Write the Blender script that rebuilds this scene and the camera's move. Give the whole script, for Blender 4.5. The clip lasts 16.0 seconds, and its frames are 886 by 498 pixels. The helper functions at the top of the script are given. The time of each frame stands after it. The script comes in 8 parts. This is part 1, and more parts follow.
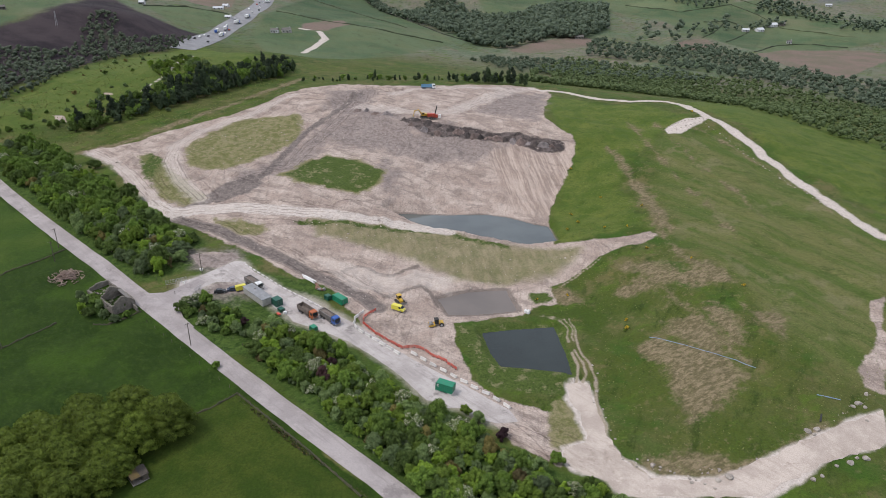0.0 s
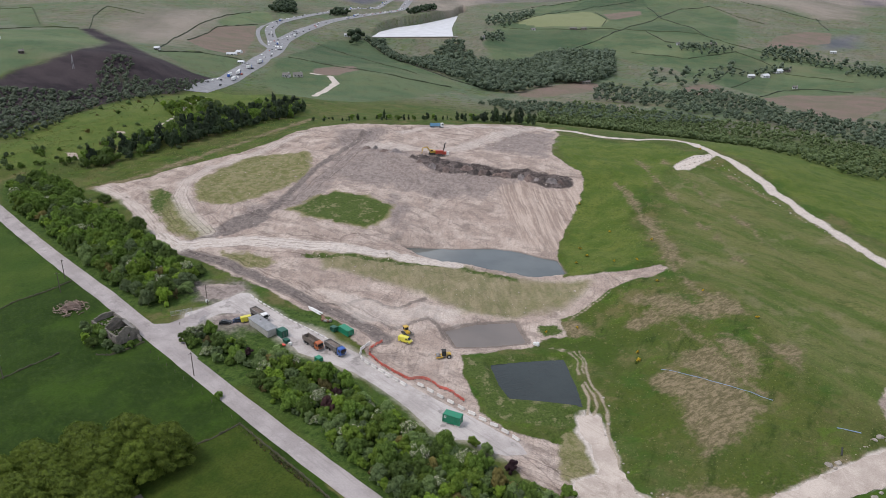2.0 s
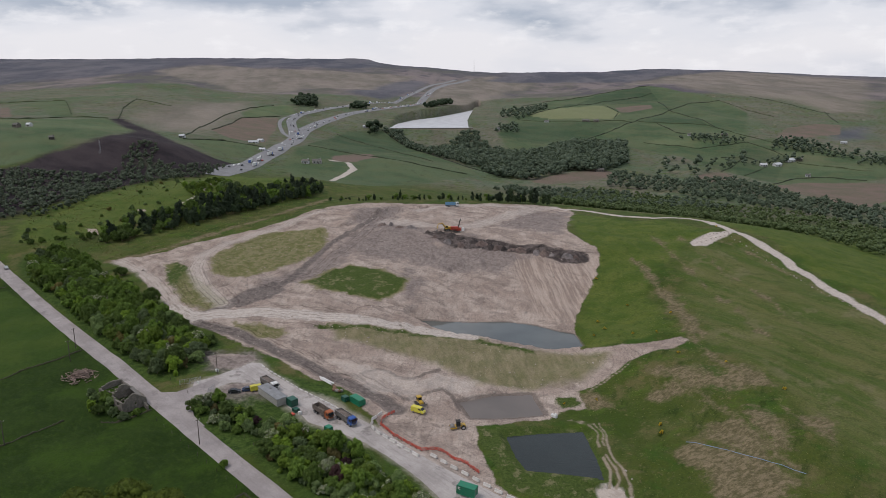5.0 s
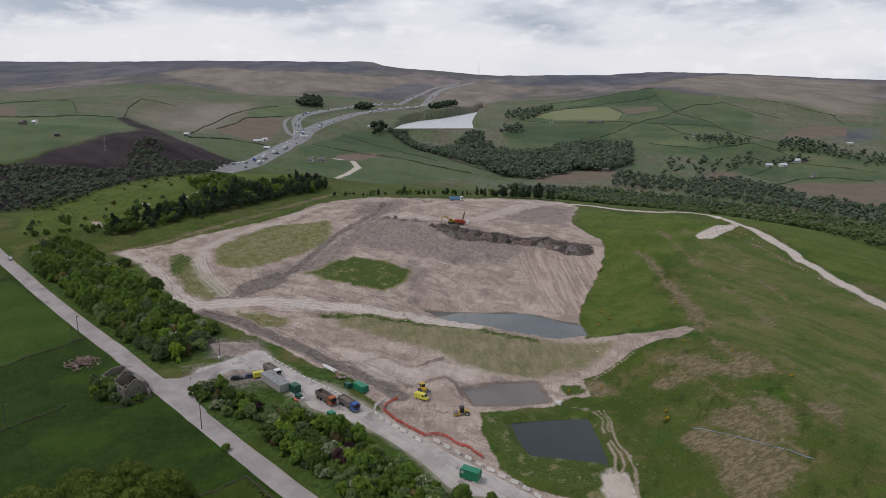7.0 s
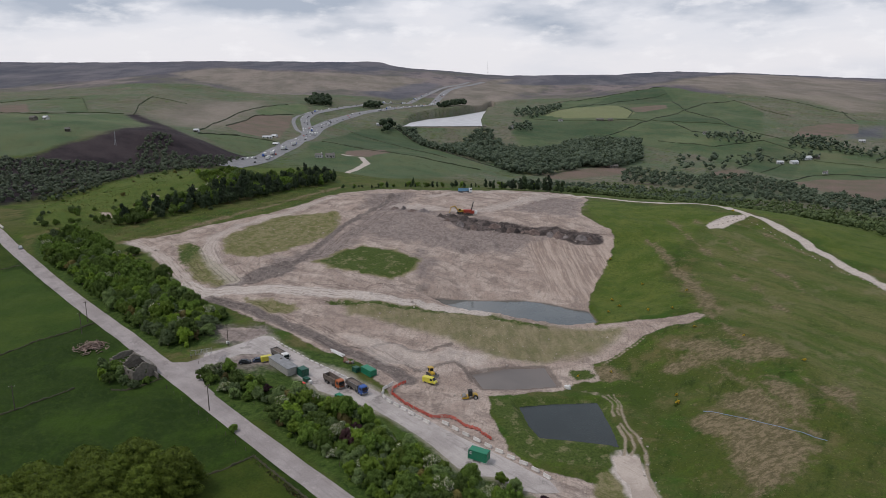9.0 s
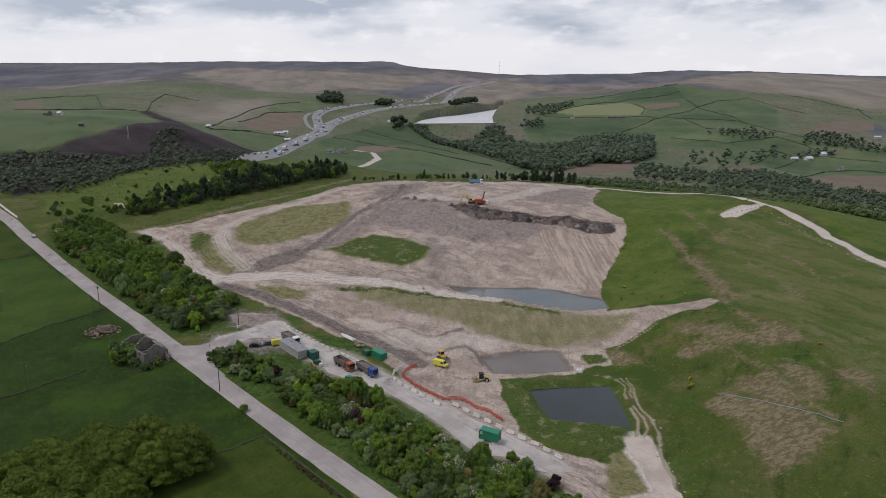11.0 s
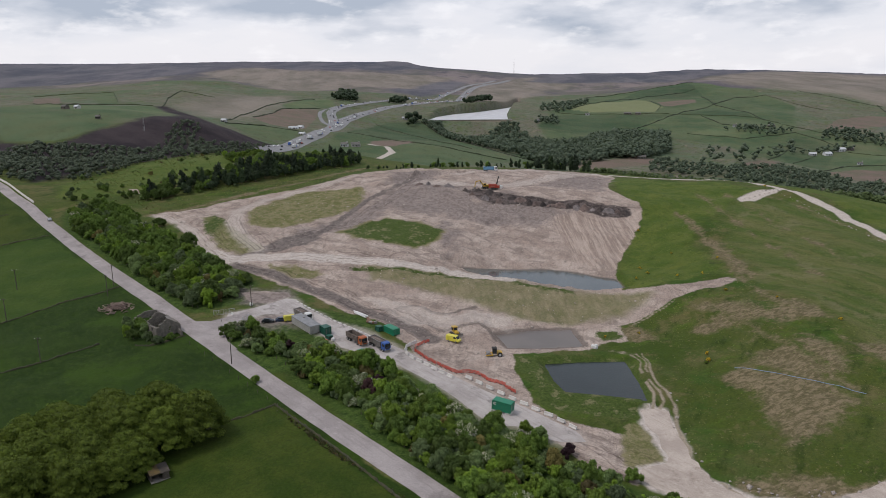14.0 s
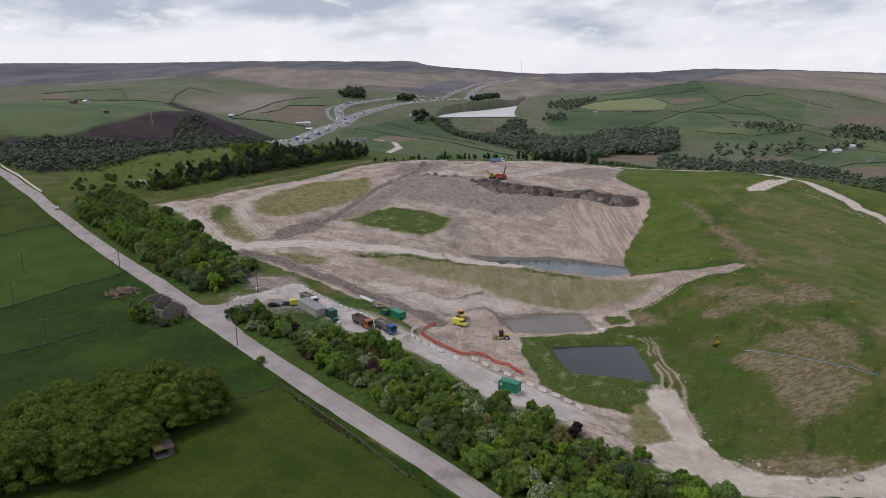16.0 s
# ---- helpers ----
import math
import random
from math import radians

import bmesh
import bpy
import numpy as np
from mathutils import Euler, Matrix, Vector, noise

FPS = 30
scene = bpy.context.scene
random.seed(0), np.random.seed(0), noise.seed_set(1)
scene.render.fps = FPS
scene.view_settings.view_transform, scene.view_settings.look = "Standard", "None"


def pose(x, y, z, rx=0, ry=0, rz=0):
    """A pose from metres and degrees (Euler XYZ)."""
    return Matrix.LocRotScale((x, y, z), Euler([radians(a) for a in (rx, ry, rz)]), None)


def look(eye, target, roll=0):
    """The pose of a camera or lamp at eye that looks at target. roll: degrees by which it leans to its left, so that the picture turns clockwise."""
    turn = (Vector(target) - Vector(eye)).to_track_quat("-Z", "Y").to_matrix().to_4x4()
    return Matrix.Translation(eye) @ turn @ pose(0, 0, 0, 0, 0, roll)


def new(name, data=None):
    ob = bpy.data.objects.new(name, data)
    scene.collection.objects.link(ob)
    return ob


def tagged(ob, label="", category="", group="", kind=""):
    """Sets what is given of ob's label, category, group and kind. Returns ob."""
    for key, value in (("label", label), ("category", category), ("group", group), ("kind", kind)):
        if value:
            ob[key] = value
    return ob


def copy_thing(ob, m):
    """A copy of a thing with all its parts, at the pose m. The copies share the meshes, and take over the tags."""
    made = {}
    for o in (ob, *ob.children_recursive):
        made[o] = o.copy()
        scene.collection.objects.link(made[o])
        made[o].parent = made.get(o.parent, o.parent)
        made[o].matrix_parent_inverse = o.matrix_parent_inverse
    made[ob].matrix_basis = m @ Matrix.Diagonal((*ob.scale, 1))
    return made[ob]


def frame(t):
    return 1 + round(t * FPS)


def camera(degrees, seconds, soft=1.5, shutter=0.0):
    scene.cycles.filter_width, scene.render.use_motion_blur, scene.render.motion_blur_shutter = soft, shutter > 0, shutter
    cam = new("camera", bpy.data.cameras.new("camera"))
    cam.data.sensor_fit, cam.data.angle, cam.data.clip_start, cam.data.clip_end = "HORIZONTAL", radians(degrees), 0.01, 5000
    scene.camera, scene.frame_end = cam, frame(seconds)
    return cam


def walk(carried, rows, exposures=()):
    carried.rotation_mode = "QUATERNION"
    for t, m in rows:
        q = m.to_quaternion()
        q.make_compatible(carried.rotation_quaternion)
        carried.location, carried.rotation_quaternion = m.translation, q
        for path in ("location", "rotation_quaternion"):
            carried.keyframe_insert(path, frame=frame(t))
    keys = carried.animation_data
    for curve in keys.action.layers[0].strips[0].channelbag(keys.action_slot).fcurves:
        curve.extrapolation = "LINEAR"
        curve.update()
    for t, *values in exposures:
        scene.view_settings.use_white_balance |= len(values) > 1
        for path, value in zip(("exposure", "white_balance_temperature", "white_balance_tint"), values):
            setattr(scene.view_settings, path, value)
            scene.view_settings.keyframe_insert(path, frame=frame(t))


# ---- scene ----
cam = camera(63.7, 16.0, soft=0.45)
METRES, EYE, TILT, LEAN, TURN = 47.5, 120.0, -24.6, 0.0, 0.0
SKY_STRENGTH, SUN_STRENGTH = 1.0, 1.5
ROWS = [
    (0.0, 0.0, 0.0, 0.0, 0.0, 0.0, -0.0),
    (0.5, 0.0021, 0.013, -0.0302, 0.14, 0.36, -0.04),
    (1.0, 0.0042, 0.027, -0.0589, 0.31, 0.98, -0.08),
    (1.5, 0.0047, 0.04, -0.0852, 0.5, 2.08, -0.14),
    (2.0, 0.005, 0.0545, -0.1138, 0.67, 3.74, -0.19),
    (2.5, 0.0062, 0.0689, -0.1387, 0.95, 5.82, -0.27),
    (3.0, 0.0056, 0.0836, -0.1694, 1.15, 7.63, -0.35),
    (3.5, 0.0099, 0.0974, -0.1982, 1.32, 9.08, -0.43),
    (4.0, 0.0092, 0.1088, -0.2248, 1.53, 10.16, -0.5),
    (6.5, 0.0108, 0.1724, -0.3684, 2.11, 11.32, -0.76),
    (7.0, 0.0126, 0.1846, -0.398, 2.18, 11.36, -0.81),
    (7.5, 0.0141, 0.1961, -0.4268, 2.3, 11.39, -0.82),
    (8.0, 0.0135, 0.2089, -0.4568, 2.45, 11.41, -0.88),
    (8.5, 0.0128, 0.2218, -0.4856, 2.66, 11.42, -0.95),
    (9.0, 0.0138, 0.2364, -0.5139, 2.85, 11.44, -1.01),
    (11.5, 0.017, 0.2995, -0.6573, 3.95, 11.47, -1.32),
    (12.0, 0.0205, 0.3133, -0.6853, 4.15, 11.48, -1.41),
    (12.5, 0.0199, 0.3258, -0.7145, 4.33, 11.49, -1.48),
    (13.0, 0.0195, 0.3392, -0.7442, 4.5, 11.5, -1.55),
    (13.5, 0.0208, 0.353, -0.7715, 4.65, 11.51, -1.62),
    (14.0, 0.0223, 0.3658, -0.7995, 4.83, 11.55, -1.58),
    (14.5, 0.0225, 0.3779, -0.8298, 4.98, 11.56, -1.63),
    (15.0, 0.0224, 0.3909, -0.8595, 5.11, 11.57, -1.69),
    (15.5, 0.0223, 0.4041, -0.8875, 5.23, 11.58, -1.75),
    (16.0, 0.0245, 0.4148, -0.9083, 5.36, 11.57, -1.83),
]
SUN_TO = (-0.60, -0.12, 1.0)
walk(cam, [(t, pose(0, 0, EYE, TILT, LEAN, TURN) @ pose(METRES * x, METRES * y, METRES * z, 90 + pitch, roll, yaw)) for t, x, y, z, yaw, pitch, roll in ROWS],
     [(0, 0.62, 6250, 10), (1.5, 0.62, 6250, 10), (2.5, 0.57, 6200, 10), (3.2, 0.42, 6250, 10), (3.6, 0.28, 6300, 10), (4.2, 0.05, 6350, 10), (6.3, -0.02, 6350, 10), (9, 0.0, 6350, 10), (16, 0.10, 6350, 10)])


# ---------------------------------------------------------------- sky and sun
def build_sky():
    world = bpy.data.worlds.new("sky")
    scene.world = world
    world.use_nodes = True
    nt = world.node_tree
    nt.nodes.clear()
    out, bg = nt.nodes.new("ShaderNodeOutputWorld"), nt.nodes.new("ShaderNodeBackground")
    sky = nt.nodes.new("ShaderNodeTexSky")
    sky.sky_type, sky.sun_disc = "NISHITA", False
    sky.sun_elevation, sky.sun_rotation = radians(60), math.atan2(SUN_TO[0], SUN_TO[1])
    sky.air_density, sky.dust_density = 1.0, 2.0
    dim = nt.nodes.new("ShaderNodeMix")
    dim.data_type, dim.blend_type = "RGBA", "MULTIPLY"
    dim.inputs[0].default_value = 1.0
    dim.inputs[7].default_value = (0.08, 0.08, 0.08, 1)
    nt.links.new(sky.outputs[0], dim.inputs[6])
    # a deck of cloud, drawn out along the skyline
    co = nt.nodes.new("ShaderNodeTexCoord")
    sep = nt.nodes.new("ShaderNodeSeparateXYZ")
    nt.links.new(co.outputs["Generated"], sep.inputs[0])
    flat = nt.nodes.new("ShaderNodeMapping")
    flat.inputs["Scale"].default_value = (1.0, 1.0, 3.2)
    flat.inputs["Location"].default_value = (0.35, 0.2, 0.1)
    nt.links.new(co.outputs["Generated"], flat.inputs["Vector"])
    big = nt.nodes.new("ShaderNodeTexNoise")
    big.inputs["Scale"].default_value, big.inputs["Detail"].default_value, big.inputs["Roughness"].default_value = 5.0, 6, 0.52
    nt.links.new(flat.outputs[0], big.inputs["Vector"])
    # thin bright cloud low over the hills, thick and grey higher up
    slope = nt.nodes.new("ShaderNodeMapRange")
    slope.inputs[1].default_value, slope.inputs[2].default_value = 0.04, 0.11
    slope.inputs[3].default_value, slope.inputs[4].default_value = -0.10, 0.20
    nt.links.new(sep.outputs[2], slope.inputs[0])
    thick = nt.nodes.new("ShaderNodeMath")
    thick.operation = "ADD"
    nt.links.new(big.outputs[0], thick.inputs[0])
    nt.links.new(slope.outputs[0], thick.inputs[1])
    ramp = nt.nodes.new("ShaderNodeValToRGB")
    el = ramp.color_ramp.elements
    el[0].position, el[0].color = 0.38, (0.90, 0.875, 0.90, 1)
    el[1].position, el[1].color = 0.72, (0.45, 0.495, 0.585, 1)
    mid = el.new(0.54)
    mid.color = (0.82, 0.815, 0.86, 1)
    nt.links.new(thick.outputs[0], ramp.inputs[0])
    puff = nt.nodes.new("ShaderNodeTexNoise")
    puff.inputs["Scale"].default_value, puff.inputs["Detail"].default_value, puff.inputs["Roughness"].default_value = 15.0, 5, 0.55
    wide = nt.nodes.new("ShaderNodeMapping")
    wide.inputs["Scale"].default_value, wide.inputs["Location"].default_value = (1.0, 1.0, 2.6), (0.1, 0.7, 0.0)
    nt.links.new(co.outputs["Generated"], wide.inputs["Vector"])
    nt.links.new(wide.outputs[0], puff.inputs["Vector"])
    lump = nt.nodes.new("ShaderNodeMapRange")
    lump.interpolation_type = "SMOOTHSTEP"
    for n, v in zip((1, 2, 3, 4), (0.50, 0.68, 0.0, 0.55)):
        lump.inputs[n].default_value = v
    nt.links.new(puff.outputs["Fac"], lump.inputs[0])
    bright = nt.nodes.new("ShaderNodeMix")
    bright.data_type = "RGBA"
    bright.inputs[7].default_value = (1.02, 0.99, 1.0, 1)
    nt.links.new(lump.outputs[0], bright.inputs[0])
    nt.links.new(ramp.outputs[0], bright.inputs[6])
    mix = nt.nodes.new("ShaderNodeMix")
    mix.data_type = "RGBA"
    mix.inputs[0].default_value = 0.88
    nt.links.new(dim.outputs[2], mix.inputs[6])
    nt.links.new(bright.outputs[2], mix.inputs[7])
    nt.links.new(mix.outputs[2], bg.inputs[0])
    bg.inputs[1].default_value = SKY_STRENGTH
    nt.links.new(bg.outputs[0], out.inputs[0])


build_sky()
sun = new("sun", bpy.data.lights.new("sun", "SUN"))
sun.data.energy, sun.data.angle, sun.data.color = SUN_STRENGTH, radians(14), (1.0, 0.905, 0.84)
sun.matrix_world = look(Vector(SUN_TO) * 100, (0, 0, 0))


# ---------------------------------------------------------------- materials
class Nodes:
    """A short hand for building node trees."""

    def __init__(self, name):
        self.mat = bpy.data.materials.new(name)
        self.mat.use_nodes = True
        self.nt = self.mat.node_tree
        self.bsdf = self.nt.nodes["Principled BSDF"]
        self.place = self.nt.nodes.new("ShaderNodeNewGeometry").outputs["Position"]

    def put(self, socket, value):
        if isinstance(value, bpy.types.NodeSocket):
            self.nt.links.new(value, socket)
        elif isinstance(value, (tuple, list)) and len(value) == 3 and socket.type == "RGBA":
            socket.default_value = (*value, 1)
        else:
            socket.default_value = value

    def math(self, op, a, b=0.0, c=None):
        n = self.nt.nodes.new("ShaderNodeMath")
        n.operation = op
        self.put(n.inputs[0], a)
        self.put(n.inputs[1], b)
        if c is not None:
            self.put(n.inputs[2], c)
        return n.outputs[0]

    def mix(self, fac, a, b, blend="MIX"):
        n = self.nt.nodes.new("ShaderNodeMix")
        n.data_type, n.blend_type = "RGBA", blend
        self.put(n.inputs[0], fac)
        self.put(n.inputs[6], a)
        self.put(n.inputs[7], b)
        return n.outputs[2]

    def stretch(self, sx, sy, sz, turn=0.0, vector=None):
        n = self.nt.nodes.new("ShaderNodeMapping")
        self.put(n.inputs["Vector"], vector or self.place)
        n.vector_type = "TEXTURE"
        n.inputs["Scale"].default_value = (1 / sx, 1 / sy, 1 / sz)
        n.inputs["Rotation"].default_value = (0, 0, radians(turn))
        return n.outputs[0]

    def noise(self, scale, detail=4.0, rough=0.55, vector=None):
        n = self.nt.nodes.new("ShaderNodeTexNoise")
        self.put(n.inputs["Vector"], vector or self.place)
        n.inputs["Scale"].default_value, n.inputs["Detail"].default_value, n.inputs["Roughness"].default_value = scale, detail, rough
        return n.outputs["Fac"]

    def cells(self, scale, vector=None, feature="F1"):
        n = self.nt.nodes.new("ShaderNodeTexVoronoi")
        n.feature = feature
        self.put(n.inputs["Vector"], vector or self.place)
        n.inputs["Scale"].default_value = scale
        return n

    def span(self, value, lo, hi, a=0.0, b=1.0):
        n = self.nt.nodes.new("ShaderNodeMapRange")
        n.interpolation_type = "SMOOTHSTEP"
        self.put(n.inputs[0], value)
        for i, v in zip((1, 2, 3, 4), (lo, hi, a, b)):
            n.inputs[i].default_value = v
        return n.outputs[0]

    def attr(self, name):
        n = self.nt.nodes.new("ShaderNodeAttribute")
        n.attribute_name = name
        return n.outputs["Fac"]

    def random(self):
        return self.nt.nodes.new("ShaderNodeObjectInfo").outputs["Random"]

    def island(self):
        return self.nt.nodes.new("ShaderNodeNewGeometry").outputs["Random Per Island"]

    def bump(self, height, strength=0.5, distance=0.1):
        n = self.nt.nodes.new("ShaderNodeBump")
        n.inputs["Strength"].default_value, n.inputs["Distance"].default_value = strength, distance
        self.put(n.inputs["Height"], height)
        self.nt.links.new(n.outputs[0], self.bsdf.inputs["Normal"])

    def finish(self, color, rough=0.85, metal=0.0, spec=None):
        self.put(self.bsdf.inputs["Base Color"], color)
        self.put(self.bsdf.inputs["Roughness"], rough)
        self.put(self.bsdf.inputs["Metallic"], metal)
        if spec is not None:
            self.bsdf.inputs["Specular IOR Level"].default_value = spec
        return self.mat


def surface(name, a, b, scale=1.0, rough=0.8, metal=0.0, bump=0.0, worn=None, vary=0.12, spec=None):
    """Two tones by noise at two sizes, wear in a third tone, and a little difference from thing to thing."""
    g = Nodes(name)
    k = g.math("ADD", g.math("MULTIPLY", g.noise(scale, 5), 0.65), g.math("MULTIPLY", g.noise(scale * 7, 3), 0.35))
    c = g.mix(g.span(k, 0.35, 0.65), a, b)
    if worn:
        c = g.mix(g.span(g.noise(scale * 2.3, 6, 0.7), 0.56, 0.68, 0, 0.8), c, worn)
    if vary:
        c = g.mix(1.0, c, g.mix(g.random(), (1 - vary,) * 3, (1 + vary,) * 3), "MULTIPLY")
    if bump:
        g.bump(g.noise(scale * 5, 4), 0.6, bump)
    return g.finish(c, g.span(k, 0.3, 0.7, max(0.05, rough - 0.1), min(1, rough + 0.08)), metal, spec)


def foliage(name, dark, light, tip=None, share=0.8, tint=0.38):
    """Leaves: tone from clump to clump and from plant to plant; tip: a paler tone on a share of the clumps (blossom, young shoots)."""
    g = Nodes(name)
    i, r = g.island(), g.random()
    c = g.mix(g.math("MULTIPLY_ADD", i, 0.62, 0.19), dark, light)
    c = g.mix(g.span(g.noise(0.9, 2, 0.5), 0.42, 0.60, 0, 0.55), c, light)
    c = g.mix(1.0, c, g.mix(r, (1 - tint, 1 - tint, 1 - tint * 0.7), (1 + tint * 0.8, 1 + tint, 1 + tint * 0.3)), "MULTIPLY")
    c = g.mix(g.span(g.noise(0.5, 3, 0.6), 0.40, 0.62, 0, 0.4), c, g.mix(1.0, c, (0.60, 0.62, 0.52), "MULTIPLY"))
    if tip:
        c = g.mix(g.span(i, share, share + 0.03), c, tip)
    m = g.finish(c, 0.75, 0.0, 0.25)
    thin, both = g.nt.nodes.new("ShaderNodeBsdfTranslucent"), g.nt.nodes.new("ShaderNodeMixShader")
    g.put(thin.inputs["Color"], g.mix(1.0, c, (1.25, 1.2, 0.8), "MULTIPLY"))
    both.inputs[0].default_value = 0.2
    g.nt.links.new(g.bsdf.outputs[0], both.inputs[1])
    g.nt.links.new(thin.outputs[0], both.inputs[2])
    g.nt.links.new(both.outputs[0], g.nt.nodes["Material Output"].inputs["Surface"])
    return m


SOIL_TONE, SOIL_PALE = (0.325, 0.268, 0.234), (0.445, 0.388, 0.345)


def ground_material():
    g = Nodes("land_cover")
    n_big, n_mid, n_fine, n_grain = g.noise(0.018, 5), g.noise(0.09, 6, 0.62), g.noise(0.55, 6, 0.65), g.noise(2.4, 5, 0.7)
    n_tuft = g.noise(1.1, 5, 0.75)
    edge = g.math("ADD", g.math("MULTIPLY", g.math("SUBTRACT", n_mid, 0.5), 9.0), g.math("MULTIPLY", g.math("SUBTRACT", n_fine, 0.5), 5.0))

    def mask(name, soft=0.8, wild=1.0):
        return g.span(g.math("ADD", g.attr(name), g.math("MULTIPLY", edge, wild)), -soft, soft)

    def patchy(name, soft, pattern, lean=0.30, crisp=0.07):
        m = g.span(g.attr(name), -soft, soft, -lean, lean)
        return g.math("MULTIPLY", g.span(g.math("ADD", pattern, m), 0.5 - crisp, 0.5 + crisp), g.span(g.attr(name), -1.6 * soft, -0.8 * soft))

    # rough pasture
    c = g.mix(g.span(n_big, 0.35, 0.65), (0.040, 0.066, 0.009), (0.064, 0.082, 0.015))
    c = g.mix(g.span(n_mid, 0.46, 0.68, 0, 0.6), c, (0.100, 0.104, 0.036))
    c = g.mix(g.span(n_tuft, 0.48, 0.66, 0, 0.8), c, (0.042, 0.066, 0.015))
    c = g.mix(g.span(g.noise(0.055, 7, 0.68), 0.53, 0.63, 0, 0.75), c, (0.120, 0.106, 0.044))
    c = g.mix(g.span(g.noise(0.075, 7, 0.66, g.stretch(1, 0.6, 1, 50)), 0.48, 0.37, 0, 0.8), c, (0.036, 0.078, 0.010))
    c = g.mix(g.span(g.noise(0.33, 7, 0.74), 0.58, 0.68, 0, 0.6), c, (0.165, 0.138, 0.068))
    # distant pasture, its tones paled and blued with the haze painted in
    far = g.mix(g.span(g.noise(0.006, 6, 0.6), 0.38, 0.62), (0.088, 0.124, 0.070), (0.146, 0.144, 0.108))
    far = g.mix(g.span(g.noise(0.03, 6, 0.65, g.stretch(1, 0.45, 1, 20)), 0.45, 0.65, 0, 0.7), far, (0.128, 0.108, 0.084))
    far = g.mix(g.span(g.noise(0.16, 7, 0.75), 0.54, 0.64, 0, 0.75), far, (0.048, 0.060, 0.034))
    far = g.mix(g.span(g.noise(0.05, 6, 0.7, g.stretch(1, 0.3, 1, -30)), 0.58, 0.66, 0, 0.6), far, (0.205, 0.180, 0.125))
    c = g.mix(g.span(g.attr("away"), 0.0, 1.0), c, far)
    c = g.mix(g.span(g.noise(0.14, 7, 0.72), 0.60, 0.70, 0, 0.5), c, g.mix(1.0, c, (1.55, 1.25, 1.35), "MULTIPLY"))
    # sward: streaks of old straw, dark rushes and bright new grass
    c = g.mix(g.math("MULTIPLY", g.span(g.noise(0.028, 6, 0.65), 0.46, 0.62), 0.30), c, (0.112, 0.100, 0.042))
    c = g.mix(g.span(g.noise(0.19, 7, 0.75, g.stretch(1.0, 0.35, 1, -30)), 0.52, 0.64, 0, 0.75), c, (0.026, 0.046, 0.007))
    c = g.mix(g.span(g.noise(0.13, 7, 0.74, g.stretch(0.5, 1.0, 1, 20)), 0.52, 0.64, 0, 0.75), c, (0.066, 0.106, 0.014))
    c = g.mix(g.span(g.noise(0.7, 6, 0.78, g.stretch(1.0, 0.4, 1, 60)), 0.58, 0.70, 0, 0.4), c, (0.140, 0.122, 0.058))
    # nettles, brambles and long grass round the thickets
    under = g.mix(g.span(n_fine, 0.38, 0.62), (0.024, 0.050, 0.008), (0.056, 0.092, 0.017))
    under = g.mix(g.span(n_grain, 0.54, 0.66, 0, 0.6), under, (0.125, 0.150, 0.050))
    c = g.mix(mask("under", 2.0, 0.6), c, under)
    # mown lawns and meadows
    lawn = g.mix(g.span(n_mid, 0.35, 0.65), (0.060, 0.094, 0.014), (0.094, 0.118, 0.024))
    lawn = g.mix(g.span(n_tuft, 0.48, 0.66, 0, 0.75), lawn, (0.046, 0.078, 0.015))
    lawn = g.mix(g.span(g.noise(0.24, 7, 0.76), 0.54, 0.66, 0, 0.7), lawn, (0.034, 0.058, 0.009))
    lawn = g.mix(g.span(g.noise(0.11, 7, 0.72), 0.55, 0.66, 0, 0.6), lawn, (0.110, 0.128, 0.026))
    c = g.mix(mask("lawn", 3.0, 1.5), c, lawn)
    meadow = g.mix(g.span(g.noise(0.05, 5, 0.6), 0.35, 0.65), (0.014, 0.031, 0.003), (0.023, 0.044, 0.006))
    meadow = g.mix(g.span(g.noise(0.8, 5, 0.75, g.stretch(1, 0.35, 1, 40)), 0.47, 0.66, 0, 0.8), meadow, (0.028, 0.050, 0.007))
    meadow = g.mix(g.span(g.noise(0.035, 7, 0.68), 0.46, 0.62, 0, 0.75), meadow, (0.033, 0.065, 0.006))
    meadow = g.mix(g.span(g.noise(0.5, 7, 0.78), 0.52, 0.64, 0, 0.6), meadow, (0.036, 0.062, 0.008))
    meadow = g.mix(g.span(g.noise(0.11, 7, 0.7, g.stretch(1, 0.5, 1, 40)), 0.45, 0.34, 0, 0.5), meadow, (0.014, 0.032, 0.004))
    c = g.mix(mask("meadow", 0.5, 0.15), c, meadow)
    hay = g.mix(g.span(g.noise(0.07, 6, 0.7), 0.38, 0.62), (0.027, 0.048, 0.005), (0.048, 0.066, 0.009))
    c = g.mix(g.math("MULTIPLY", mask("aftermath", 0.8, 0.2), 0.8), c, g.mix(g.span(n_tuft, 0.46, 0.66, 0, 0.6), g.mix(g.span(g.noise(0.06, 6, 0.65), 0.36, 0.64), (0.034, 0.066, 0.009), (0.056, 0.088, 0.014)), (0.026, 0.046, 0.008)))
    c = g.mix(mask("hay", 1.0, 0.3), c, g.mix(g.span(n_tuft, 0.48, 0.66, 0, 0.7), hay, (0.026, 0.046, 0.006)))
    # mowing lines and dry swathes on the capped hill
    swath = g.noise(0.11, 5, 0.65, g.stretch(0.12, 1.0, 1, -58))
    line = g.noise(0.42, 3, 0.6, g.stretch(0.05, 1.0, 1, -58))
    cap = g.mix(g.span(swath, 0.40, 0.62), (0.066, 0.096, 0.020), (0.116, 0.120, 0.042))
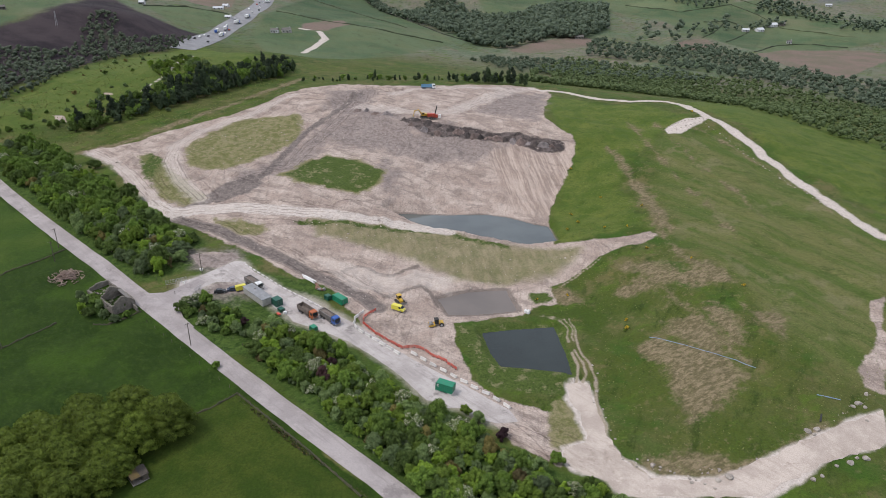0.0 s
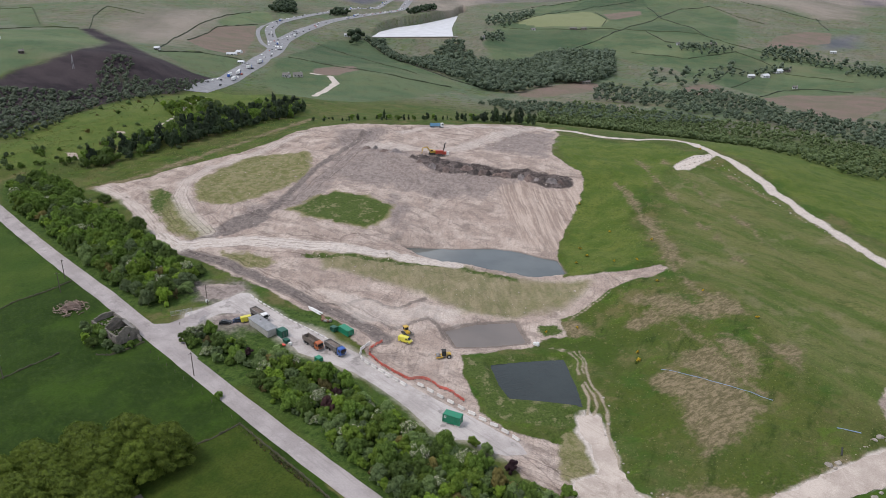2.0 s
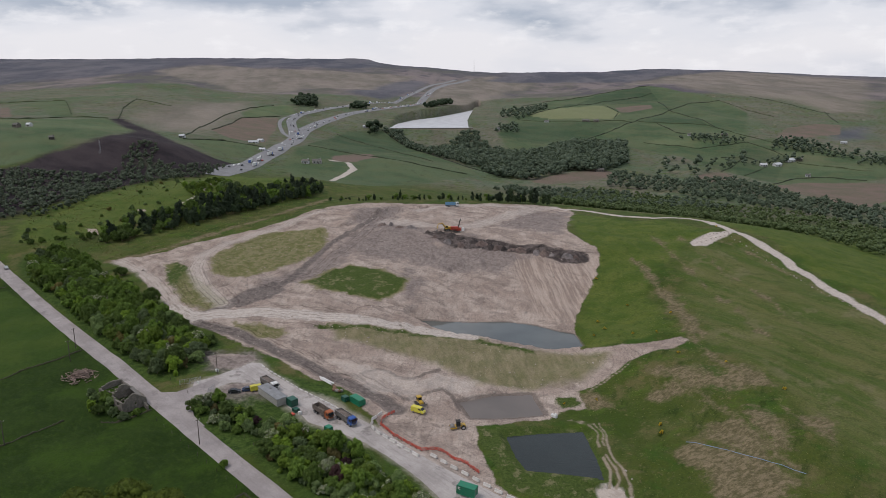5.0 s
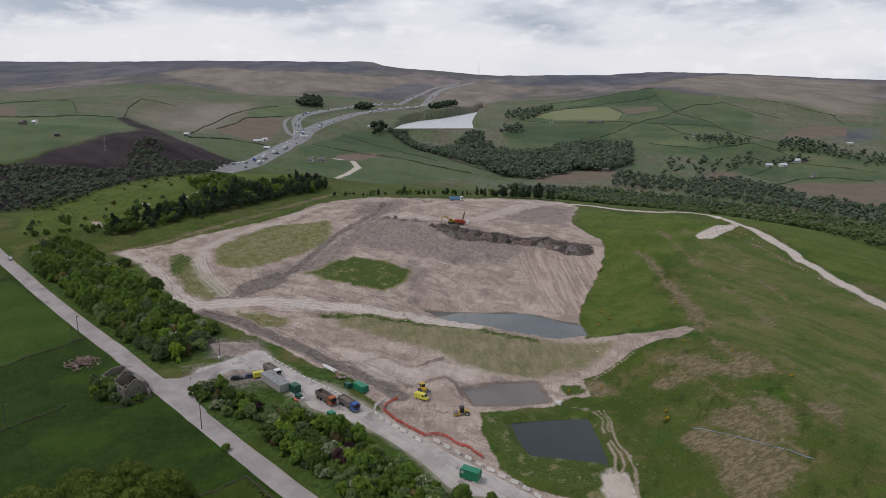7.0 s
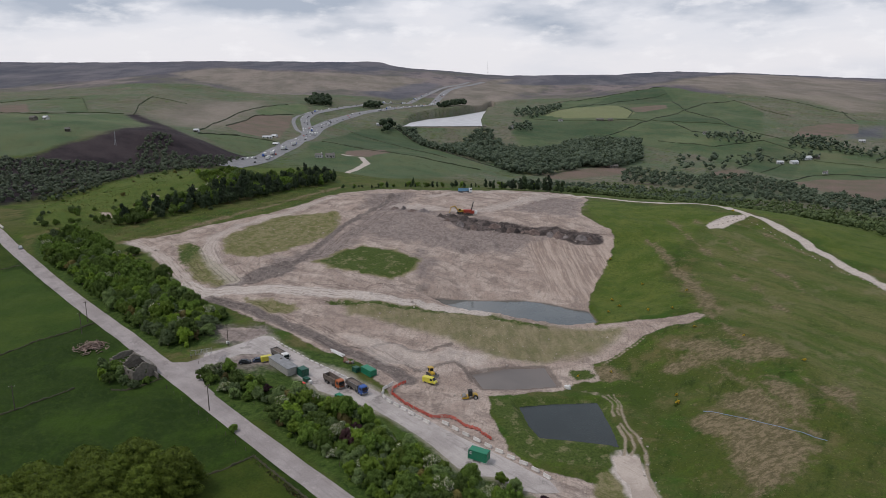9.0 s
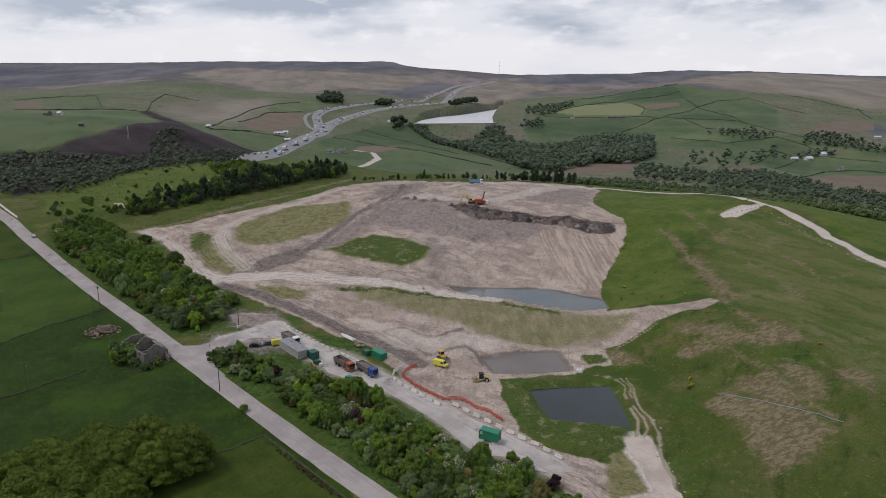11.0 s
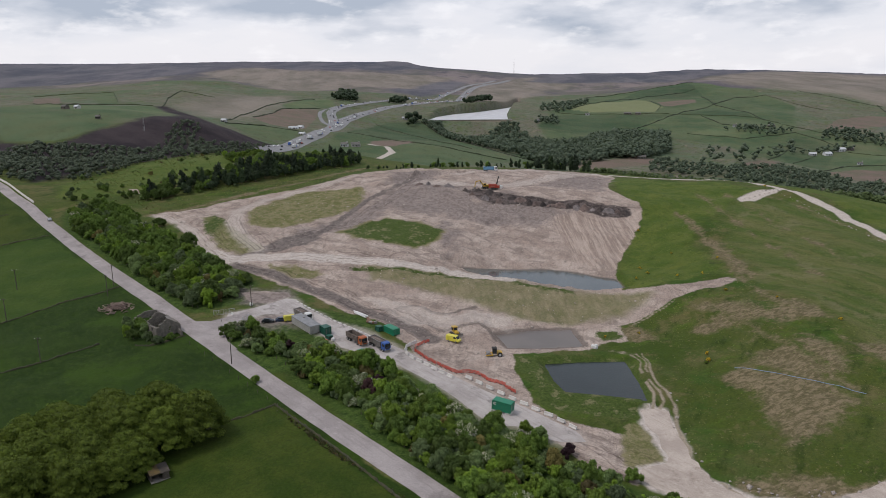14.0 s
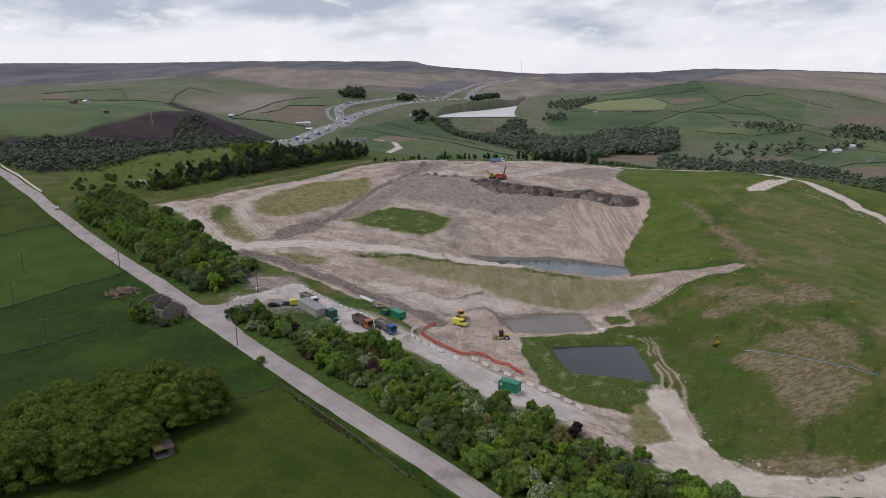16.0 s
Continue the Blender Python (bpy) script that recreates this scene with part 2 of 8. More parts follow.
    cap = g.mix(g.span(line, 0.56, 0.66, 0, 0.35), cap, (0.054, 0.086, 0.018))
    cap = g.mix(g.span(n_tuft, 0.48, 0.66, 0, 0.55), cap, (0.052, 0.070, 0.020))
    cap = g.mix(g.span(g.noise(0.06, 7, 0.7), 0.55, 0.65, 0, 0.6), cap, (0.155, 0.142, 0.072))
    cap = g.mix(g.span(g.noise(0.22, 7, 0.76, g.stretch(0.4, 1.0, 1, -20)), 0.54, 0.66, 0, 0.65), cap, (0.040, 0.062, 0.012))
    c = g.mix(mask("cap", 8.0, 1.5), c, cap)
    straw = g.mix(g.span(g.noise(0.8, 6, 0.7, g.stretch(0.5, 1.2, 1, 25)), 0.38, 0.62), (0.098, 0.086, 0.042), (0.200, 0.160, 0.098))
    c = g.mix(patchy("dry", 6.0, g.math("ADD", g.math("MULTIPLY", g.noise(0.09, 5, 0.65), 0.6), g.math("MULTIPLY", g.noise(0.5, 7, 0.75), 0.4)), 0.17, 0.09), c, straw)
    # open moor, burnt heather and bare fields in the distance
    # moor tones include painted haze blue; bluer with distance and height
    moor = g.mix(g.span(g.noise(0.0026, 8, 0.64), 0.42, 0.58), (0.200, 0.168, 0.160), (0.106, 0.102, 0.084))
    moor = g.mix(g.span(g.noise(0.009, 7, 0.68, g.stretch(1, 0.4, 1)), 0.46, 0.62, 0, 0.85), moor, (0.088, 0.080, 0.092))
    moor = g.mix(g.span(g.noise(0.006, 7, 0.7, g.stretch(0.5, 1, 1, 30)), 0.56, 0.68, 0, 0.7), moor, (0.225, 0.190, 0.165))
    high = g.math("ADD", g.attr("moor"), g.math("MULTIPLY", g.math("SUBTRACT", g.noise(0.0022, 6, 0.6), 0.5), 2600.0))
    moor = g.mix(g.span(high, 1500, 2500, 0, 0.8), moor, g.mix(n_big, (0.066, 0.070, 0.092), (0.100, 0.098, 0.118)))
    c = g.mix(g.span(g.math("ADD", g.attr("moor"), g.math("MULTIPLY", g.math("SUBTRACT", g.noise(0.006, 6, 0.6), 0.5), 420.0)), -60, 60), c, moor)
    # inbye fields, greens greyed to put distance haze into the colour
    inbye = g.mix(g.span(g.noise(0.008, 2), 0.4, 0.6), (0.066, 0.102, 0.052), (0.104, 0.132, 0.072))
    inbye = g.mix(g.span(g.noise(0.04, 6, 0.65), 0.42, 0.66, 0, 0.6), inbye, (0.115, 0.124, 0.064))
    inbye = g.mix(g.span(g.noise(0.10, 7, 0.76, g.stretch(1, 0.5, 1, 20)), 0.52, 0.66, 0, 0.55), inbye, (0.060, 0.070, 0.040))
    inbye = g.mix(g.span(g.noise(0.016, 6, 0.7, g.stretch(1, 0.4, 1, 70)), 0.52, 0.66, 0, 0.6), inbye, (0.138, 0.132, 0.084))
    inbye = g.mix(1.0, inbye, g.mix(g.span(g.attr("plot"), 0.0, 1.0), (0.62, 0.72, 0.66), (1.12, 1.12, 1.02)), "MULTIPLY")
    inbye = g.mix(g.span(g.attr("plot"), 1.2, 1.5, 0, 0.8), inbye, (0.185, 0.200, 0.100))
    tawny = g.mix(g.span(g.noise(0.012, 7, 0.7, g.stretch(1, 0.35, 1, 15)), 0.36, 0.64), (0.240, 0.205, 0.172), (0.150, 0.135, 0.108))
    c = g.mix(g.math("MULTIPLY", mask("tawny", 30.0, 5.0), 0.85), c, tawny)
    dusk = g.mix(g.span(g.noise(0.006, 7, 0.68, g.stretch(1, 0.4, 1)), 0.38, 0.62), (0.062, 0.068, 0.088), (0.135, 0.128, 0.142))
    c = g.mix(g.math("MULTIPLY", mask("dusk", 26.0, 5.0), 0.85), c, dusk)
    c = g.mix(mask("inbye", 5.0, 0.4), c, inbye)
    burnt = g.mix(g.span(g.noise(0.03, 7, 0.7, g.stretch(1, 0.4, 1, 60)), 0.36, 0.64), (0.016, 0.012, 0.015), (0.044, 0.034, 0.036))
    burnt = g.mix(g.span(g.noise(0.022, 6, 0.7), 0.58, 0.68, 0, 0.7), burnt, (0.060, 0.064, 0.040))
    c = g.mix(mask("heath", 6.0, 1.6), c, burnt)
    c = g.mix(mask("fallow", 2.0), c, g.mix(g.span(g.noise(0.03, 6, 0.65), 0.35, 0.65), (0.165, 0.122, 0.100), (0.128, 0.112, 0.078)))
    # bare workings
    soil = g.mix(g.span(n_mid, 0.36, 0.64), SOIL_TONE, SOIL_PALE)
    soil = g.mix(g.span(g.noise(0.20, 7, 0.68, g.stretch(0.4, 1.0, 1, -25)), 0.46, 0.62, 0, 0.8), soil, (0.225, 0.187, 0.166))
    soil = g.mix(g.span(g.noise(0.9, 6, 0.7, g.stretch(0.10, 1.6, 1, 82)), 0.50, 0.66, 0, 0.55), soil, (0.222, 0.184, 0.160))
    soil = g.mix(g.span(n_grain, 0.54, 0.68, 0, 0.65), soil, (0.40, 0.36, 0.325))
    soil = g.mix(g.span(n_fine, 0.54, 0.66, 0, 0.5), soil, (0.19, 0.158, 0.140))
    # stripes down the trimmed slope above the lake
    fall = g.noise(0.75, 5, 0.65, g.stretch(1.0, 0.05, 0.05, 8))
    trim = g.mix(g.span(fall, 0.40, 0.60), (0.262, 0.212, 0.182), (0.430, 0.366, 0.318))
    soil = g.mix(g.math("MULTIPLY", mask("trim", 4.0, 0.6), 0.8), soil, trim)
    # curved passes of the dozers
    bend = g.nt.nodes.new("ShaderNodeCombineXYZ")
    g.put(bend.inputs[0], g.math("MULTIPLY", g.noise(0.011, 1.0, 0.4), 150.0))
    lines = g.noise(0.55, 4, 0.65, bend.outputs[0])
    over = g.span(g.noise(0.035, 3), 0.40, 0.58)
    soil = g.mix(g.math("MULTIPLY", g.span(lines, 0.52, 0.62, 0, 0.75), over), soil, g.mix(1.0, soil, (0.62, 0.60, 0.60), "MULTIPLY"))
    soil = g.mix(g.math("MULTIPLY", g.span(lines, 0.44, 0.36, 0, 0.6), over), soil, (0.455, 0.402, 0.362))
    soil = g.mix(1.0, soil, (0.96, 0.92, 0.888), "MULTIPLY")
    c = g.mix(mask("soil", 0.5, 0.45), c, soil)
    c = g.mix(g.math("MULTIPLY", patchy("grey", 9.0, g.noise(0.10, 7, 0.7), 0.22, 0.16), 0.75), c, g.mix(g.span(n_fine, 0.38, 0.62), (0.130, 0.108, 0.102), (0.245, 0.208, 0.190)))
    rough = g.noise(0.32, 7, 0.72)
    sparse = g.mix(g.span(rough, 0.40, 0.60), (0.118, 0.122, 0.044), (0.196, 0.176, 0.094))
    c = g.mix(patchy("sparse", 4.5, g.noise(0.16, 7, 0.7), 0.25, 0.12), c, sparse)
    bank = g.mix(g.span(g.noise(0.5, 6, 0.7, g.stretch(1.0, 0.15, 1, 10)), 0.36, 0.64), (0.150, 0.142, 0.068), (0.215, 0.186, 0.108))
    bank = g.mix(g.span(g.noise(0.13, 6, 0.65), 0.45, 0.62, 0, 0.7), bank, (0.118, 0.124, 0.050))
    c = g.mix(g.math("MULTIPLY", mask("bank", 3.0, 0.5), 0.9), c, bank)
    c = g.mix(patchy("lush", 3.2, rough, 0.30, 0.12), c, g.mix(g.span(n_tuft, 0.40, 0.62), (0.068, 0.094, 0.022), (0.038, 0.062, 0.012)))
    c = g.mix(g.math("MULTIPLY", g.span(g.attr("lush"), -0.5, 0.8), g.span(g.noise(0.22, 7, 0.72), 0.53, 0.63, 0, 0.8)), c, (0.170, 0.160, 0.082))
    muck = g.mix(g.span(g.noise(0.22, 7, 0.72), 0.42, 0.58), (0.050, 0.040, 0.037), (0.130, 0.107, 0.098))
    muck = g.mix(g.span(n_fine, 0.5, 0.64, 0, 0.6), muck, (0.060, 0.050, 0.046))
    c = g.mix(mask("muck", 0.7, 0.5), c, muck)
    mud = g.mix(g.span(n_fine, 0.38, 0.62), (0.118, 0.099, 0.090), (0.182, 0.154, 0.140))
    c = g.mix(g.math("MULTIPLY", mask("mud", 0.8, 0.10), 0.95), c, mud)
    c = g.mix(g.math("MULTIPLY", mask("wet", 0.5, 0.22), 0.8), c, g.mix(n_fine, (0.095, 0.078, 0.068), (0.165, 0.138, 0.122)))
    pale = g.mix(g.span(n_fine, 0.36, 0.64), (0.43, 0.378, 0.335), (0.50, 0.446, 0.40))
    pale = g.mix(g.span(n_grain, 0.50, 0.68, 0, 0.2), pale, (0.33, 0.288, 0.252))
    c = g.mix(mask("pale", 0.8, 0.22), c, pale)
    faint = g.math("MULTIPLY", mask("worn", 2.0, 0.5), 0.55)
    c = g.mix(faint, c, pale)
    c = g.mix(mask("rut", 0.35, 0.12), c, g.mix(n_fine, (0.20, 0.165, 0.115), (0.34, 0.29, 0.225)))
    # wheel marks that run with the tracks
    wheel = g.nt.nodes.new("ShaderNodeCombineXYZ")
    g.put(wheel.inputs[0], g.math("MULTIPLY", g.attr("tracks"), 1.0))
    g.put(wheel.inputs[1], g.math("MULTIPLY", n_big, 6.0))
    marks = g.math("MULTIPLY", g.span(g.noise(1.15, 3, 0.6, wheel.outputs[0]), 0.50, 0.64), g.span(g.attr("tracks"), 16.0, 3.0))
    marks = g.math("MULTIPLY", g.math("MULTIPLY", marks, mask("soil", 0.5, 0.45)), 0.8)
    c = g.mix(marks, c, g.mix(1.0, c, (0.58, 0.56, 0.56), "MULTIPLY"))
    # fine mottling at hand and step size
    tone = g.math("MULTIPLY_ADD", g.noise(1.7, 6, 0.8), 1.6, 0.2)
    c = g.mix(1.0, c, g.mix(1.0, (1, 1, 1), tone, "MULTIPLY"), "MULTIPLY")
    g.bump(g.math("ADD", g.math("MULTIPLY", n_fine, 0.6), g.math("MULTIPLY", n_grain, 0.4)), 0.6, 0.7)
    return g.finish(c, 0.95, 0.0, 0.15)


def road_material(name, a, b, dark):
    """Worn surfacing: blotches, patches, streaks along the traffic and fine grit."""
    g = Nodes(name)
    c = g.mix(g.span(g.noise(0.12, 6, 0.65), 0.38, 0.62), a, b)
    c = g.mix(g.span(g.noise(0.55, 5, 0.7, g.stretch(0.08, 1.5, 1, -44)), 0.50, 0.68, 0, 0.4), c, dark)
    c = g.mix(g.span(g.noise(0.10, 7, 0.74), 0.57, 0.64, 0, 0.75), c, dark)
    c = g.mix(g.span(g.noise(0.16, 6, 0.7), 0.60, 0.68, 0, 0.6), c, tuple(min(1, v * 1.18) for v in b))
    c = g.mix(1.0, c, g.mix(1.0, (1, 1, 1), g.math("MULTIPLY_ADD", g.noise(3.0, 5, 0.8), 1.0, 0.5), "MULTIPLY"), "MULTIPLY")
    g.bump(g.noise(9, 3), 0.4, 0.02)
    return g.finish(c, 0.9, 0.0, 0.2)


def water_material(name, tone, ripple, rough=0.06, deep=0.12, spec=0.5):
    g = Nodes(name)
    c = g.mix(g.span(g.noise(0.06, 4), 0.35, 0.65), tone, tuple(v * 0.8 for v in tone))
    g.bump(g.noise(1.3, 4, 0.6), ripple, deep)
    return g.finish(c, rough, 0.0, spec)


M_GROUND = ground_material()
M_ASPHALT = road_material("worn_asphalt", (0.272, 0.244, 0.236), (0.340, 0.307, 0.297), (0.200, 0.178, 0.172))
M_YARD = road_material("dusty_concrete", (0.33, 0.300, 0.282), (0.43, 0.395, 0.374), (0.19, 0.172, 0.162))
M_HAUL = road_material("crushed_stone", (0.36, 0.305, 0.262), (0.46, 0.398, 0.345), (0.27, 0.222, 0.185))
M_MOTORWAY = road_material("motorway_asphalt", (0.20, 0.20, 0.205), (0.25, 0.25, 0.255), (0.17, 0.17, 0.17))
M_LAKE = water_material("lake_water", (0.085, 0.095, 0.090), 0.06)
M_SILT = water_material("silty_water", (0.135, 0.112, 0.095), 0.05, 0.3)
# pale base colour stands in for the sky mirrored in the reservoir
M_RESERVOIR = water_material("sky_pale_reservoir", (0.55, 0.55, 0.56), 0.02, 0.45)
M_POND = water_material("pond_water", (0.022, 0.030, 0.029), 0.45, spec=0.28)
M_BARK = surface("bark", (0.10, 0.075, 0.05), (0.17, 0.135, 0.10), 2.0, 0.9, bump=0.03)
M_LEAF = [foliage("hawthorn_leaves", (0.046, 0.088, 0.014), (0.152, 0.222, 0.044)),
          foliage("young_leaves", (0.088, 0.150, 0.016), (0.215, 0.300, 0.044)),
          foliage("willow_leaves", (0.074, 0.116, 0.044), (0.190, 0.246, 0.104)),
          foliage("blossom_leaves", (0.064, 0.104, 0.028), (0.165, 0.220, 0.070), (0.60, 0.58, 0.46), 0.66),
          foliage("rusty_leaves", (0.104, 0.086, 0.032), (0.196, 0.160, 0.060)),
          foliage("copper_leaves", (0.030, 0.014, 0.018), (0.075, 0.036, 0.044))]
M_BIGLEAF = foliage("sycamore_leaves", (0.022, 0.042, 0.005), (0.156, 0.206, 0.027), tint=0.10)
M_PINE = foliage("pine_needles", (0.020, 0.036, 0.020), (0.056, 0.080, 0.040), tint=0.3)
# far and scrub leaves have haze painted in: paler, bluer, low contrast
M_FARLEAF = foliage("hazy_far_leaves", (0.062, 0.092, 0.064), (0.118, 0.150, 0.096), tint=0.0)
M_SCRUB = foliage("hazy_scrub_leaves", (0.050, 0.070, 0.048), (0.112, 0.136, 0.088), tint=0.0)
M_BELT = foliage("belt_leaves", (0.054, 0.086, 0.032), (0.122, 0.162, 0.062), tint=0.0)
M_GORSE = foliage("gorse_in_flower", (0.060, 0.078, 0.016), (0.14, 0.14, 0.030), (0.60, 0.42, 0.03), 0.45)
M_TUFT = foliage("grass_tufts", (0.085, 0.120, 0.024), (0.190, 0.195, 0.080), tint=0.0)
M_BRAMBLE = foliage("bramble_leaves", (0.030, 0.038, 0.012), (0.086, 0.082, 0.036), (0.150, 0.080, 0.032), 0.94, tint=0.0)
M_STONE = surface("dry_stone", (0.14, 0.125, 0.105), (0.26, 0.24, 0.21), 1.5, 0.9, bump=0.06, worn=(0.08, 0.09, 0.05))


# ---------------------------------------------------------------- terrain
# Spot heights along the features of the land: x, y, z in metres.
LANE_LINE = [(-470, 546, 42), (-400, 484, 35), (-345, 436, 29), (-294, 390.2, 23.2), (-254.9, 356.6, 17.5), (-213.2, 318.5, 10.8), (-181, 289, 6.6), (-153.3, 264.3, 3.7), (-129.7, 243.6, 1.7), (-107, 221.8, 0), (-90.3, 206, -1.2),
             (-65.9, 183, -2.9), (-53.6, 171.5, -3.6), (-33, 152.8, -5.1), (-19.5, 141, -6), (-6.2, 128.6, -7), (42, 83, -10), (95, 32, -13), (150, -20, -16)]
FIELD_SPOTS = [(-130, 203, -3.2), (-141, 204, -2.6), (-140, 238, 0.2), (-224, 294, 6), (-77, 140, -8), (-120, 150, -7), (-170, 160, -6),
               (-200, 240, 0), (-60, 110, -10), (-250, 260, 3), (-130, 90, -11), (-300, 330, 10), (-300, 150, -4), (0, 60, -12),
               (-350, 0, -10), (0, -200, -18), (300, -200, -15), (-350, -300, -14), (-430, 420, 18)]
YARD_SPOTS = [(-87, 233, 0.4), (-70, 221, 0), (-56, 211, -1.2), (-27, 211, -2.2), (-15, 216, -2.2), (-2, 207, -3.3), (-34, 217, -1.4),
              (15.6, 171, -6.4), (4.6, 182, -5.3), (0, 173, -5.2), (44, 173, -6.3), (49, 164, -6.6), (20, 160, -6.8), (52, 145, -7.6),
              (40, 140, -8), (75, 128, -7), (100, 138, -4.5), (125, 148, -2.2), (160, 158, 0), (-40, 190, -2.6), (-60, 200, -1.8), (-20, 172, -4.4), (0, 150, -6.3), (20, 135, -8)]
POND_SPOTS = [(10, 210, -3.2), (26, 213, -3.3), (40, 211, -3.4), (42, 195, -3.6), (42, 180, -5), (25, 180, -4.6), (12, 187, -3.9),
              (-6, 228, -2.2), (10, 236, -1.8), (24, 237, -2.4), (30, 222, -2.8), (-20, 240, -0.8), (-45, 245, 0.2), (0, 248, 0), (24, 243, -2.6), (40, 240, 0.6)]
BANK_SPOTS = [(-39, 272, 5.6), (-66, 279, 6.6), (-14, 266, 4.2), (5, 263, 3.4), (25, 257, 2.6), (45, 258, 3.2), (60, 259, 5.6), (81, 257, 9),
              (-44, 283, 7.6), (-20, 284, 4), (-72, 288, 8.2), (-70, 262, 3.0), (-40, 256, 2.2), (-10, 252, 1.0), (-95, 262, 3.2), (-120, 275, 6)]
PIT_SPOTS = [(-105, 294, 9.2), (-73, 330, 12.7), (-28, 318, 10.8), (-146, 341, 14.1), (-160, 339, 13.2), (-78, 384, 20.8), (-110, 350, 16),
             (-60, 305, 10), (-30, 300, 6), (0, 300, 2.4), (25, 299, 2.4), (-125, 312, 11), (-118, 385, 19), (-150, 372, 17),
             (-30, 345, 14.5), (5, 335, 10.5), (35, 325, 8.5), (60, 312, 7), (52, 290, 3.2), (5, 315, 6), (35, 305, 4.5)]
FACE_FOOT = [(-34, 368, 18.5), (-12, 364, 17.6), (10, 359, 16.6), (30, 354, 15.8), (48, 347, 14.8), (64, 350, 15.2)]
FACE_TOP = [(-40, 384, 22.6), (-22, 381, 22.8), (-2, 376, 22.4), (18, 371, 21.8), (38, 366, 21.2), (54, 360, 20.2), (68, 358, 18.8)]
PLATEAU = [(-60, 420, 24.5), (-30, 410, 24), (-9, 445, 25.2), (20, 410, 23), (40, 430, 22), (64, 448, 20.6), (18, 460, 24.6), (-52, 456, 25.2), (-75, 440, 25.5),
           (72, 364, 20.6), (98, 427, 22.8), (-92, 420, 23), (-92, 486, 21), (-30, 500, 22), (60, 500, 18)]
HILL_ROAD = [(123, 421, 23), (144, 383, 23.6), (153, 357, 21.6), (156.5, 338, 18), (160, 297, 14), (172, 270, 12), (190, 240, 10)]
MOUND_SPOTS = [(118, 368, 21), (95, 380, 21), (70, 330, 12.5), (75, 300, 9.5), (58, 272, 4.6), (89, 224, 8), (73, 228, 4.4), (101, 206, 6), (93, 199, 5.2), (91, 180, 2.5), (104, 176, 3.3),
               (132, 193, 4.9), (60, 202, -1.2), (75, 173, -0.3), (65, 170, -2.6), (71, 159, -3.2), (94, 150, -1.4), (119, 166, 0.6),
               (50, 225, -1.5), (125, 230, 9), (130, 280, 13), (110, 300, 13), (110, 335, 17), (58, 182, -3.6), (190, 330, 14), (200, 380, 14), (240, 300, 3), (175, 420, 18), (260, 400, 2),
               (150, 200, 6), (220, 200, 4), (200, 140, 0)]
WEST_SPOTS = [(-215, 394, 19.2), (-187, 429, 21.8), (-165, 395, 18.5), (-130, 440, 19.5), (-200, 350, 13.5), (-180, 320, 10.5), (-150, 300, 8), (-140, 589, 25), (-230, 470, 27), (-190, 520, 29),
              (-270, 440, 21), (-300, 490, 24), (-353, 507, 24), (-430, 560, 30), (-300, 580, 25), (-240, 620, 20), (-120, 540, 22), (-60, 560, 14)]
FAR_SPOTS = [(-401, 640, 46), (-316, 690, 48), (-443, 720, 58), (-250, 760, 18), (-180, 700, 6), (-743, 1066, 67), (-547, 1179, 74), (-217, 885, 22), (-270, 915, 25), (-165, 885, 12),
             (-316, 1292, 38), (-426, 1748, 66), (-89, 875, 6), (-97, 1291, 15.5), (-2, 1297, 15.5), (-79, 1243, 2), (-30, 1243, 2), (-63, 1222, -6), (-47, 1190, -11), (-150, 1300, 19), (29, 900, -22), (45, 1332, 11), (182, 984, -20), (239, 1308, -4), (281, 1554, 30),
             (60, 700, -18), (200, 650, -22), (350, 600, -28), (318, 949, -34), (423, 1282, -1), (498, 1521, 21), (507, 1120, -33), (594, 1300, -6), (757, 1634, 14), (428, 800, -38), (600, 700, -40), (700, 950, -38)]
MOOR_SPOTS = [(-202, 1990, 36), (-252, 2487, 72), (60, 1999, 34), (74, 2499, 66), (354, 1969, 55), (620, 1902, 50), (-426, 2200, 76), (-330, 2900, 100)]
SKYLINE = [(-2503, 3372, 200), (-2195, 3580, 203), (-1572, 3894, 213), (-1110, 4050, 209), (-677, 4145, 211), (-566, 4161, 209), (-471, 4173, 172), (-198, 4195, 157), (233, 4194, 122),
           (588, 4159, 133), (1023, 4074, 148), (1186, 4029, 141), (1418, 3954, 137), (1805, 3793, 107)]
LEFT_HILL = [(-1022, 1500, 73), (-1009, 1600, 81), (-961, 1680, 95), (-896, 1740, 103), (-801, 1780, 107), (-709, 1800, 98), (-638, 1800, 81), (-539, 1800, 60),
             (-1500, 2150, 60), (-1300, 2250, 74), (-1034, 2300, 84), (-815, 2300, 66), (-640, 2250, 52)]
RIGHT_HILL = [(253, 2286, 47), (417, 2262, 71), (535, 2237, 83), (677, 2198, 87), (817, 2150, 82), (970, 2086, 65),
              (318, 2882, 30), (526, 2852, 50), (675, 2821, 62), (854, 2772, 66), (1029, 2711, 60), (1223, 2630, 44)]
RIM_SPOTS = [(-1300, 700, 80), (-2500, 1500, 150), (1800, 1500, 40), (1300, 700, -30), (2600, 2400, 100), (-3500, -500, 100), (3500, -500, 40), (0, -3500, 40), (-1500, -1000, 20), (1500, -1000, 0),
              (-2600, 4300, 150), (-1000, 4900, 150), (0, 4900, 80), (1000, 4900, 70), (2200, 4400, 60), (2600, 3300, 90)]
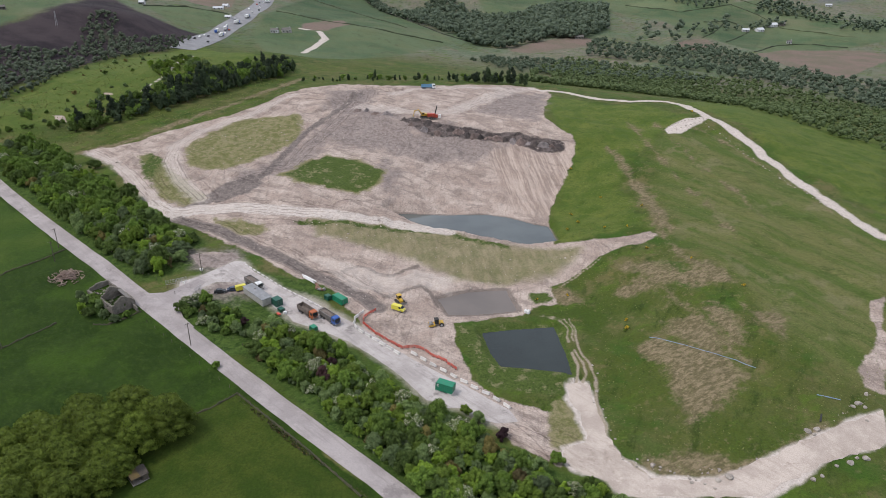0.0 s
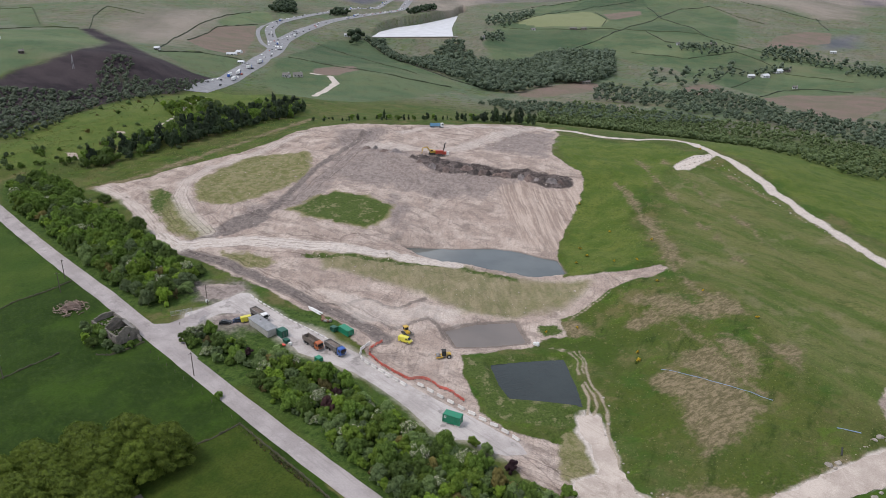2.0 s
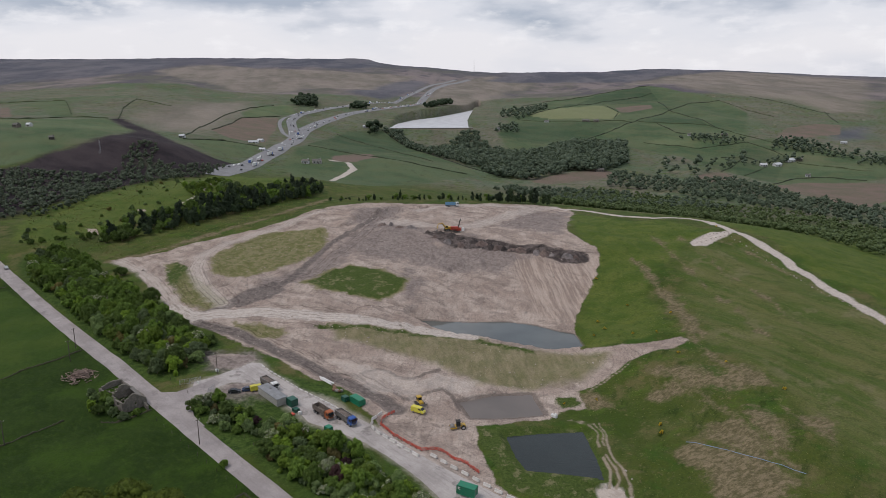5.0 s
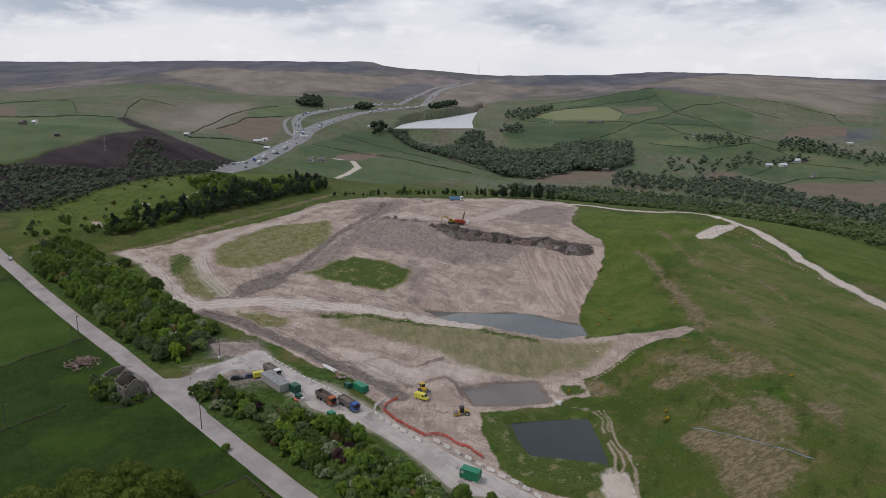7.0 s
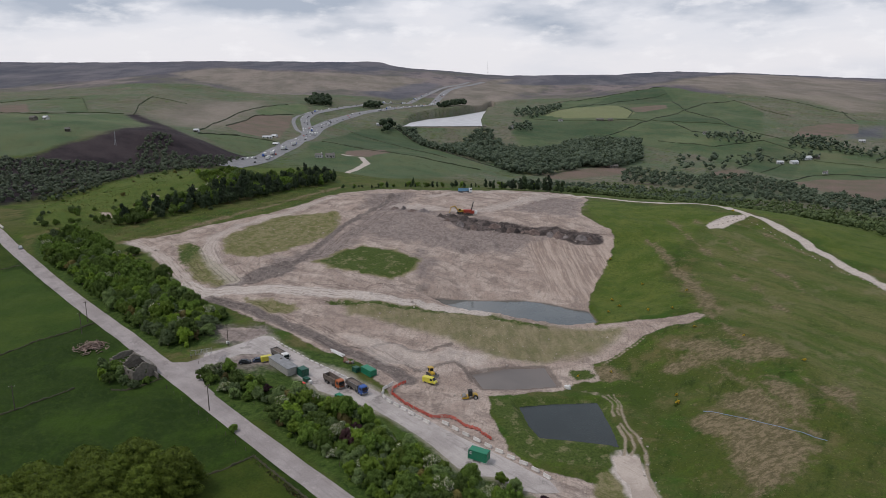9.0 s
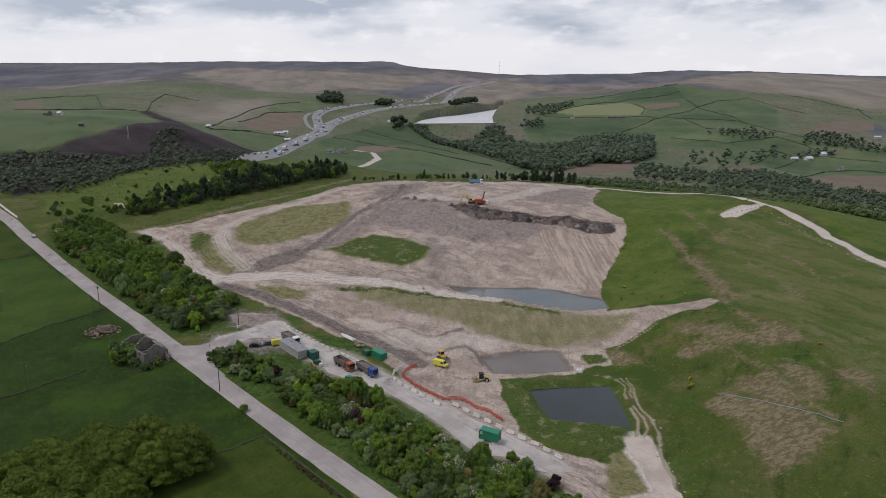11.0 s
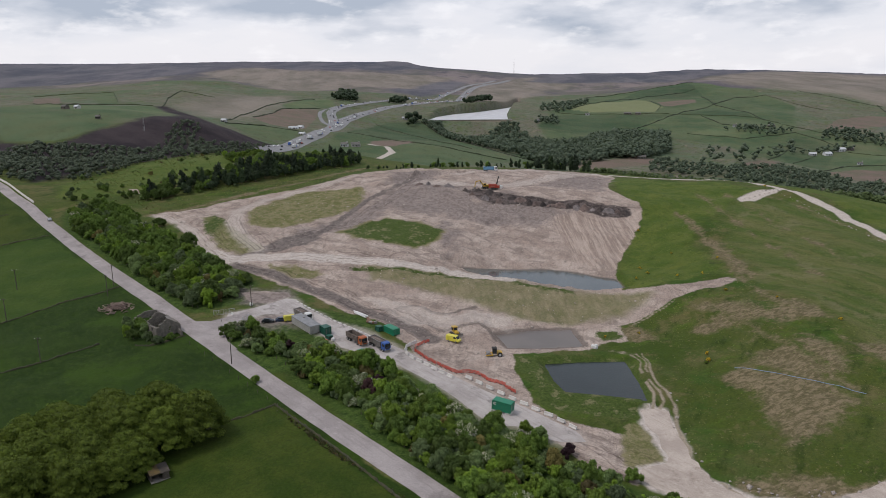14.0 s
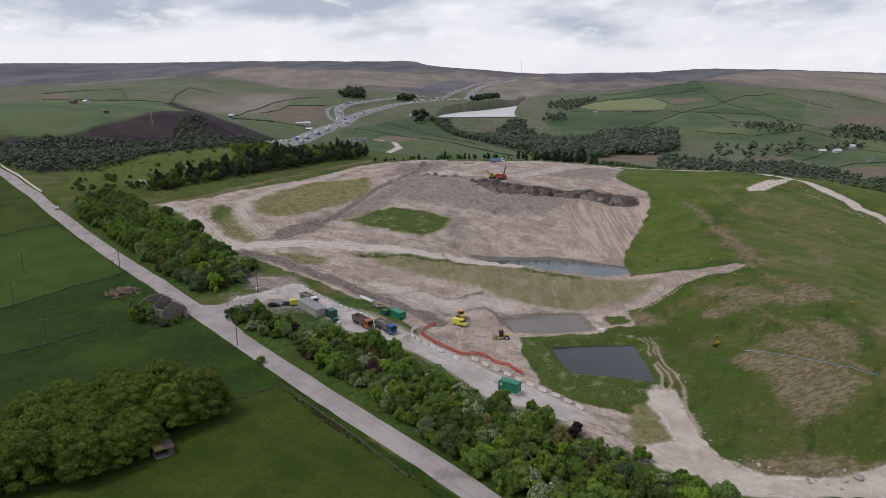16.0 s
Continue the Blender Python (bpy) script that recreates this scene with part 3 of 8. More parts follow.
SPOTS = np.array(LANE_LINE + FIELD_SPOTS + YARD_SPOTS + POND_SPOTS + BANK_SPOTS + PIT_SPOTS + FACE_FOOT + FACE_TOP + PLATEAU + HILL_ROAD
                 + MOUND_SPOTS + WEST_SPOTS + FAR_SPOTS + MOOR_SPOTS + SKYLINE + LEFT_HILL + RIGHT_HILL + RIM_SPOTS, float)


def kernel(d):
    return np.sqrt(d * d + 36.0)


def solve_land():
    n = len(SPOTS)
    d = np.hypot(SPOTS[:, None, 0] - SPOTS[None, :, 0], SPOTS[:, None, 1] - SPOTS[None, :, 1])
    a = np.zeros((n + 3, n + 3))
    a[:n, :n] = kernel(d) - np.eye(n) * 1.5
    a[:n, n], a[:n, n + 1], a[:n, n + 2] = 1, SPOTS[:, 0] / 1000, SPOTS[:, 1] / 1000
    a[n:, :n] = a[:n, n:].T
    return np.linalg.solve(a, np.append(SPOTS[:, 2], [0, 0, 0]))


LAND = solve_land()


def base_height(x, y):
    """The land without ponds, roads or small relief, for arrays of x and y."""
    x, y = np.atleast_1d(np.asarray(x, float)), np.atleast_1d(np.asarray(y, float))
    out = np.empty(x.shape)
    n = len(SPOTS)
    for i in range(0, len(x), 20000):
        s = slice(i, i + 20000)
        d = np.hypot(x[s, None] - SPOTS[None, :, 0], y[s, None] - SPOTS[None, :, 1])
        out[s] = kernel(d) @ LAND[:n] + LAND[n] + LAND[n + 1] * x[s] / 1000 + LAND[n + 2] * y[s] / 1000
    return out


def inside_by(poly, x, y):
    """Signed distance in metres to a polygon's outline, positive inside."""
    x, y = np.atleast_1d(np.asarray(x, float)), np.atleast_1d(np.asarray(y, float))
    best, odd = np.full(x.shape, 1e9), np.zeros(x.shape, bool)
    for (ax, ay), (bx, by) in zip(poly, list(poly[1:]) + [poly[0]]):
        dx, dy = bx - ax, by - ay
        k = np.clip(((x - ax) * dx + (y - ay) * dy) / (dx * dx + dy * dy + 1e-9), 0, 1)
        best = np.minimum(best, np.hypot(x - ax - k * dx, y - ay - k * dy))
        if ay != by:
            odd ^= ((ay > y) != (by > y)) & (x < (bx - ax) * (y - ay) / (by - ay) + ax)
    return np.where(odd, best, -best)


def near_line(line, x, y):
    """Distance in metres to a broken line."""
    x, y = np.atleast_1d(np.asarray(x, float)), np.atleast_1d(np.asarray(y, float))
    best = np.full(x.shape, 1e9)
    for a, b in zip(line, line[1:]):
        dx, dy = b[0] - a[0], b[1] - a[1]
        k = np.clip(((x - a[0]) * dx + (y - a[1]) * dy) / (dx * dx + dy * dy + 1e-9), 0, 1)
        best = np.minimum(best, np.hypot(x - a[0] - k * dx, y - a[1] - k * dy))
    return best


def smooth(a, b, v):
    k = np.clip((v - a) / (b - a), 0, 1)
    return k * k * (3 - 2 * k)


# Outlines of the ground cover, roads and woods: x, y in metres.
PIT_SOUTH = [(45, 260), (57, 258), (70, 258), (82, 259), (84, 256), (78, 251), (64, 248), (54, 242), (45, 233), (39, 231), (40, 222), (31, 218), (28, 214), (3, 209), (4, 200), (6, 188), (9, 180), (16, 172), (24, 166), (32, 163), (33, 157), (30, 152), (24, 151), (15, 159), (3, 170), (-8, 184), (-17, 194), (-27, 205), (-32, 215), (-39, 227), (-51, 235), (-61, 244), (-79, 256), (-93, 267), (-107, 274), (-115, 279), (-71, 302), (-22, 313), (46, 307)]
PIT_NORTH = [(-115, 279), (-126, 289), (-140, 306), (-153, 321), (-161, 333), (-177, 345), (-184, 353), (-170, 355), (-160, 363), (-150, 375), (-138, 386), (-124, 402), (-111, 417), (-100, 443), (-88, 459), (-67, 465), (-30, 458), (6, 459), (44, 480), (66, 473), (69, 453), (58, 410), (56, 388), (60, 369), (67, 361), (68, 354), (63, 338), (59, 326), (52, 309), (47, 292), (45, 260), (4, 258), (-64, 257)]
WEDGE = [(-152, 344), (-146, 345), (-129, 325), (-104, 295), (-111, 289), (-126, 299), (-142, 322)]
PATCH = [(-129, 346), (-129, 361), (-119, 382), (-109, 394), (-84, 394), (-76, 379), (-76, 362), (-86, 345), (-95, 334), (-104, 327), (-117, 327), (-125, 335)]
ISLAND = [(-75, 322), (-67, 333), (-57, 340), (-43, 336), (-28, 326), (-31, 314), (-39, 306), (-52, 307), (-67, 315)]
BANK = [(-57, 280), (-33, 277), (-11, 275), (7, 270), (22, 260), (44, 256), (56, 253), (46, 243), (41, 238), (32, 237), (20, 235), (5, 238), (-9, 249), (-29, 260), (-52, 266)]
BANK_WEST = [(-98, 279), (-74, 276), (-72, 270), (-79, 266), (-90, 271)]
POND_EAST_GREEN = [(31, 231), (39, 230), (40, 223), (32, 219), (30, 225)]
YARD = [(-96, 232), (-92, 235), (-86, 241), (-80, 248), (-76, 247), (-71, 240), (-58, 229), (-44, 219), (-40, 214), (-35, 211), (-27, 205), (-17, 195), (-8, 187), (3, 179), (13, 171), (19, 166), (21, 161), (15, 160), (10, 162), (6, 166), (1, 166), (-5, 169), (-8, 173), (-14, 181), (-22, 189), (-30, 196), (-42, 203), (-50, 207), (-54, 212), (-58, 215), (-63, 221), (-70, 229), (-75, 232), (-83, 232), (-88, 227), (-90, 221), (-91, 215), (-94, 220)]
CARPARK = [(-85, 230), (-79, 232), (-71, 230), (-69, 224), (-77, 222), (-83, 225)]
TURNOUT = [(-97, 252), (-92, 254), (-83, 254), (-79, 250), (-85, 244), (-92, 244)]
HAUL_EAST = [(37, 177), (40, 178), (44, 177), (44, 169), (45, 156), (47, 147), (50, 143), (53, 140), (62, 138), (68, 138), (79, 142), (93, 147), (102, 151), (120, 158), (114, 146), (99, 142), (86, 136), (77, 132), (63, 133), (44, 134), (42, 139), (37, 141), (32, 146), (32, 151), (39, 153), (39, 158), (39, 165), (37, 170)]
DRY_A = [(60, 192), (68, 195), (77, 187), (85, 180), (88, 174), (85, 168), (78, 163), (72, 157), (66, 156), (67, 163), (64, 171), (67, 177), (62, 185)]
DRY_B = [(64, 238), (77, 237), (83, 227), (92, 231), (98, 227), (100, 218), (92, 219), (83, 221), (78, 223), (73, 222), (71, 231)]
DRY_C = [(85, 205), (91, 207), (94, 203), (94, 194), (93, 184), (90, 184), (88, 189), (86, 196)]
DRY_D = [(98, 209), (101, 202), (107, 201), (110, 197), (105, 188), (103, 195), (99, 203)]
DRY_E = [(86, 269), (87, 255), (89, 239), (93, 234), (100, 228), (101, 221), (96, 222), (89, 228), (86, 246)]
DRY_F = [(40, 229), (47, 230), (49, 222), (43, 221), (39, 223)]
DRY_G = [(76, 203), (82, 202), (85, 193), (86, 183), (77, 188), (70, 196)]
DRY_H = [(61, 222), (70, 229), (75, 221), (64, 218)]
SCAR_E = [(140, 207), (147, 209), (123, 164), (118, 166), (121, 172), (129, 182), (136, 193)]
SPUR = [(116, 369), (127, 378), (141, 384), (145, 381), (137, 372), (122, 360), (116, 362)]
LAWN = [(60, 418), (68, 449), (92, 416), (118, 410), (141, 376), (118, 369), (108, 352), (94, 341), (81, 307), (83, 264), (49, 260), (45, 260), (46, 279), (52, 309), (63, 338), (68, 354), (60, 369)]
HILL_FIELD = [(143, 422), (158, 380), (165, 324), (174, 287), (181, 271), (266, 418), (254, 451), (245, 512), (219, 579)]
MUCK = [(-24, 381), (-17, 385), (-1, 374), (14, 369), (34, 364), (46, 360), (58, 357), (63, 353), (61, 349), (49, 348), (34, 356), (19, 360), (5, 362), (-7, 363), (-15, 373)]
MUCK_PALE = [(-45, 394), (-26, 382), (-7, 363), (19, 360), (35, 355), (22, 350), (4, 339), (-15, 342), (-42, 353), (-65, 358), (-57, 383)]
RIDGE_ROUGH = [(-68, 443), (-50, 443), (-43, 405), (-20, 387), (-13, 379), (-26, 380), (-51, 390), (-70, 407)]
WOOD_WEST = [(-227, 354), (-213, 360), (-179, 329), (-150, 306), (-130, 288), (-112, 270), (-99, 261), (-100, 250), (-102, 241), (-109, 235), (-121, 244), (-141, 260), (-166, 285), (-194, 311), (-214, 329)]
COPSE_LINE = [(-201, 372), (-183, 387), (-162, 419), (-139, 456), (-112, 502), (-107, 526), (-118, 543), (-144, 522), (-162, 486), (-176, 449), (-191, 409), (-204, 387)]
HAWTHORN_EAST = [(28, 560), (109, 796), (173, 742), (229, 680), (208, 482), (212, 428), (228, 388), (250, 385), (380, 555), (380, 640), (340, 748), (232, 812), (144, 860)]
BARE_A = [(-224, 401), (-217, 402), (-209, 393), (-210, 389), (-218, 393)]
BARE_B = [(-213, 443), (-206, 444), (-203, 439), (-209, 438)]
LAKE_TRACK = [(-126.8, 291.2), (-116.6, 282.8), (-103.2, 286.4), (-86.4, 287.6), (-64.0, 284.9), (-44.1, 281.4), (-25.0, 280.7), (-10.4, 275.9), (1.4, 271.2)]
WEST_TRACK = [(-115.7, 280.0), (-130.4, 297.8), (-148.2, 321.5), (-160.1, 334.7), (-179.1, 349.7)]
RIM_TRACK = [(-106.9, 295.1), (-121.4, 313.5), (-133.5, 335.8), (-136.8, 357.4), (-131.4, 373.4), (-110.9, 401.8), (-91.9, 439.0)]
TOP_TRACK_A = [(-46.6, 405.0), (-26.7, 396.6), (-7.5, 391.1), (5.1, 396.4), (22.3, 425.2), (41.8, 455.1), (58.2, 472.4)]
TOP_TRACK_B = [(-32.5, 436.1), (-15.6, 447.3), (12.9, 453.1), (42.6, 464.9), (58.2, 472.4)]
HILL_TRACK = [(58.2, 472.4), (79.2, 462.9), (94.8, 431.8), (113.2, 423.2), (135.8, 430.7), (141.7, 416.8), (144.8, 387.1), (150.6, 360.1), (155.4, 341.5), (157.3, 318.7), (160.1, 290.0), (163.6, 267.8), (168.6, 248.9)]
MUD_ROAD = [(-115.6, 279.6), (-94.4, 271.5), (-75.2, 258.6), (-57.2, 246.1), (-42.7, 235.1), (-31.3, 226.3), (-22.4, 217.2)]
DITCH = [(42, 212), (43, 207), (44, 195), (46, 186), (46.3, 179), (46, 174), (44.6, 170), (45.4, 156), (47.2, 148), (51, 141)]
RUTS_A = [(41, 192), (42, 186), (41, 179), (39, 175)]
RUTS_B = [(42.4, 193), (44.2, 186), (44, 181), (42, 176)]
RUTS_C = [(33, 213.5), (36, 213), (39, 211.5), (41, 205), (41.4, 198)]
HAUL_EDGE = [(56, 143), (61, 143), (66, 142.5), (73, 139), (84, 140.5), (92, 144), (104, 149)]
MOUND_PATH = [(64, 239), (72, 229), (76, 221), (81, 208), (83, 200), (86, 192), (88, 186), (90, 179)]
WALL_PATH = [(139.1, 369.7), (145.3, 344.9), (149.6, 319.4), (155.8, 291.5), (160.9, 262.4), (165.8, 246.5)]
RED_FENCE = [(-23.8, 215.0), (-27.1, 210.9), (-26.3, 206.5), (-22.1, 201.1), (-17.2, 196.9), (-13.0, 193.5), (-8.9, 194.3), (-5.2, 192.1), (0.2, 187.1), (4.8, 182.9)]
BLOCKS = [(-28.0, 214.0), (-29.6, 210.7), (-29.9, 206.6), (-28.0, 203.0), (-22.8, 198.5), (-16.9, 193.2), (-13.7, 190.4)]
BLOCKS_B = [(-9.1, 190.7), (-4.2, 186.4), (2.7, 181.0), (9.4, 175.3), (14.2, 171.8), (18.8, 167.0)]
KERB_BLOCKS = [(-74.8, 244.6), (-69.8, 239.7), (-58.0, 228.7), (-48.6, 221.4), (-40.7, 214.6)]
PIPE = [(66, 196), (73, 190), (81, 184), (86, 180), (92, 175)]
STREAM = [(-37.1, 240.6), (-31.2, 246.1), (-27.7, 243.2), (-20.0, 239.8), (-13.8, 243.0), (-10.0, 246.1)]
STREAM_B = [(-47.9, 241.9), (-36.8, 238.2), (-27.6, 230.5), (-21.0, 225.0), (-13.1, 228.3), (-8.1, 232.6), (-3.9, 228.1), (-1.8, 220.5)]
WALL_A = [(-196, 176), (-184, 199), (-175, 220), (-170, 229), (-164, 241), (-157, 247), (-149, 256)]
WALL_E = [(-260, 270), (-234, 300), (-226, 308), (-216, 315)]
WALL_F = [(-290, 320), (-263, 339), (-256, 343)]
WALL_B = [(-176, 150), (-162, 169), (-148.4, 186.3), (-141.2, 193.4), (-135.9, 200.5), (-130.1, 207.9)]
WALL_C = [(-59.5, 170.2), (-64.6, 165.0), (-69.9, 161.2), (-80.3, 150.7)]
WALL_D = [(-59.5, 170.2), (-47.3, 159.0), (-36.2, 148.7), (-26.0, 138.5), (-19.7, 132.1)]
WALL_RUIN = [(-117.0, 206.3), (-112.1, 205.9), (-107.5, 208.8), (-103.2, 212.8)]
PATH_HILL = [(-189.8, 417.5), (-188.8, 446.3), (-186.5, 480.6), (-190.6, 527.5), (-194.1, 571.0)]


# ---------------------------------------------------------------- ground
LAKE = [(-24, 298.4), (1.5, 295.7), (16.7, 297), (29, 293), (39.4, 285.2), (45.2, 282.7), (46.9, 266), (33.5, 264.3), (22.4, 269.4), (8.6, 276.5), (-3.4, 280.2)]
POND = [(13, 204.8), (24, 207), (37.5, 208.5), (38.9, 192.8), (39.1, 181.2), (27.1, 184.2), (17.7, 185.5), (15.1, 192.8)]
SILT_POND = [(-1.8, 226), (9.5, 231.2), (23.1, 232.5), (25.9, 217.8), (14.9, 215.4), (2.1, 214.6)]
RESERVOIR = [(-141, 1295), (-139, 1432), (-115, 1559), (-71, 1663), (-22, 1862), (33, 2114), (34, 1889), (9, 1707), (0, 1537), (2, 1307)]
BASINS = [(LAKE, 1.0, 4.0), (POND, -4.7, 3.0), (SILT_POND, -3.4, 3.0), (RESERVOIR, 16.4, 6.0)]
HEATH = [(-391, 577), (-376, 597), (-374, 625), (-361, 648), (-356, 682), (-358, 732), (-381, 811), (-469, 934), (-458, 949), (-384, 858), (-312, 765), (-265, 735), (-243, 740), (-227, 688), (-238, 627), (-260, 584), (-265, 500), (-282, 458), (-285, 405), (-430, 540), (-430, 580)]
FALLOW = [[(78, 899), (112, 948), (154, 986), (182, 1013), (204, 983), (211, 966), (168, 930), (105, 889)], [(309, 993), (347, 1039), (374, 1047), (375, 1006), (332, 968)],
          [(411, 962), (462, 994), (553, 1000), (600, 960), (449, 807), (421, 861)], [(544, 1294), (621, 1432), (712, 1514), (765, 1507), (708, 1391), (622, 1338)],
          [(-345, 964), (-367, 1159), (-328, 1250), (-291, 1085), (-258, 901), (-308, 920)], [(-672, 984), (-663, 1029), (-560, 873), (-561, 818)], [(-166, 871), (-129, 953), (-112, 908), (-134, 842), (-159, 833)],
          [(346, 1733), (448, 1796), (433, 1711), (340, 1617)]]
INBYE = [[(55, 1294), (93, 1517), (137, 1632), (222, 1943), (403, 2125), (539, 2194), (599, 2030), (634, 1861), (640, 1680), (540, 1420), (500, 1290), (578, 1329), (612, 1233), (647, 1179), (700, 1100), (557, 1008), (420, 984), (382, 1049), (340, 1160), (283, 1221), (143, 1228), (71, 1145)],
         [(-218, 982), (-203, 1224), (-150, 1266), (-72, 1132), (15, 928), (-31, 792), (-118, 620), (-203, 768)],
         [(-557, 812), (-517, 859), (-468, 929), (-381, 812), (-357, 684), (-375, 626), (-389, 590), (-430, 582), (-560, 700)],
         [(-386, 1225), (-398, 1383), (-363, 1488), (-326, 1356), (-362, 1173)], [(-326, 816), (-303, 884), (-249, 867), (-242, 797), (-274, 760)], [(-660, 1043), (-686, 1145), (-644, 1151), (-514, 931), (-527, 900), (-615, 1031)]]
PALE_PLOT = [(131, 1556), (194, 1689), (321, 1751), (336, 1600), (297, 1489), (173, 1504)]
PLOTS = [[(54, 1278), (95, 1455), (324, 1458), (214, 1319), (124, 1231)], [(335, 1457), (473, 1438), (471, 1367), (375, 1338), (303, 1266), (223, 1311)], [(308, 1266), (369, 1315), (442, 1279), (392, 1225), (347, 1250)],
         [(420, 1132), (483, 1254), (517, 1179), (420, 984), (388, 1032)], [(544, 1223), (634, 1154), (567, 1027), (490, 1058), (523, 1152)], [(213, 1740), (398, 2097), (522, 2154), (494, 1911), (371, 1804)],
         [(484, 1874), (621, 1863), (491, 1572), (448, 1655)], [(-557, 812), (-517, 859), (-468, 929), (-381, 812), (-430, 700)], [(-218, 982), (-203, 1224), (-150, 1266), (-72, 1132), (-154, 922)], [(-154, 922), (-72, 1132), (0, 974), (-64, 892)],
         [(-386, 1225), (-398, 1383), (-363, 1488), (-326, 1356), (-362, 1173)], [(436, 1635), (485, 1551), (475, 1446), (338, 1472)]]
DUSK = [[(-2700, 3200), (-2003, 3329), (-1650, 3495), (-1387, 3464), (-1293, 2983), (-1394, 2707), (-1503, 2591), (-1600, 2000), (-2600, 2400)],
        [(-1176, 3667), (-1100, 4200), (-560, 4200), (-470, 3950), (-423, 3606), (-553, 3372), (-758, 3345), (-925, 3194), (-1173, 3483)],
        [(201, 3589), (300, 4300), (1100, 4200), (1308, 3875), (924, 3504), (690, 3259), (497, 3282), (272, 3277), (71, 3270)],
        [(-354, 2149), (-286, 2805), (-168, 3025), (-166, 2335), (-242, 2047)], [(709, 1437), (812, 1495), (741, 1359), (660, 1314)]]
TAWNY = [[(-1293, 2983), (-1171, 3319), (-918, 3170), (-630, 3224), (-228, 3216), (-276, 2344), (-563, 2470), (-558, 1915), (-843, 2488), (-1114, 2773)],
         [(676, 3192), (905, 3429), (1312, 3801), (1571, 3502), (1699, 3172), (902, 1668), (825, 1680), (820, 1844), (714, 1929), (620, 2105)],
         [(-122, 3046), (130, 3529), (270, 3258), (82, 2197), (-31, 1847), (-114, 1797)], [(-384, 858), (-460, 1000), (-500, 1300), (-430, 1450), (-385, 1200), (-345, 900)]]
MEADOWS = [[(-400, 480), (-294, 387), (-213, 315.5), (-153, 261), (-105, 217), (-41, 157), (0, 118), (60, 50), (60, -60), (-500, -60), (-500, 470)]]
CAP = [(100, 330), (115, 365), (150, 350), (160, 300), (175, 260), (170, 180), (130, 160), (110, 175), (100, 220), (90, 260)]


def hashed(i, j, seed):
    v = np.sin(i * 127.1 + j * 311.7 + seed * 74.7) * 43758.5453
    return v - np.floor(v)


def value_noise(x, y, seed):
    i, j = np.floor(x), np.floor(y)
    u, v = x - i, y - j
    u, v = u * u * (3 - 2 * u), v * v * (3 - 2 * v)
    a, b, c, d = hashed(i, j, seed), hashed(i + 1, j, seed), hashed(i, j + 1, seed), hashed(i + 1, j + 1, seed)
    return (a * (1 - u) + b * u) * (1 - v) + (c * (1 - u) + d * u) * v - 0.5


def fbm(x, y, size, seed, octaves=4):
    out, amp = np.zeros(np.shape(x)), 1.0
    for k in range(octaves):
        out += amp * value_noise(x / size * 2 ** k, y / size * 2 ** k, seed + k)
        amp *= 0.5
    return out


def within(poly, x, y, far=40.0):
    """inside_by, worked out only near the polygon."""
    p = np.array(poly)
    near = (x > p[:, 0].min() - far) & (x < p[:, 0].max() + far) & (y > p[:, 1].min() - far) & (y < p[:, 1].max() + far)
    out = np.full(x.shape, -far)
    if near.any():
        out[near] = np.maximum(inside_by(poly, x[near], y[near]), -far)
    return out


def beside(line, x, y, half, far=30.0):
    """Positive within half the width of a line."""
    p = np.array([q[:2] for q in line])
    near = (x > p[:, 0].min() - far) & (x < p[:, 0].max() + far) & (y > p[:, 1].min() - far) & (y < p[:, 1].max() + far)
    out = np.full(x.shape, -far)
    if near.any():
        out[near] = np.maximum(half - near_line(line, x[near], y[near]), -far)
    return out


LANE_CENTRE = [q[:2] for q in LANE_LINE]
JUNCTION = [(-109.4, 226.8), (-104.2, 223.9), (-99.4, 224.3), (-94.5, 229.2), (-90.4, 234.3), (-86.6, 232.0), (-88.1, 227.0), (-90.2, 220.8), (-90.6, 214.6), (-87.4, 208.8), (-81.8, 203.0), (-87.6, 201.6), (-95.2, 208.2), (-102.6, 214.9)]
POND_BANK = [(4, 207), (15, 209), (38, 209), (41, 199), (41, 185), (36, 172), (24, 172), (13, 177), (8, 186)]
MUDFLAT = [(15.9, 171.8), (25.2, 166.2), (34.3, 162.5), (37.3, 168.9), (37.6, 158.4), (37.7, 152.9), (31.4, 143.4), (23.3, 149.3), (15.7, 157.3), (19.1, 161.4)]
SCRUB_PATCH = [(32.2, 164.0), (36.5, 168.1), (37.5, 155.1), (34.2, 151.3), (31.2, 151.7), (30.7, 157.2)]
HAY = [(-59.5, 170.0), (-64.6, 164.9), (-69.8, 160.7), (-75.8, 150.7), (-90, 140), (-120, 120), (-120, 40), (40, 40), (10, 100), (-19.7, 132.0), (-36.3, 148.8), (-47.3, 158.7)]
UPPER_FIELD = [(-330, 405), (-294, 386), (-256, 352), (-218, 318), (-234, 300), (-270, 270), (-330, 330)]
MIDDLE_FIELD = [(-270, 266), (-232, 298), (-213, 312), (-186, 288), (-150, 257), (-164, 241), (-175, 220), (-190, 190), (-230, 220)]
WEST_HILL = [(-250, 372), (-270, 414), (-259, 458), (-258, 529), (-238, 578), (-223, 677), (-142, 571), (-164, 470), (-186, 438), (-206, 395), (-226, 372)]
MOTORWAY = [(-228, 640), (-230, 700), (-233, 787), (-226, 853), (-241, 1006), (-259, 1130), (-258, 1264), (-234, 1411), (-186, 1547), (-142, 1718), (-129, 2087), (-116, 2434), (-84, 2900), (8, 3250)]
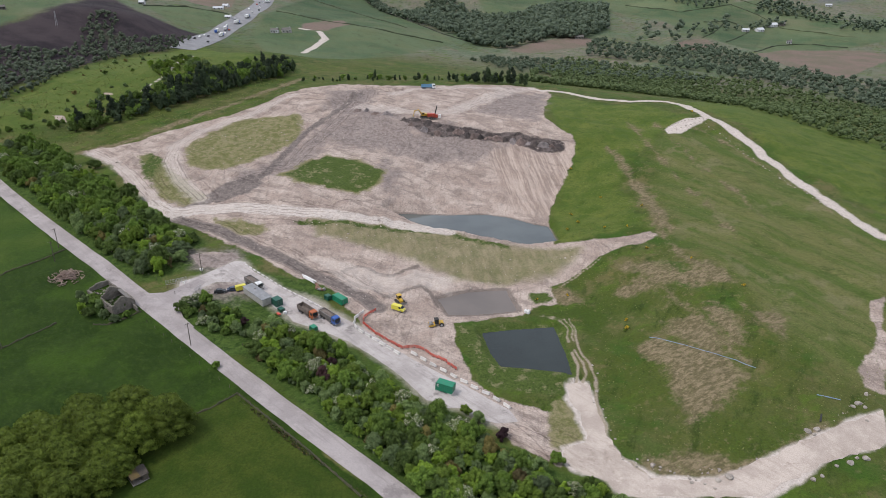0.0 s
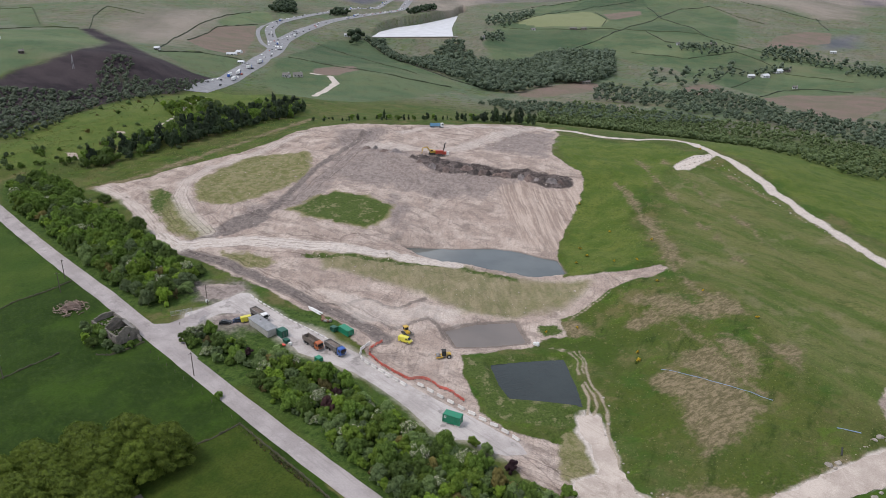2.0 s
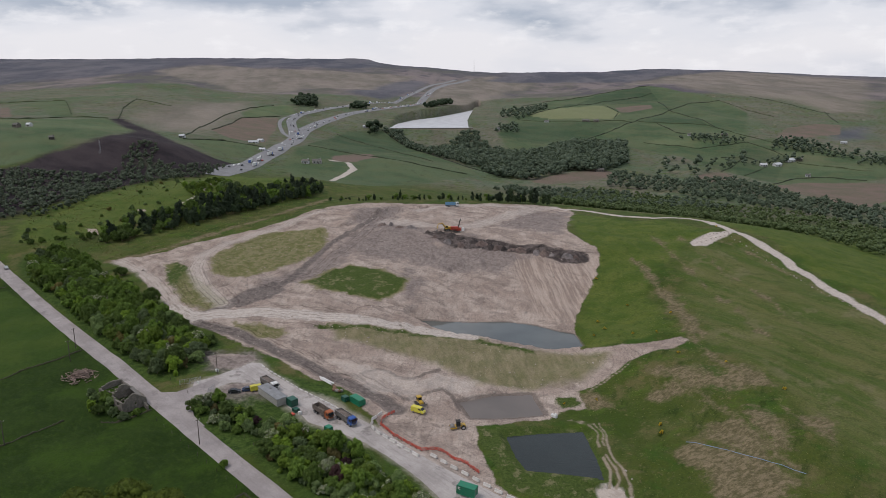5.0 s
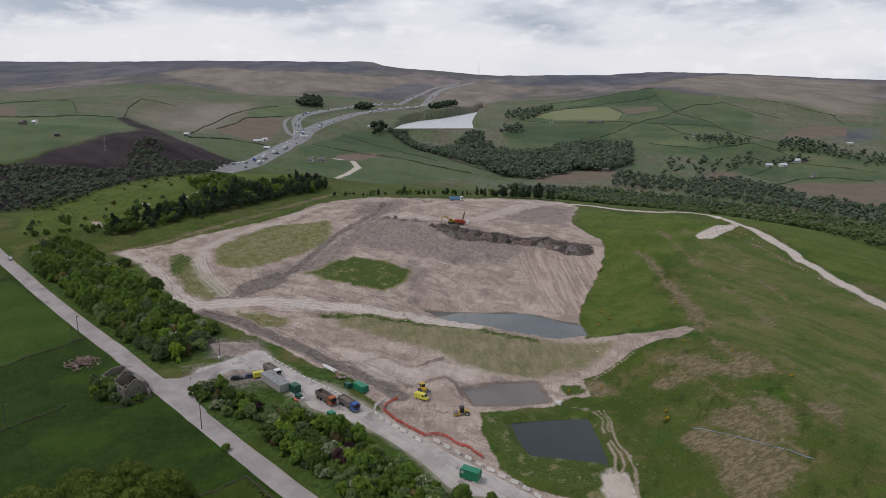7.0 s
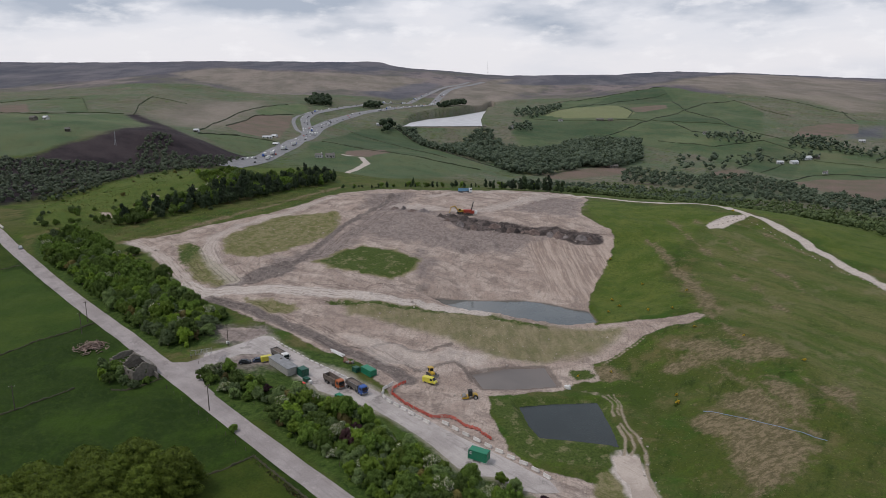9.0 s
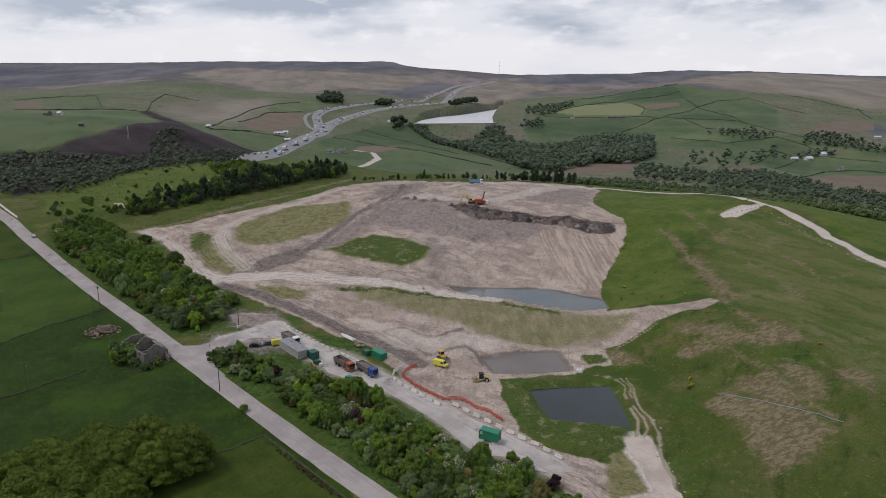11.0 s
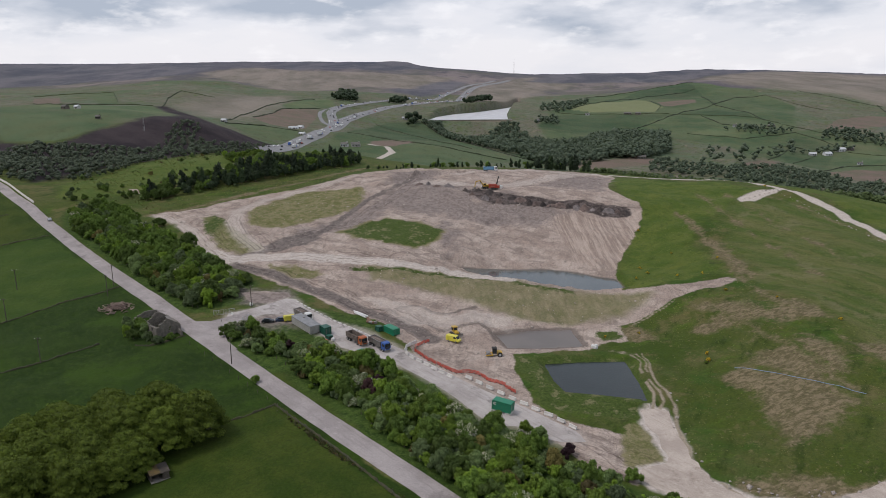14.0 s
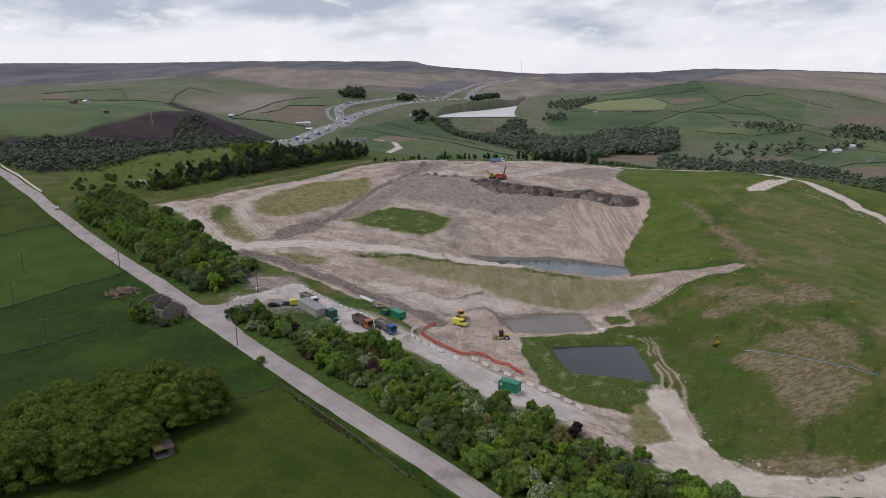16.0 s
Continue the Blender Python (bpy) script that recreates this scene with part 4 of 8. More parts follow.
SLIP_ROAD = [(-238, 985), (-270, 1112), (-302, 1226), (-312, 1327), (-286, 1453), (-243, 1623), (-197, 2030), (-160, 2320), (-134, 2780), (-54, 3188)]
LINK_ROAD = [(-241, 994), (-273, 1059), (-308, 1171), (-324, 1281), (-313, 1369)]


def hard_ground(x, y):
    """Positive where a road or yard lies, so that the relief is smoothed there."""
    return np.maximum.reduce([beside(LANE_CENTRE, x, y, 4.5), beside(MOTORWAY, x, y, 14.0), beside(SLIP_ROAD, x, y, 11.0), within(YARD, x, y), within(HAUL_EAST, x, y), within(JUNCTION, x, y)])


def bare_ground(x, y):
    v = np.maximum(within(PIT_SOUTH, x, y), within(PIT_NORTH, x, y))
    for green in (WEDGE, ISLAND, POND_EAST_GREEN):
        v = np.minimum(v, -within(green, x, y))
    return v


def heaps():
    """Tipped loads along the lip of the face: x, y, radius, height."""
    rng, out = random.Random(5), []
    for a, b in zip(FACE_TOP, FACE_TOP[1:]):
        steps = max(2, int(math.hypot(b[0] - a[0], b[1] - a[1]) / 4.5))
        for k in range(steps):
            f = k / steps
            out.append((a[0] + (b[0] - a[0]) * f + rng.uniform(-1, 1), a[1] + (b[1] - a[1]) * f - 2.5 + rng.uniform(-1.5, 1.5), rng.uniform(3, 4.6), rng.uniform(0.1, 0.35)))
    for k in range(34):
        out.append((rng.uniform(-86, -34), rng.uniform(378, 436), rng.uniform(2.5, 6), rng.uniform(0.4, 1.6)))
    for k in range(16):
        out.append((rng.uniform(-30, 30), rng.uniform(345, 362), rng.uniform(2, 4), rng.uniform(0.3, 0.8)))
    return out


HEAPS = heaps()


def height(x, y):
    x, y = np.atleast_1d(np.asarray(x, float)), np.atleast_1d(np.asarray(y, float))
    z = base_height(x, y)
    r = np.hypot(x, y)
    hard = smooth(0.0, 5.0, -hard_ground(x, y))
    bare = smooth(-2.0, 3.0, bare_ground(x, y))
    near = 1 - smooth(500, 800, r)
    mound = smooth(38, 60, x) * smooth(120, 150, y) * (1 - smooth(380, 430, y))
    rough = (0.55 + 0.75 * mound) * fbm(x, y, 17, 3) + (0.22 + 0.30 * mound) * fbm(x, y, 3.1, 9, 3)
    work = 1.2 * fbm(x, y, 13, 21) + 0.8 * fbm(x, y * 1.6, 3.6, 31, 3) - 0.5 * np.abs(fbm(x * 1.8, y * 0.5, 7, 37, 3))
    z = z + near * hard * (rough * (1 - bare) + work * bare)
    z = z + (1 - near) * (0.15 + 0.85 * hard) * (1.6 * fbm(x, y, 60, 41) - 9.0 * smooth(750, 1500, r) * np.abs(fbm(x * 1.3, y * 0.7, 190, 43, 4)) + 7 * smooth(1200, 2200, r) * fbm(x, y, 420, 51, 5))
    for hx, hy, hr, hz in HEAPS:
        s = np.flatnonzero((abs(x - hx) < hr) & (abs(y - hy) < hr))
        if len(s):
            q = np.clip(1 - ((x[s] - hx) ** 2 + (y[s] - hy) ** 2) / hr ** 2, 0, 1)
            z[s] += hz * q ** 0.8
    for poly, level, shore in BASINS:
        far = 3 * shore + 10
        d = within(poly, x, y, far)
        s = np.flatnonzero(d > -far + 0.01)
        bed = level - 0.12 - np.minimum(4.0, d[s] * 0.3)
        rim = level + 0.05 + (np.maximum(z[s], level + 0.3) - level) * smooth(0, shore, -d[s])
        z[s] = np.where(d[s] > 0, bed, np.where(d[s] > -shore, rim, z[s]))
    return z


def ground_at(x, y):
    return float(height([x], [y])[0])


def mesh_from(name, verts, faces, material, smooth_shading=False):
    me = bpy.data.meshes.new(name)
    verts, faces = np.asarray(verts, np.float32), np.asarray(faces, np.int32)
    k = faces.shape[1]
    me.vertices.add(len(verts))
    me.vertices.foreach_set("co", verts.ravel())
    me.loops.add(faces.size)
    me.loops.foreach_set("vertex_index", faces.ravel())
    me.polygons.add(len(faces))
    me.polygons.foreach_set("loop_start", np.arange(0, faces.size, k, dtype=np.int32))
    if smooth_shading:
        me.polygons.foreach_set("use_smooth", np.ones(len(faces), bool))
    me.materials.append(material)
    me.update(calc_edges=True)
    return me


DENSE_SOUTH = [(-62, 198), (-56, 206), (-45, 200), (-32, 189), (-20, 176), (-8, 165), (8, 156), (18, 147), (30, 138), (46, 126), (10, 122), (-4, 134), (-20, 148), (-40, 170), (-58, 187)]
OPEN_SOUTH = [(-92, 214), (-86, 219), (-78, 217), (-66, 208), (-58, 206), (-62, 197), (-70, 196), (-82, 206)]
HAUL_CROSS = [(-117, 283), (-104, 292), (-94, 304), (-84, 321), (-79, 345), (-73, 369), (-61, 396), (-50, 433)]
CHURN = [(-106, 299), (-99, 312), (-88, 320), (-82, 311), (-89, 299), (-100, 293)]
TIP_EDGE = [(-182, 350), (-168, 360), (-157, 373), (-132, 418), (-110, 468), (-99, 499)]
CAP_LINES = [[(114, 378), (119, 336), (126, 297), (131, 263)], [(101, 380), (105, 328), (112, 284), (112, 251)], [(133, 366), (144, 341), (152, 313), (157, 286), (159, 258)]]
DRY_HILL = [(83, 348), (89, 337), (89, 315), (92, 278), (90, 259), (86, 264), (86, 285), (84, 327)]
PLATEAU_GREY = [(16, 403), (36, 445), (69, 461), (55, 385), (49, 375), (21, 395)]
SMEAR = [(-30, 340), (-26, 343), (-21, 325), (-23, 306), (-29, 310), (-27, 322)]
CUT_BENCH = [(-25, 383), (-10, 375), (9, 369), (25, 363), (25, 357), (17, 345), (2, 344), (-12, 348), (-7, 364)]
CROSS_LINE = [(-90, 322), (-74, 331), (-69, 353), (-60, 373), (-55, 391), (-50, 417), (-49, 439)]
LEDGE = [(-50, 251), (-31, 246), (-17, 238), (-10, 243), (3, 239), (3, 230), (-9, 233), (-19, 225), (-31, 230), (-43, 240)]


def build_ground():
    turn = np.radians(np.concatenate([np.linspace(-43, 37, 860), np.linspace(37, 317, 75)[1:-1]]))
    ring = np.concatenate([[0.02, 15, 40, 65], np.exp(np.arange(np.log(85), np.log(500), 0.0052)), np.exp(np.arange(np.log(500), np.log(5600), 0.0105))])
    r, a = np.meshgrid(ring, turn, indexing="ij")
    x, y = (r * np.sin(a)).ravel(), (r * np.cos(a)).ravel()
    x, y = np.append(x, 0.0), np.append(y, 0.0)
    z = height(x, y)
    n, m = len(turn), len(ring)
    i, j = np.meshgrid(np.arange(m - 1), np.arange(n), indexing="ij")
    k = (j + 1) % n
    faces = np.stack([i * n + j, (i + 1) * n + j, (i + 1) * n + k, i * n + k], -1).reshape(-1, 4)[:, ::-1]
    me = mesh_from("ground", np.stack([x, y, z], 1), faces, M_GROUND, True)
    ob = tagged(new("ground", me), "rolling pasture, moor and stripped earth workings", "ground", kind="structure")
    d = np.hypot(x, y)
    mz = z
    ux, uy = x, y
    x, y = x + 2.4 * fbm(ux, uy, 11, 61, 3), y + 2.4 * fbm(ux, uy, 11, 71, 3)

    def attr(name, value):
        me.attributes.new(name, "FLOAT", "POINT").data.foreach_set("value", np.clip(value, -40, 40).astype(np.float32))

    most = np.maximum.reduce
    attr("soil", most([within(PIT_SOUTH, x, y), within(PIT_NORTH, x, y), within(SCAR_E, x, y), within(MUDFLAT, x, y), within(CARPARK, x, y), within(TURNOUT, x, y) + 0.5, within(BARE_A, x, y) - 0.5, within(BARE_B, x, y) - 0.5]))
    attr("sparse", most([within(PATCH, x, y) + 1, within(WEDGE, x, y), within(BANK_WEST, x, y), within(SCRUB_PATCH, x, y) + 2, within(ISLAND, x, y) + 1.5]))
    attr("lush", most([within(POND_BANK, x, y), within(ISLAND, x, y), within(POND_EAST_GREEN, x, y) - 1.2, np.minimum(within(WEDGE, x, y), 1.5 - abs(x + 142) / 4),
                       beside([(-60, 277), (-29, 274), (4, 268), (26, 259)], x, y, 1.4)]))
    attr("bank", within(BANK, x, y))
    attr("muck", within(MUCK, x, y))
    attr("grey", most([within(MUCK_PALE, x, y), within(CUT_BENCH, x, y) + 3, within(PLATEAU_GREY, x, y) - 2, within(SMEAR, x, y) + 1, within(RIDGE_ROUGH, x, y), beside(CROSS_LINE, x, y, 5.0) + 2, within(CARPARK, x, y) + 4, within(TURNOUT, x, y) + 3]))
    attr("under", most([within(DENSE_SOUTH, x, y) + 4, within(OPEN_SOUTH, x, y) + 9, within(WOOD_WEST, x, y) + 4, beside([(-98, 246), (-84, 242), (-62, 234), (-42, 224)], x, y, 4.5)]))
    attr("trim", within([(24, 357), (48, 347), (66, 352), (62, 320), (50, 292), (42, 290), (30, 305), (26, 330)], x, y))
    attr("mud", most([beside(MUD_ROAD, ux, uy, 2.8), beside(HAUL_CROSS, ux, uy, 2.0), within(CHURN, x, y)]))
    attr("wet", most([beside(STREAM, x, y, 1.0), beside(STREAM_B, x, y, 0.9), within(SILT_POND, ux, uy) + 1.5, within(LAKE, ux, uy) + 0.7]))
    attr("worn", most([within(LEDGE, x, y), beside(WEST_TRACK, x, y, 3.0), beside(RIM_TRACK, x, y, 3.5), beside(TOP_TRACK_A, x, y, 5), beside(TOP_TRACK_B, x, y, 4), within(YARD, x, y) + 1.0]))
    attr("hay", most([within(HAY, x, y), within(UPPER_FIELD, x, y)]))
    attr("aftermath", within(MIDDLE_FIELD, x, y))
    attr("pale", most([beside(LAKE_TRACK, ux, uy, 4.0), beside(HILL_TRACK, x, y, 3.0), within(SPUR, x, y), beside(PATH_HILL, x, y, 1.2), within(HAUL_EAST, x, y) + 0.6, beside([(-135, 709), (-131, 773), (-128, 802), (-141, 836), (-162, 838)], x, y, 3.5)]))
    attr("dry", most([within(p, x, y) for p in (DRY_A, DRY_B, DRY_C, DRY_D, DRY_E, DRY_F, DRY_G, DRY_H)] + [beside(HAUL_EDGE, x, y, 1.6) + 2, beside(TIP_EDGE, x, y, 1.5) + 1, beside(MOUND_PATH, x, y, 0.8), within(DRY_HILL, x, y)] + [beside(q, x, y, 0.5) - 0.5 for q in CAP_LINES]))
    attr("rut", most([beside(RUTS_A, x, y, 0.5), beside(RUTS_B, x, y, 0.45), beside(RUTS_C, x, y, 0.3), beside([(q[0] + 1.3, q[1] + 0.6) for q in RUTS_C], x, y, 0.25), beside(DITCH, x, y, 0.3),
                      beside([(45, 231), (52, 239), (60, 245)], x, y, 0.4), beside(PATH_HILL, x, y, 0.5)]))
    tracks = -most([beside(t, ux, uy, 0) for t in (MUD_ROAD, CROSS_LINE, LAKE_TRACK, WEST_TRACK, RIM_TRACK, TOP_TRACK_A, TOP_TRACK_B, [(-60, 230), (0, 170), (30, 150)])])
    attr("tracks", tracks)
    attr("cap", within(CAP, x, y))
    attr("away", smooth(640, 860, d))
    attr("lawn", most([within(LAWN, x, y), within(HILL_FIELD, x, y), within(WEST_HILL, x, y) - 1]))
    attr("meadow", most([within(p, x, y) for p in MEADOWS]))
    attr("heath", within(HEATH, x, y))
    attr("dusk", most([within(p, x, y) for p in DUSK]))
    attr("tawny", most([within(p, x, y) for p in TAWNY]))
    plot = np.full(x.shape, 0.5)
    for k, p in enumerate(PLOTS):
        plot[within(p, x, y) > 0] = (k * 0.37 + 0.15) % 1.0
    plot[within(PALE_PLOT, x, y) > 0] = 1.6
    attr("plot", plot)
    attr("fallow", most([within(p, x, y) for p in FALLOW]))
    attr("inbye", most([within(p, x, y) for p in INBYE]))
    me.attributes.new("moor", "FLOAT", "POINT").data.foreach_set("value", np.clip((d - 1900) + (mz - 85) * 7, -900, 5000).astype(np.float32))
    return ob


build_ground()


def drape(name, outline, material, lift, step, label, category, jitter=0.0, kind="structure"):
    """A sheet that follows the ground inside an outline."""
    rng = random.Random(len(outline))
    ring = []
    for a, b in zip(outline, outline[1:] + outline[:1]):
        k = max(1, int(math.hypot(b[0] - a[0], b[1] - a[1]) / 2.0))
        for i in range(k):
            f = i / k
            ring.append((a[0] + (b[0] - a[0]) * f + rng.uniform(-jitter, jitter), a[1] + (b[1] - a[1]) * f + rng.uniform(-jitter, jitter)))
    bm = bmesh.new()
    bm.faces.new([bm.verts.new((px, py, 0)) for px, py in ring])
    for axis in (0, 1):
        lo, hi = min(p[axis] for p in ring), max(p[axis] for p in ring)
        v = lo + step
        while v < hi:
            co, no = [0, 0, 0], [0, 0, 0]
            co[axis], no[axis] = v, 1
            bmesh.ops.bisect_plane(bm, geom=bm.verts[:] + bm.edges[:] + bm.faces[:], plane_co=co, plane_no=no)
            v += step
    bmesh.ops.triangulate(bm, faces=bm.faces[:])
    pts = np.array([v.co[:2] for v in bm.verts])
    for v, z in zip(bm.verts, height(pts[:, 0], pts[:, 1])):
        v.co.z = z + lift
    bm.normal_update()
    if sum(f.normal.z for f in bm.faces) < 0:
        bmesh.ops.reverse_faces(bm, faces=bm.faces[:])
    me = bpy.data.meshes.new(name)
    bm.to_mesh(me)
    bm.free()
    me.materials.append(material)
    me.polygons.foreach_set("use_smooth", np.ones(len(me.polygons), bool))
    return tagged(new(name, me), label, category, kind=kind)


def ribbon(name, line, half, material, lift, label, category, across=4, step=2.5):
    """A road of even width along a line."""
    pts = []
    for a, b in zip(line, line[1:]):
        k = max(1, int(math.hypot(b[0] - a[0], b[1] - a[1]) / step))
        pts += [(a[0] + (b[0] - a[0]) * i / k, a[1] + (b[1] - a[1]) * i / k) for i in range(k)]
    pts.append(tuple(line[-1][:2]))
    p = np.array(pts)
    for _ in range(6):
        p[1:-1] = (p[:-2] + 2 * p[1:-1] + p[2:]) / 4
    t = np.gradient(p, axis=0)
    t /= np.hypot(t[:, 0], t[:, 1])[:, None]
    side = np.stack([t[:, 1], -t[:, 0]], 1)
    rows = []
    for k in range(across + 1):
        o = -half + 2 * half * k / across
        wob = 0.25 * value_noise(np.arange(len(p)) * 0.45, np.full(len(p), k * 7.0), 3) * (k in (0, across))
        rows.append(p + side * (o + wob)[:, None])
    v = np.stack(rows, 1).reshape(-1, 2)
    z = height(v[:, 0], v[:, 1]) + lift
    n = across + 1
    i, j = np.meshgrid(np.arange(len(p) - 1), np.arange(across), indexing="ij")
    f = np.stack([i * n + j, i * n + j + 1, (i + 1) * n + j + 1, (i + 1) * n + j], -1).reshape(-1, 4)
    return tagged(new(name, mesh_from(name, np.column_stack([v, z]), f, material, True)), label, category, kind="structure")


def water(name, outline, level, material, label):
    c = np.mean(outline, axis=0)
    far = [(px + (px - c[0]) * 0.9 / math.hypot(px - c[0], py - c[1]), py + (py - c[1]) * 0.9 / math.hypot(px - c[0], py - c[1])) for px, py in outline]
    bm = bmesh.new()
    bm.faces.new([bm.verts.new((px, py, level)) for px, py in far])
    bmesh.ops.triangulate(bm, faces=bm.faces[:])
    bm.normal_update()
    if sum(f.normal.z for f in bm.faces) < 0:
        bmesh.ops.reverse_faces(bm, faces=bm.faces[:])
    me = bpy.data.meshes.new(name)
    bm.to_mesh(me)
    bm.free()
    me.materials.append(material)
    return tagged(new(name, me), label, "water", kind="structure")


ribbon("lane", LANE_CENTRE, 3.1, M_ASPHALT, 0.07, "grey patched asphalt country lane", "road")
drape("access_road", JUNCTION, M_ASPHALT, 0.095, 4.0, "worn asphalt entrance off the lane", "road", 0.1)
drape("yard", YARD, M_YARD, 0.08, 4.0, "dusty pale concrete yard and site road", "yard", 0.15)
drape("haul_road", HAUL_EAST, M_HAUL, 0.06, 4.0, "pale crushed stone haul road", "road", 0.55)
ribbon("motorway", MOTORWAY, 11, M_MOTORWAY, 0.35, "distant motorway climbing to the moor", "road", step=12)
ribbon("slip_road", SLIP_ROAD, 8, M_MOTORWAY, 0.4, "motorway carriageway swinging round a hill", "road", step=12)
ribbon("link_road", LINK_ROAD, 3, M_MOTORWAY, 0.3, "narrow service road beside the motorway", "road", step=12)
water("lake", LAKE, 1.0, M_LAKE, "grey water at the foot of the tip")
water("pond", POND, -4.7, M_POND, "dark settling pond with ripples")
water("silt_pond", SILT_POND, -3.4, M_SILT, "brown silty pond")
water("reservoir", RESERVOIR, 16.4, M_RESERVOIR, "distant reservoir with the sky's reflection painted in pale")


# ---------------------------------------------------------------- plants
def part(name, bm, material, parent, label=""):
    """Link a bmesh as one mesh object under a thing or a part."""
    me = bpy.data.meshes.new(name)
    bm.to_mesh(me)
    bm.free()
    me.materials.append(material)
    ob = new(name, me)
    ob.parent = parent
    return tagged(ob, label)


def leaf_quads(centres, normals, sizes, rng, hang=0.0):
    """Small bent leaf sprays, one an island each; hang: how far they droop down the crown."""
    n = len(centres)
    lean = rng.normal(size=(n, 3)) * (1 - hang) + hang * np.cross(normals, (0, 0, 1)) * 2
    t = np.cross(normals, lean)
    t /= np.linalg.norm(t, axis=1)[:, None] + 1e-9
    b = np.cross(normals, t)
    s = sizes[:, None]
    bend = normals * s * rng.uniform(-0.35, 0.1, (n, 1))
    v = np.stack([centres - t * s + bend, centres - b * s * rng.uniform(0.4, 0.8, (n, 1)), centres + t * s + bend, centres + b * s * rng.uniform(0.4, 0.8, (n, 1))], 1)
    return v.reshape(-1, 3), np.arange(4 * n).reshape(-1, 4)


def lobe_shell(c, r, rng, nu=9, nv=6):
    """A lumpy closed shell that fills the inside of a lobe."""
    v, f = [], []
    for i in range(nv + 1):
        th = math.pi * i / nv
        for j in range(nu):
            ph = 2 * math.pi * j / nu
            k = rng.uniform(0.50, 0.80)
            v.append((c[0] + r[0] * k * math.sin(th) * math.cos(ph), c[1] + r[1] * k * math.sin(th) * math.sin(ph), c[2] + r[2] * k * math.cos(th)))
    for i in range(nv):
        for j in range(nu):
            f.append((i * nu + j, (i + 1) * nu + j, (i + 1) * nu + (j + 1) % nu, i * nu + (j + 1) % nu))
    return np.array(v), np.array(f)


def crown_mesh(name, lobes, leaves, size, material, seed, under=-0.55):
    """Leaf sprays over the lobes of a crown, closed inside by lumps of older leaves."""
    rng = np.random.default_rng(seed)
    L = np.array(lobes, float)
    area = (L[:, 3] * L[:, 4] * L[:, 5]) ** (2 / 3)
    pick = rng.choice(len(L), leaves * 2, p=area / area.sum())
    d = rng.normal(size=(leaves * 2, 3))
    d /= np.linalg.norm(d, axis=1)[:, None]
    p = L[pick, :3] + d * L[pick, 3:] * (0.72 + 0.42 * rng.uniform(0, 1, (leaves * 2, 1)) ** 1.5)
    keep = d[:, 2] > under
    for k, lobe in enumerate(L):
        inside = (((p - lobe[:3]) / lobe[3:]) ** 2).sum(1) < 0.72
        keep &= ~(inside & (pick != k))
    p, d = p[keep][:leaves], d[keep][:leaves]
    nrm = d + rng.normal(scale=0.45, size=d.shape) + (0, 0, 0.15)
    nrm /= np.linalg.norm(nrm, axis=1)[:, None]
    v, f = leaf_quads(p, nrm, size * rng.uniform(0.6, 1.3, len(p)), rng, 0.45)
    vs, fs, n = [v], [f], len(v)
    for lobe in L:
        a, b = lobe_shell(lobe[:3], lobe[3:], rng)
        vs.append(a)
        fs.append(b + n)
        n += len(a)
    return mesh_from(name, np.concatenate(vs), np.concatenate(fs), material)


def trunk_bmesh(h, r, limbs, seed, spread):
    """A tapered trunk that leans a little, with limbs that reach into the crown."""
    rng = random.Random(seed)
    bm = bmesh.new()

    grown = []

    def tube(a, b, ra, rb):
        a, b = Vector(a), Vector(b)
        q = (b - a).to_track_quat("Z", "Y")
        ring = []
        for p, rad in ((a, ra), ((a + b) / 2 + Vector((rng.uniform(-0.1, 0.1), rng.uniform(-0.1, 0.1), 0)), (ra + rb) / 2), (b, rb)):
            ring.append([bm.verts.new(p + q @ Vector((rad * math.cos(k * math.pi / 3), rad * math.sin(k * math.pi / 3), 0))) for k in range(6)])
        if grown:
            bm.verts.remove(ring[0][0])
            ring[0][0] = grown[1][len(grown) % 6]
        grown.extend(ring)
        for lo, hi in zip(ring, ring[1:]):
            for k in range(6):
                bm.faces.new((lo[k], lo[(k + 1) % 6], hi[(k + 1) % 6], hi[k]))

    top = (rng.uniform(-0.3, 0.3), rng.uniform(-0.3, 0.3), h)
    tube((0, 0, -0.4), top, r, r * 0.55)
    for k in range(limbs):
        a = k * 2 * math.pi / limbs + rng.uniform(-0.4, 0.4)
        s = rng.uniform(0.5, 0.85) * spread
        z = h * rng.uniform(0.6, 0.95)
        tube((top[0] * z / h, top[1] * z / h, z), (s * math.cos(a), s * math.sin(a), h + rng.uniform(0.3, 0.8) * spread), r * 0.45, r * 0.15)
    return bm


def make_tree(name, lobes, leaves, size, material, label, category, trunk, seed, under=-0.55):
    root = tagged(new(name), label, category)
    h, r, limbs, spread = trunk
    part("trunk", trunk_bmesh(h, r, limbs, seed, spread), M_BARK, root)
    crown = new("crown", crown_mesh("crown", lobes, leaves, size, material, seed, under))
    crown.parent = root
    return root


def bush_lobes(w, h, count, seed):
    """An uneven crown: a small heart with boughs of many sizes thrown out round it."""
    rng = random.Random(seed)
    out = [(0, 0, h * 0.45, w * 0.27, w * 0.27, h * 0.40)]
    for k in range(count):
        a, s = k * 2.4 + rng.uniform(-0.6, 0.6), rng.uniform(0.10, 0.52) * w
        rr = rng.uniform(0.08, 0.19) * w
        out.append((s * math.cos(a), s * math.sin(a), h * (rng.uniform(0.68, 1.06) - 1.3 * (s / w) * rng.uniform(0.35, 1.0)), rr * rng.uniform(0.7, 1.4), rr * rng.uniform(0.7, 1.4), rr * rng.uniform(0.7, 1.5)))
    return out


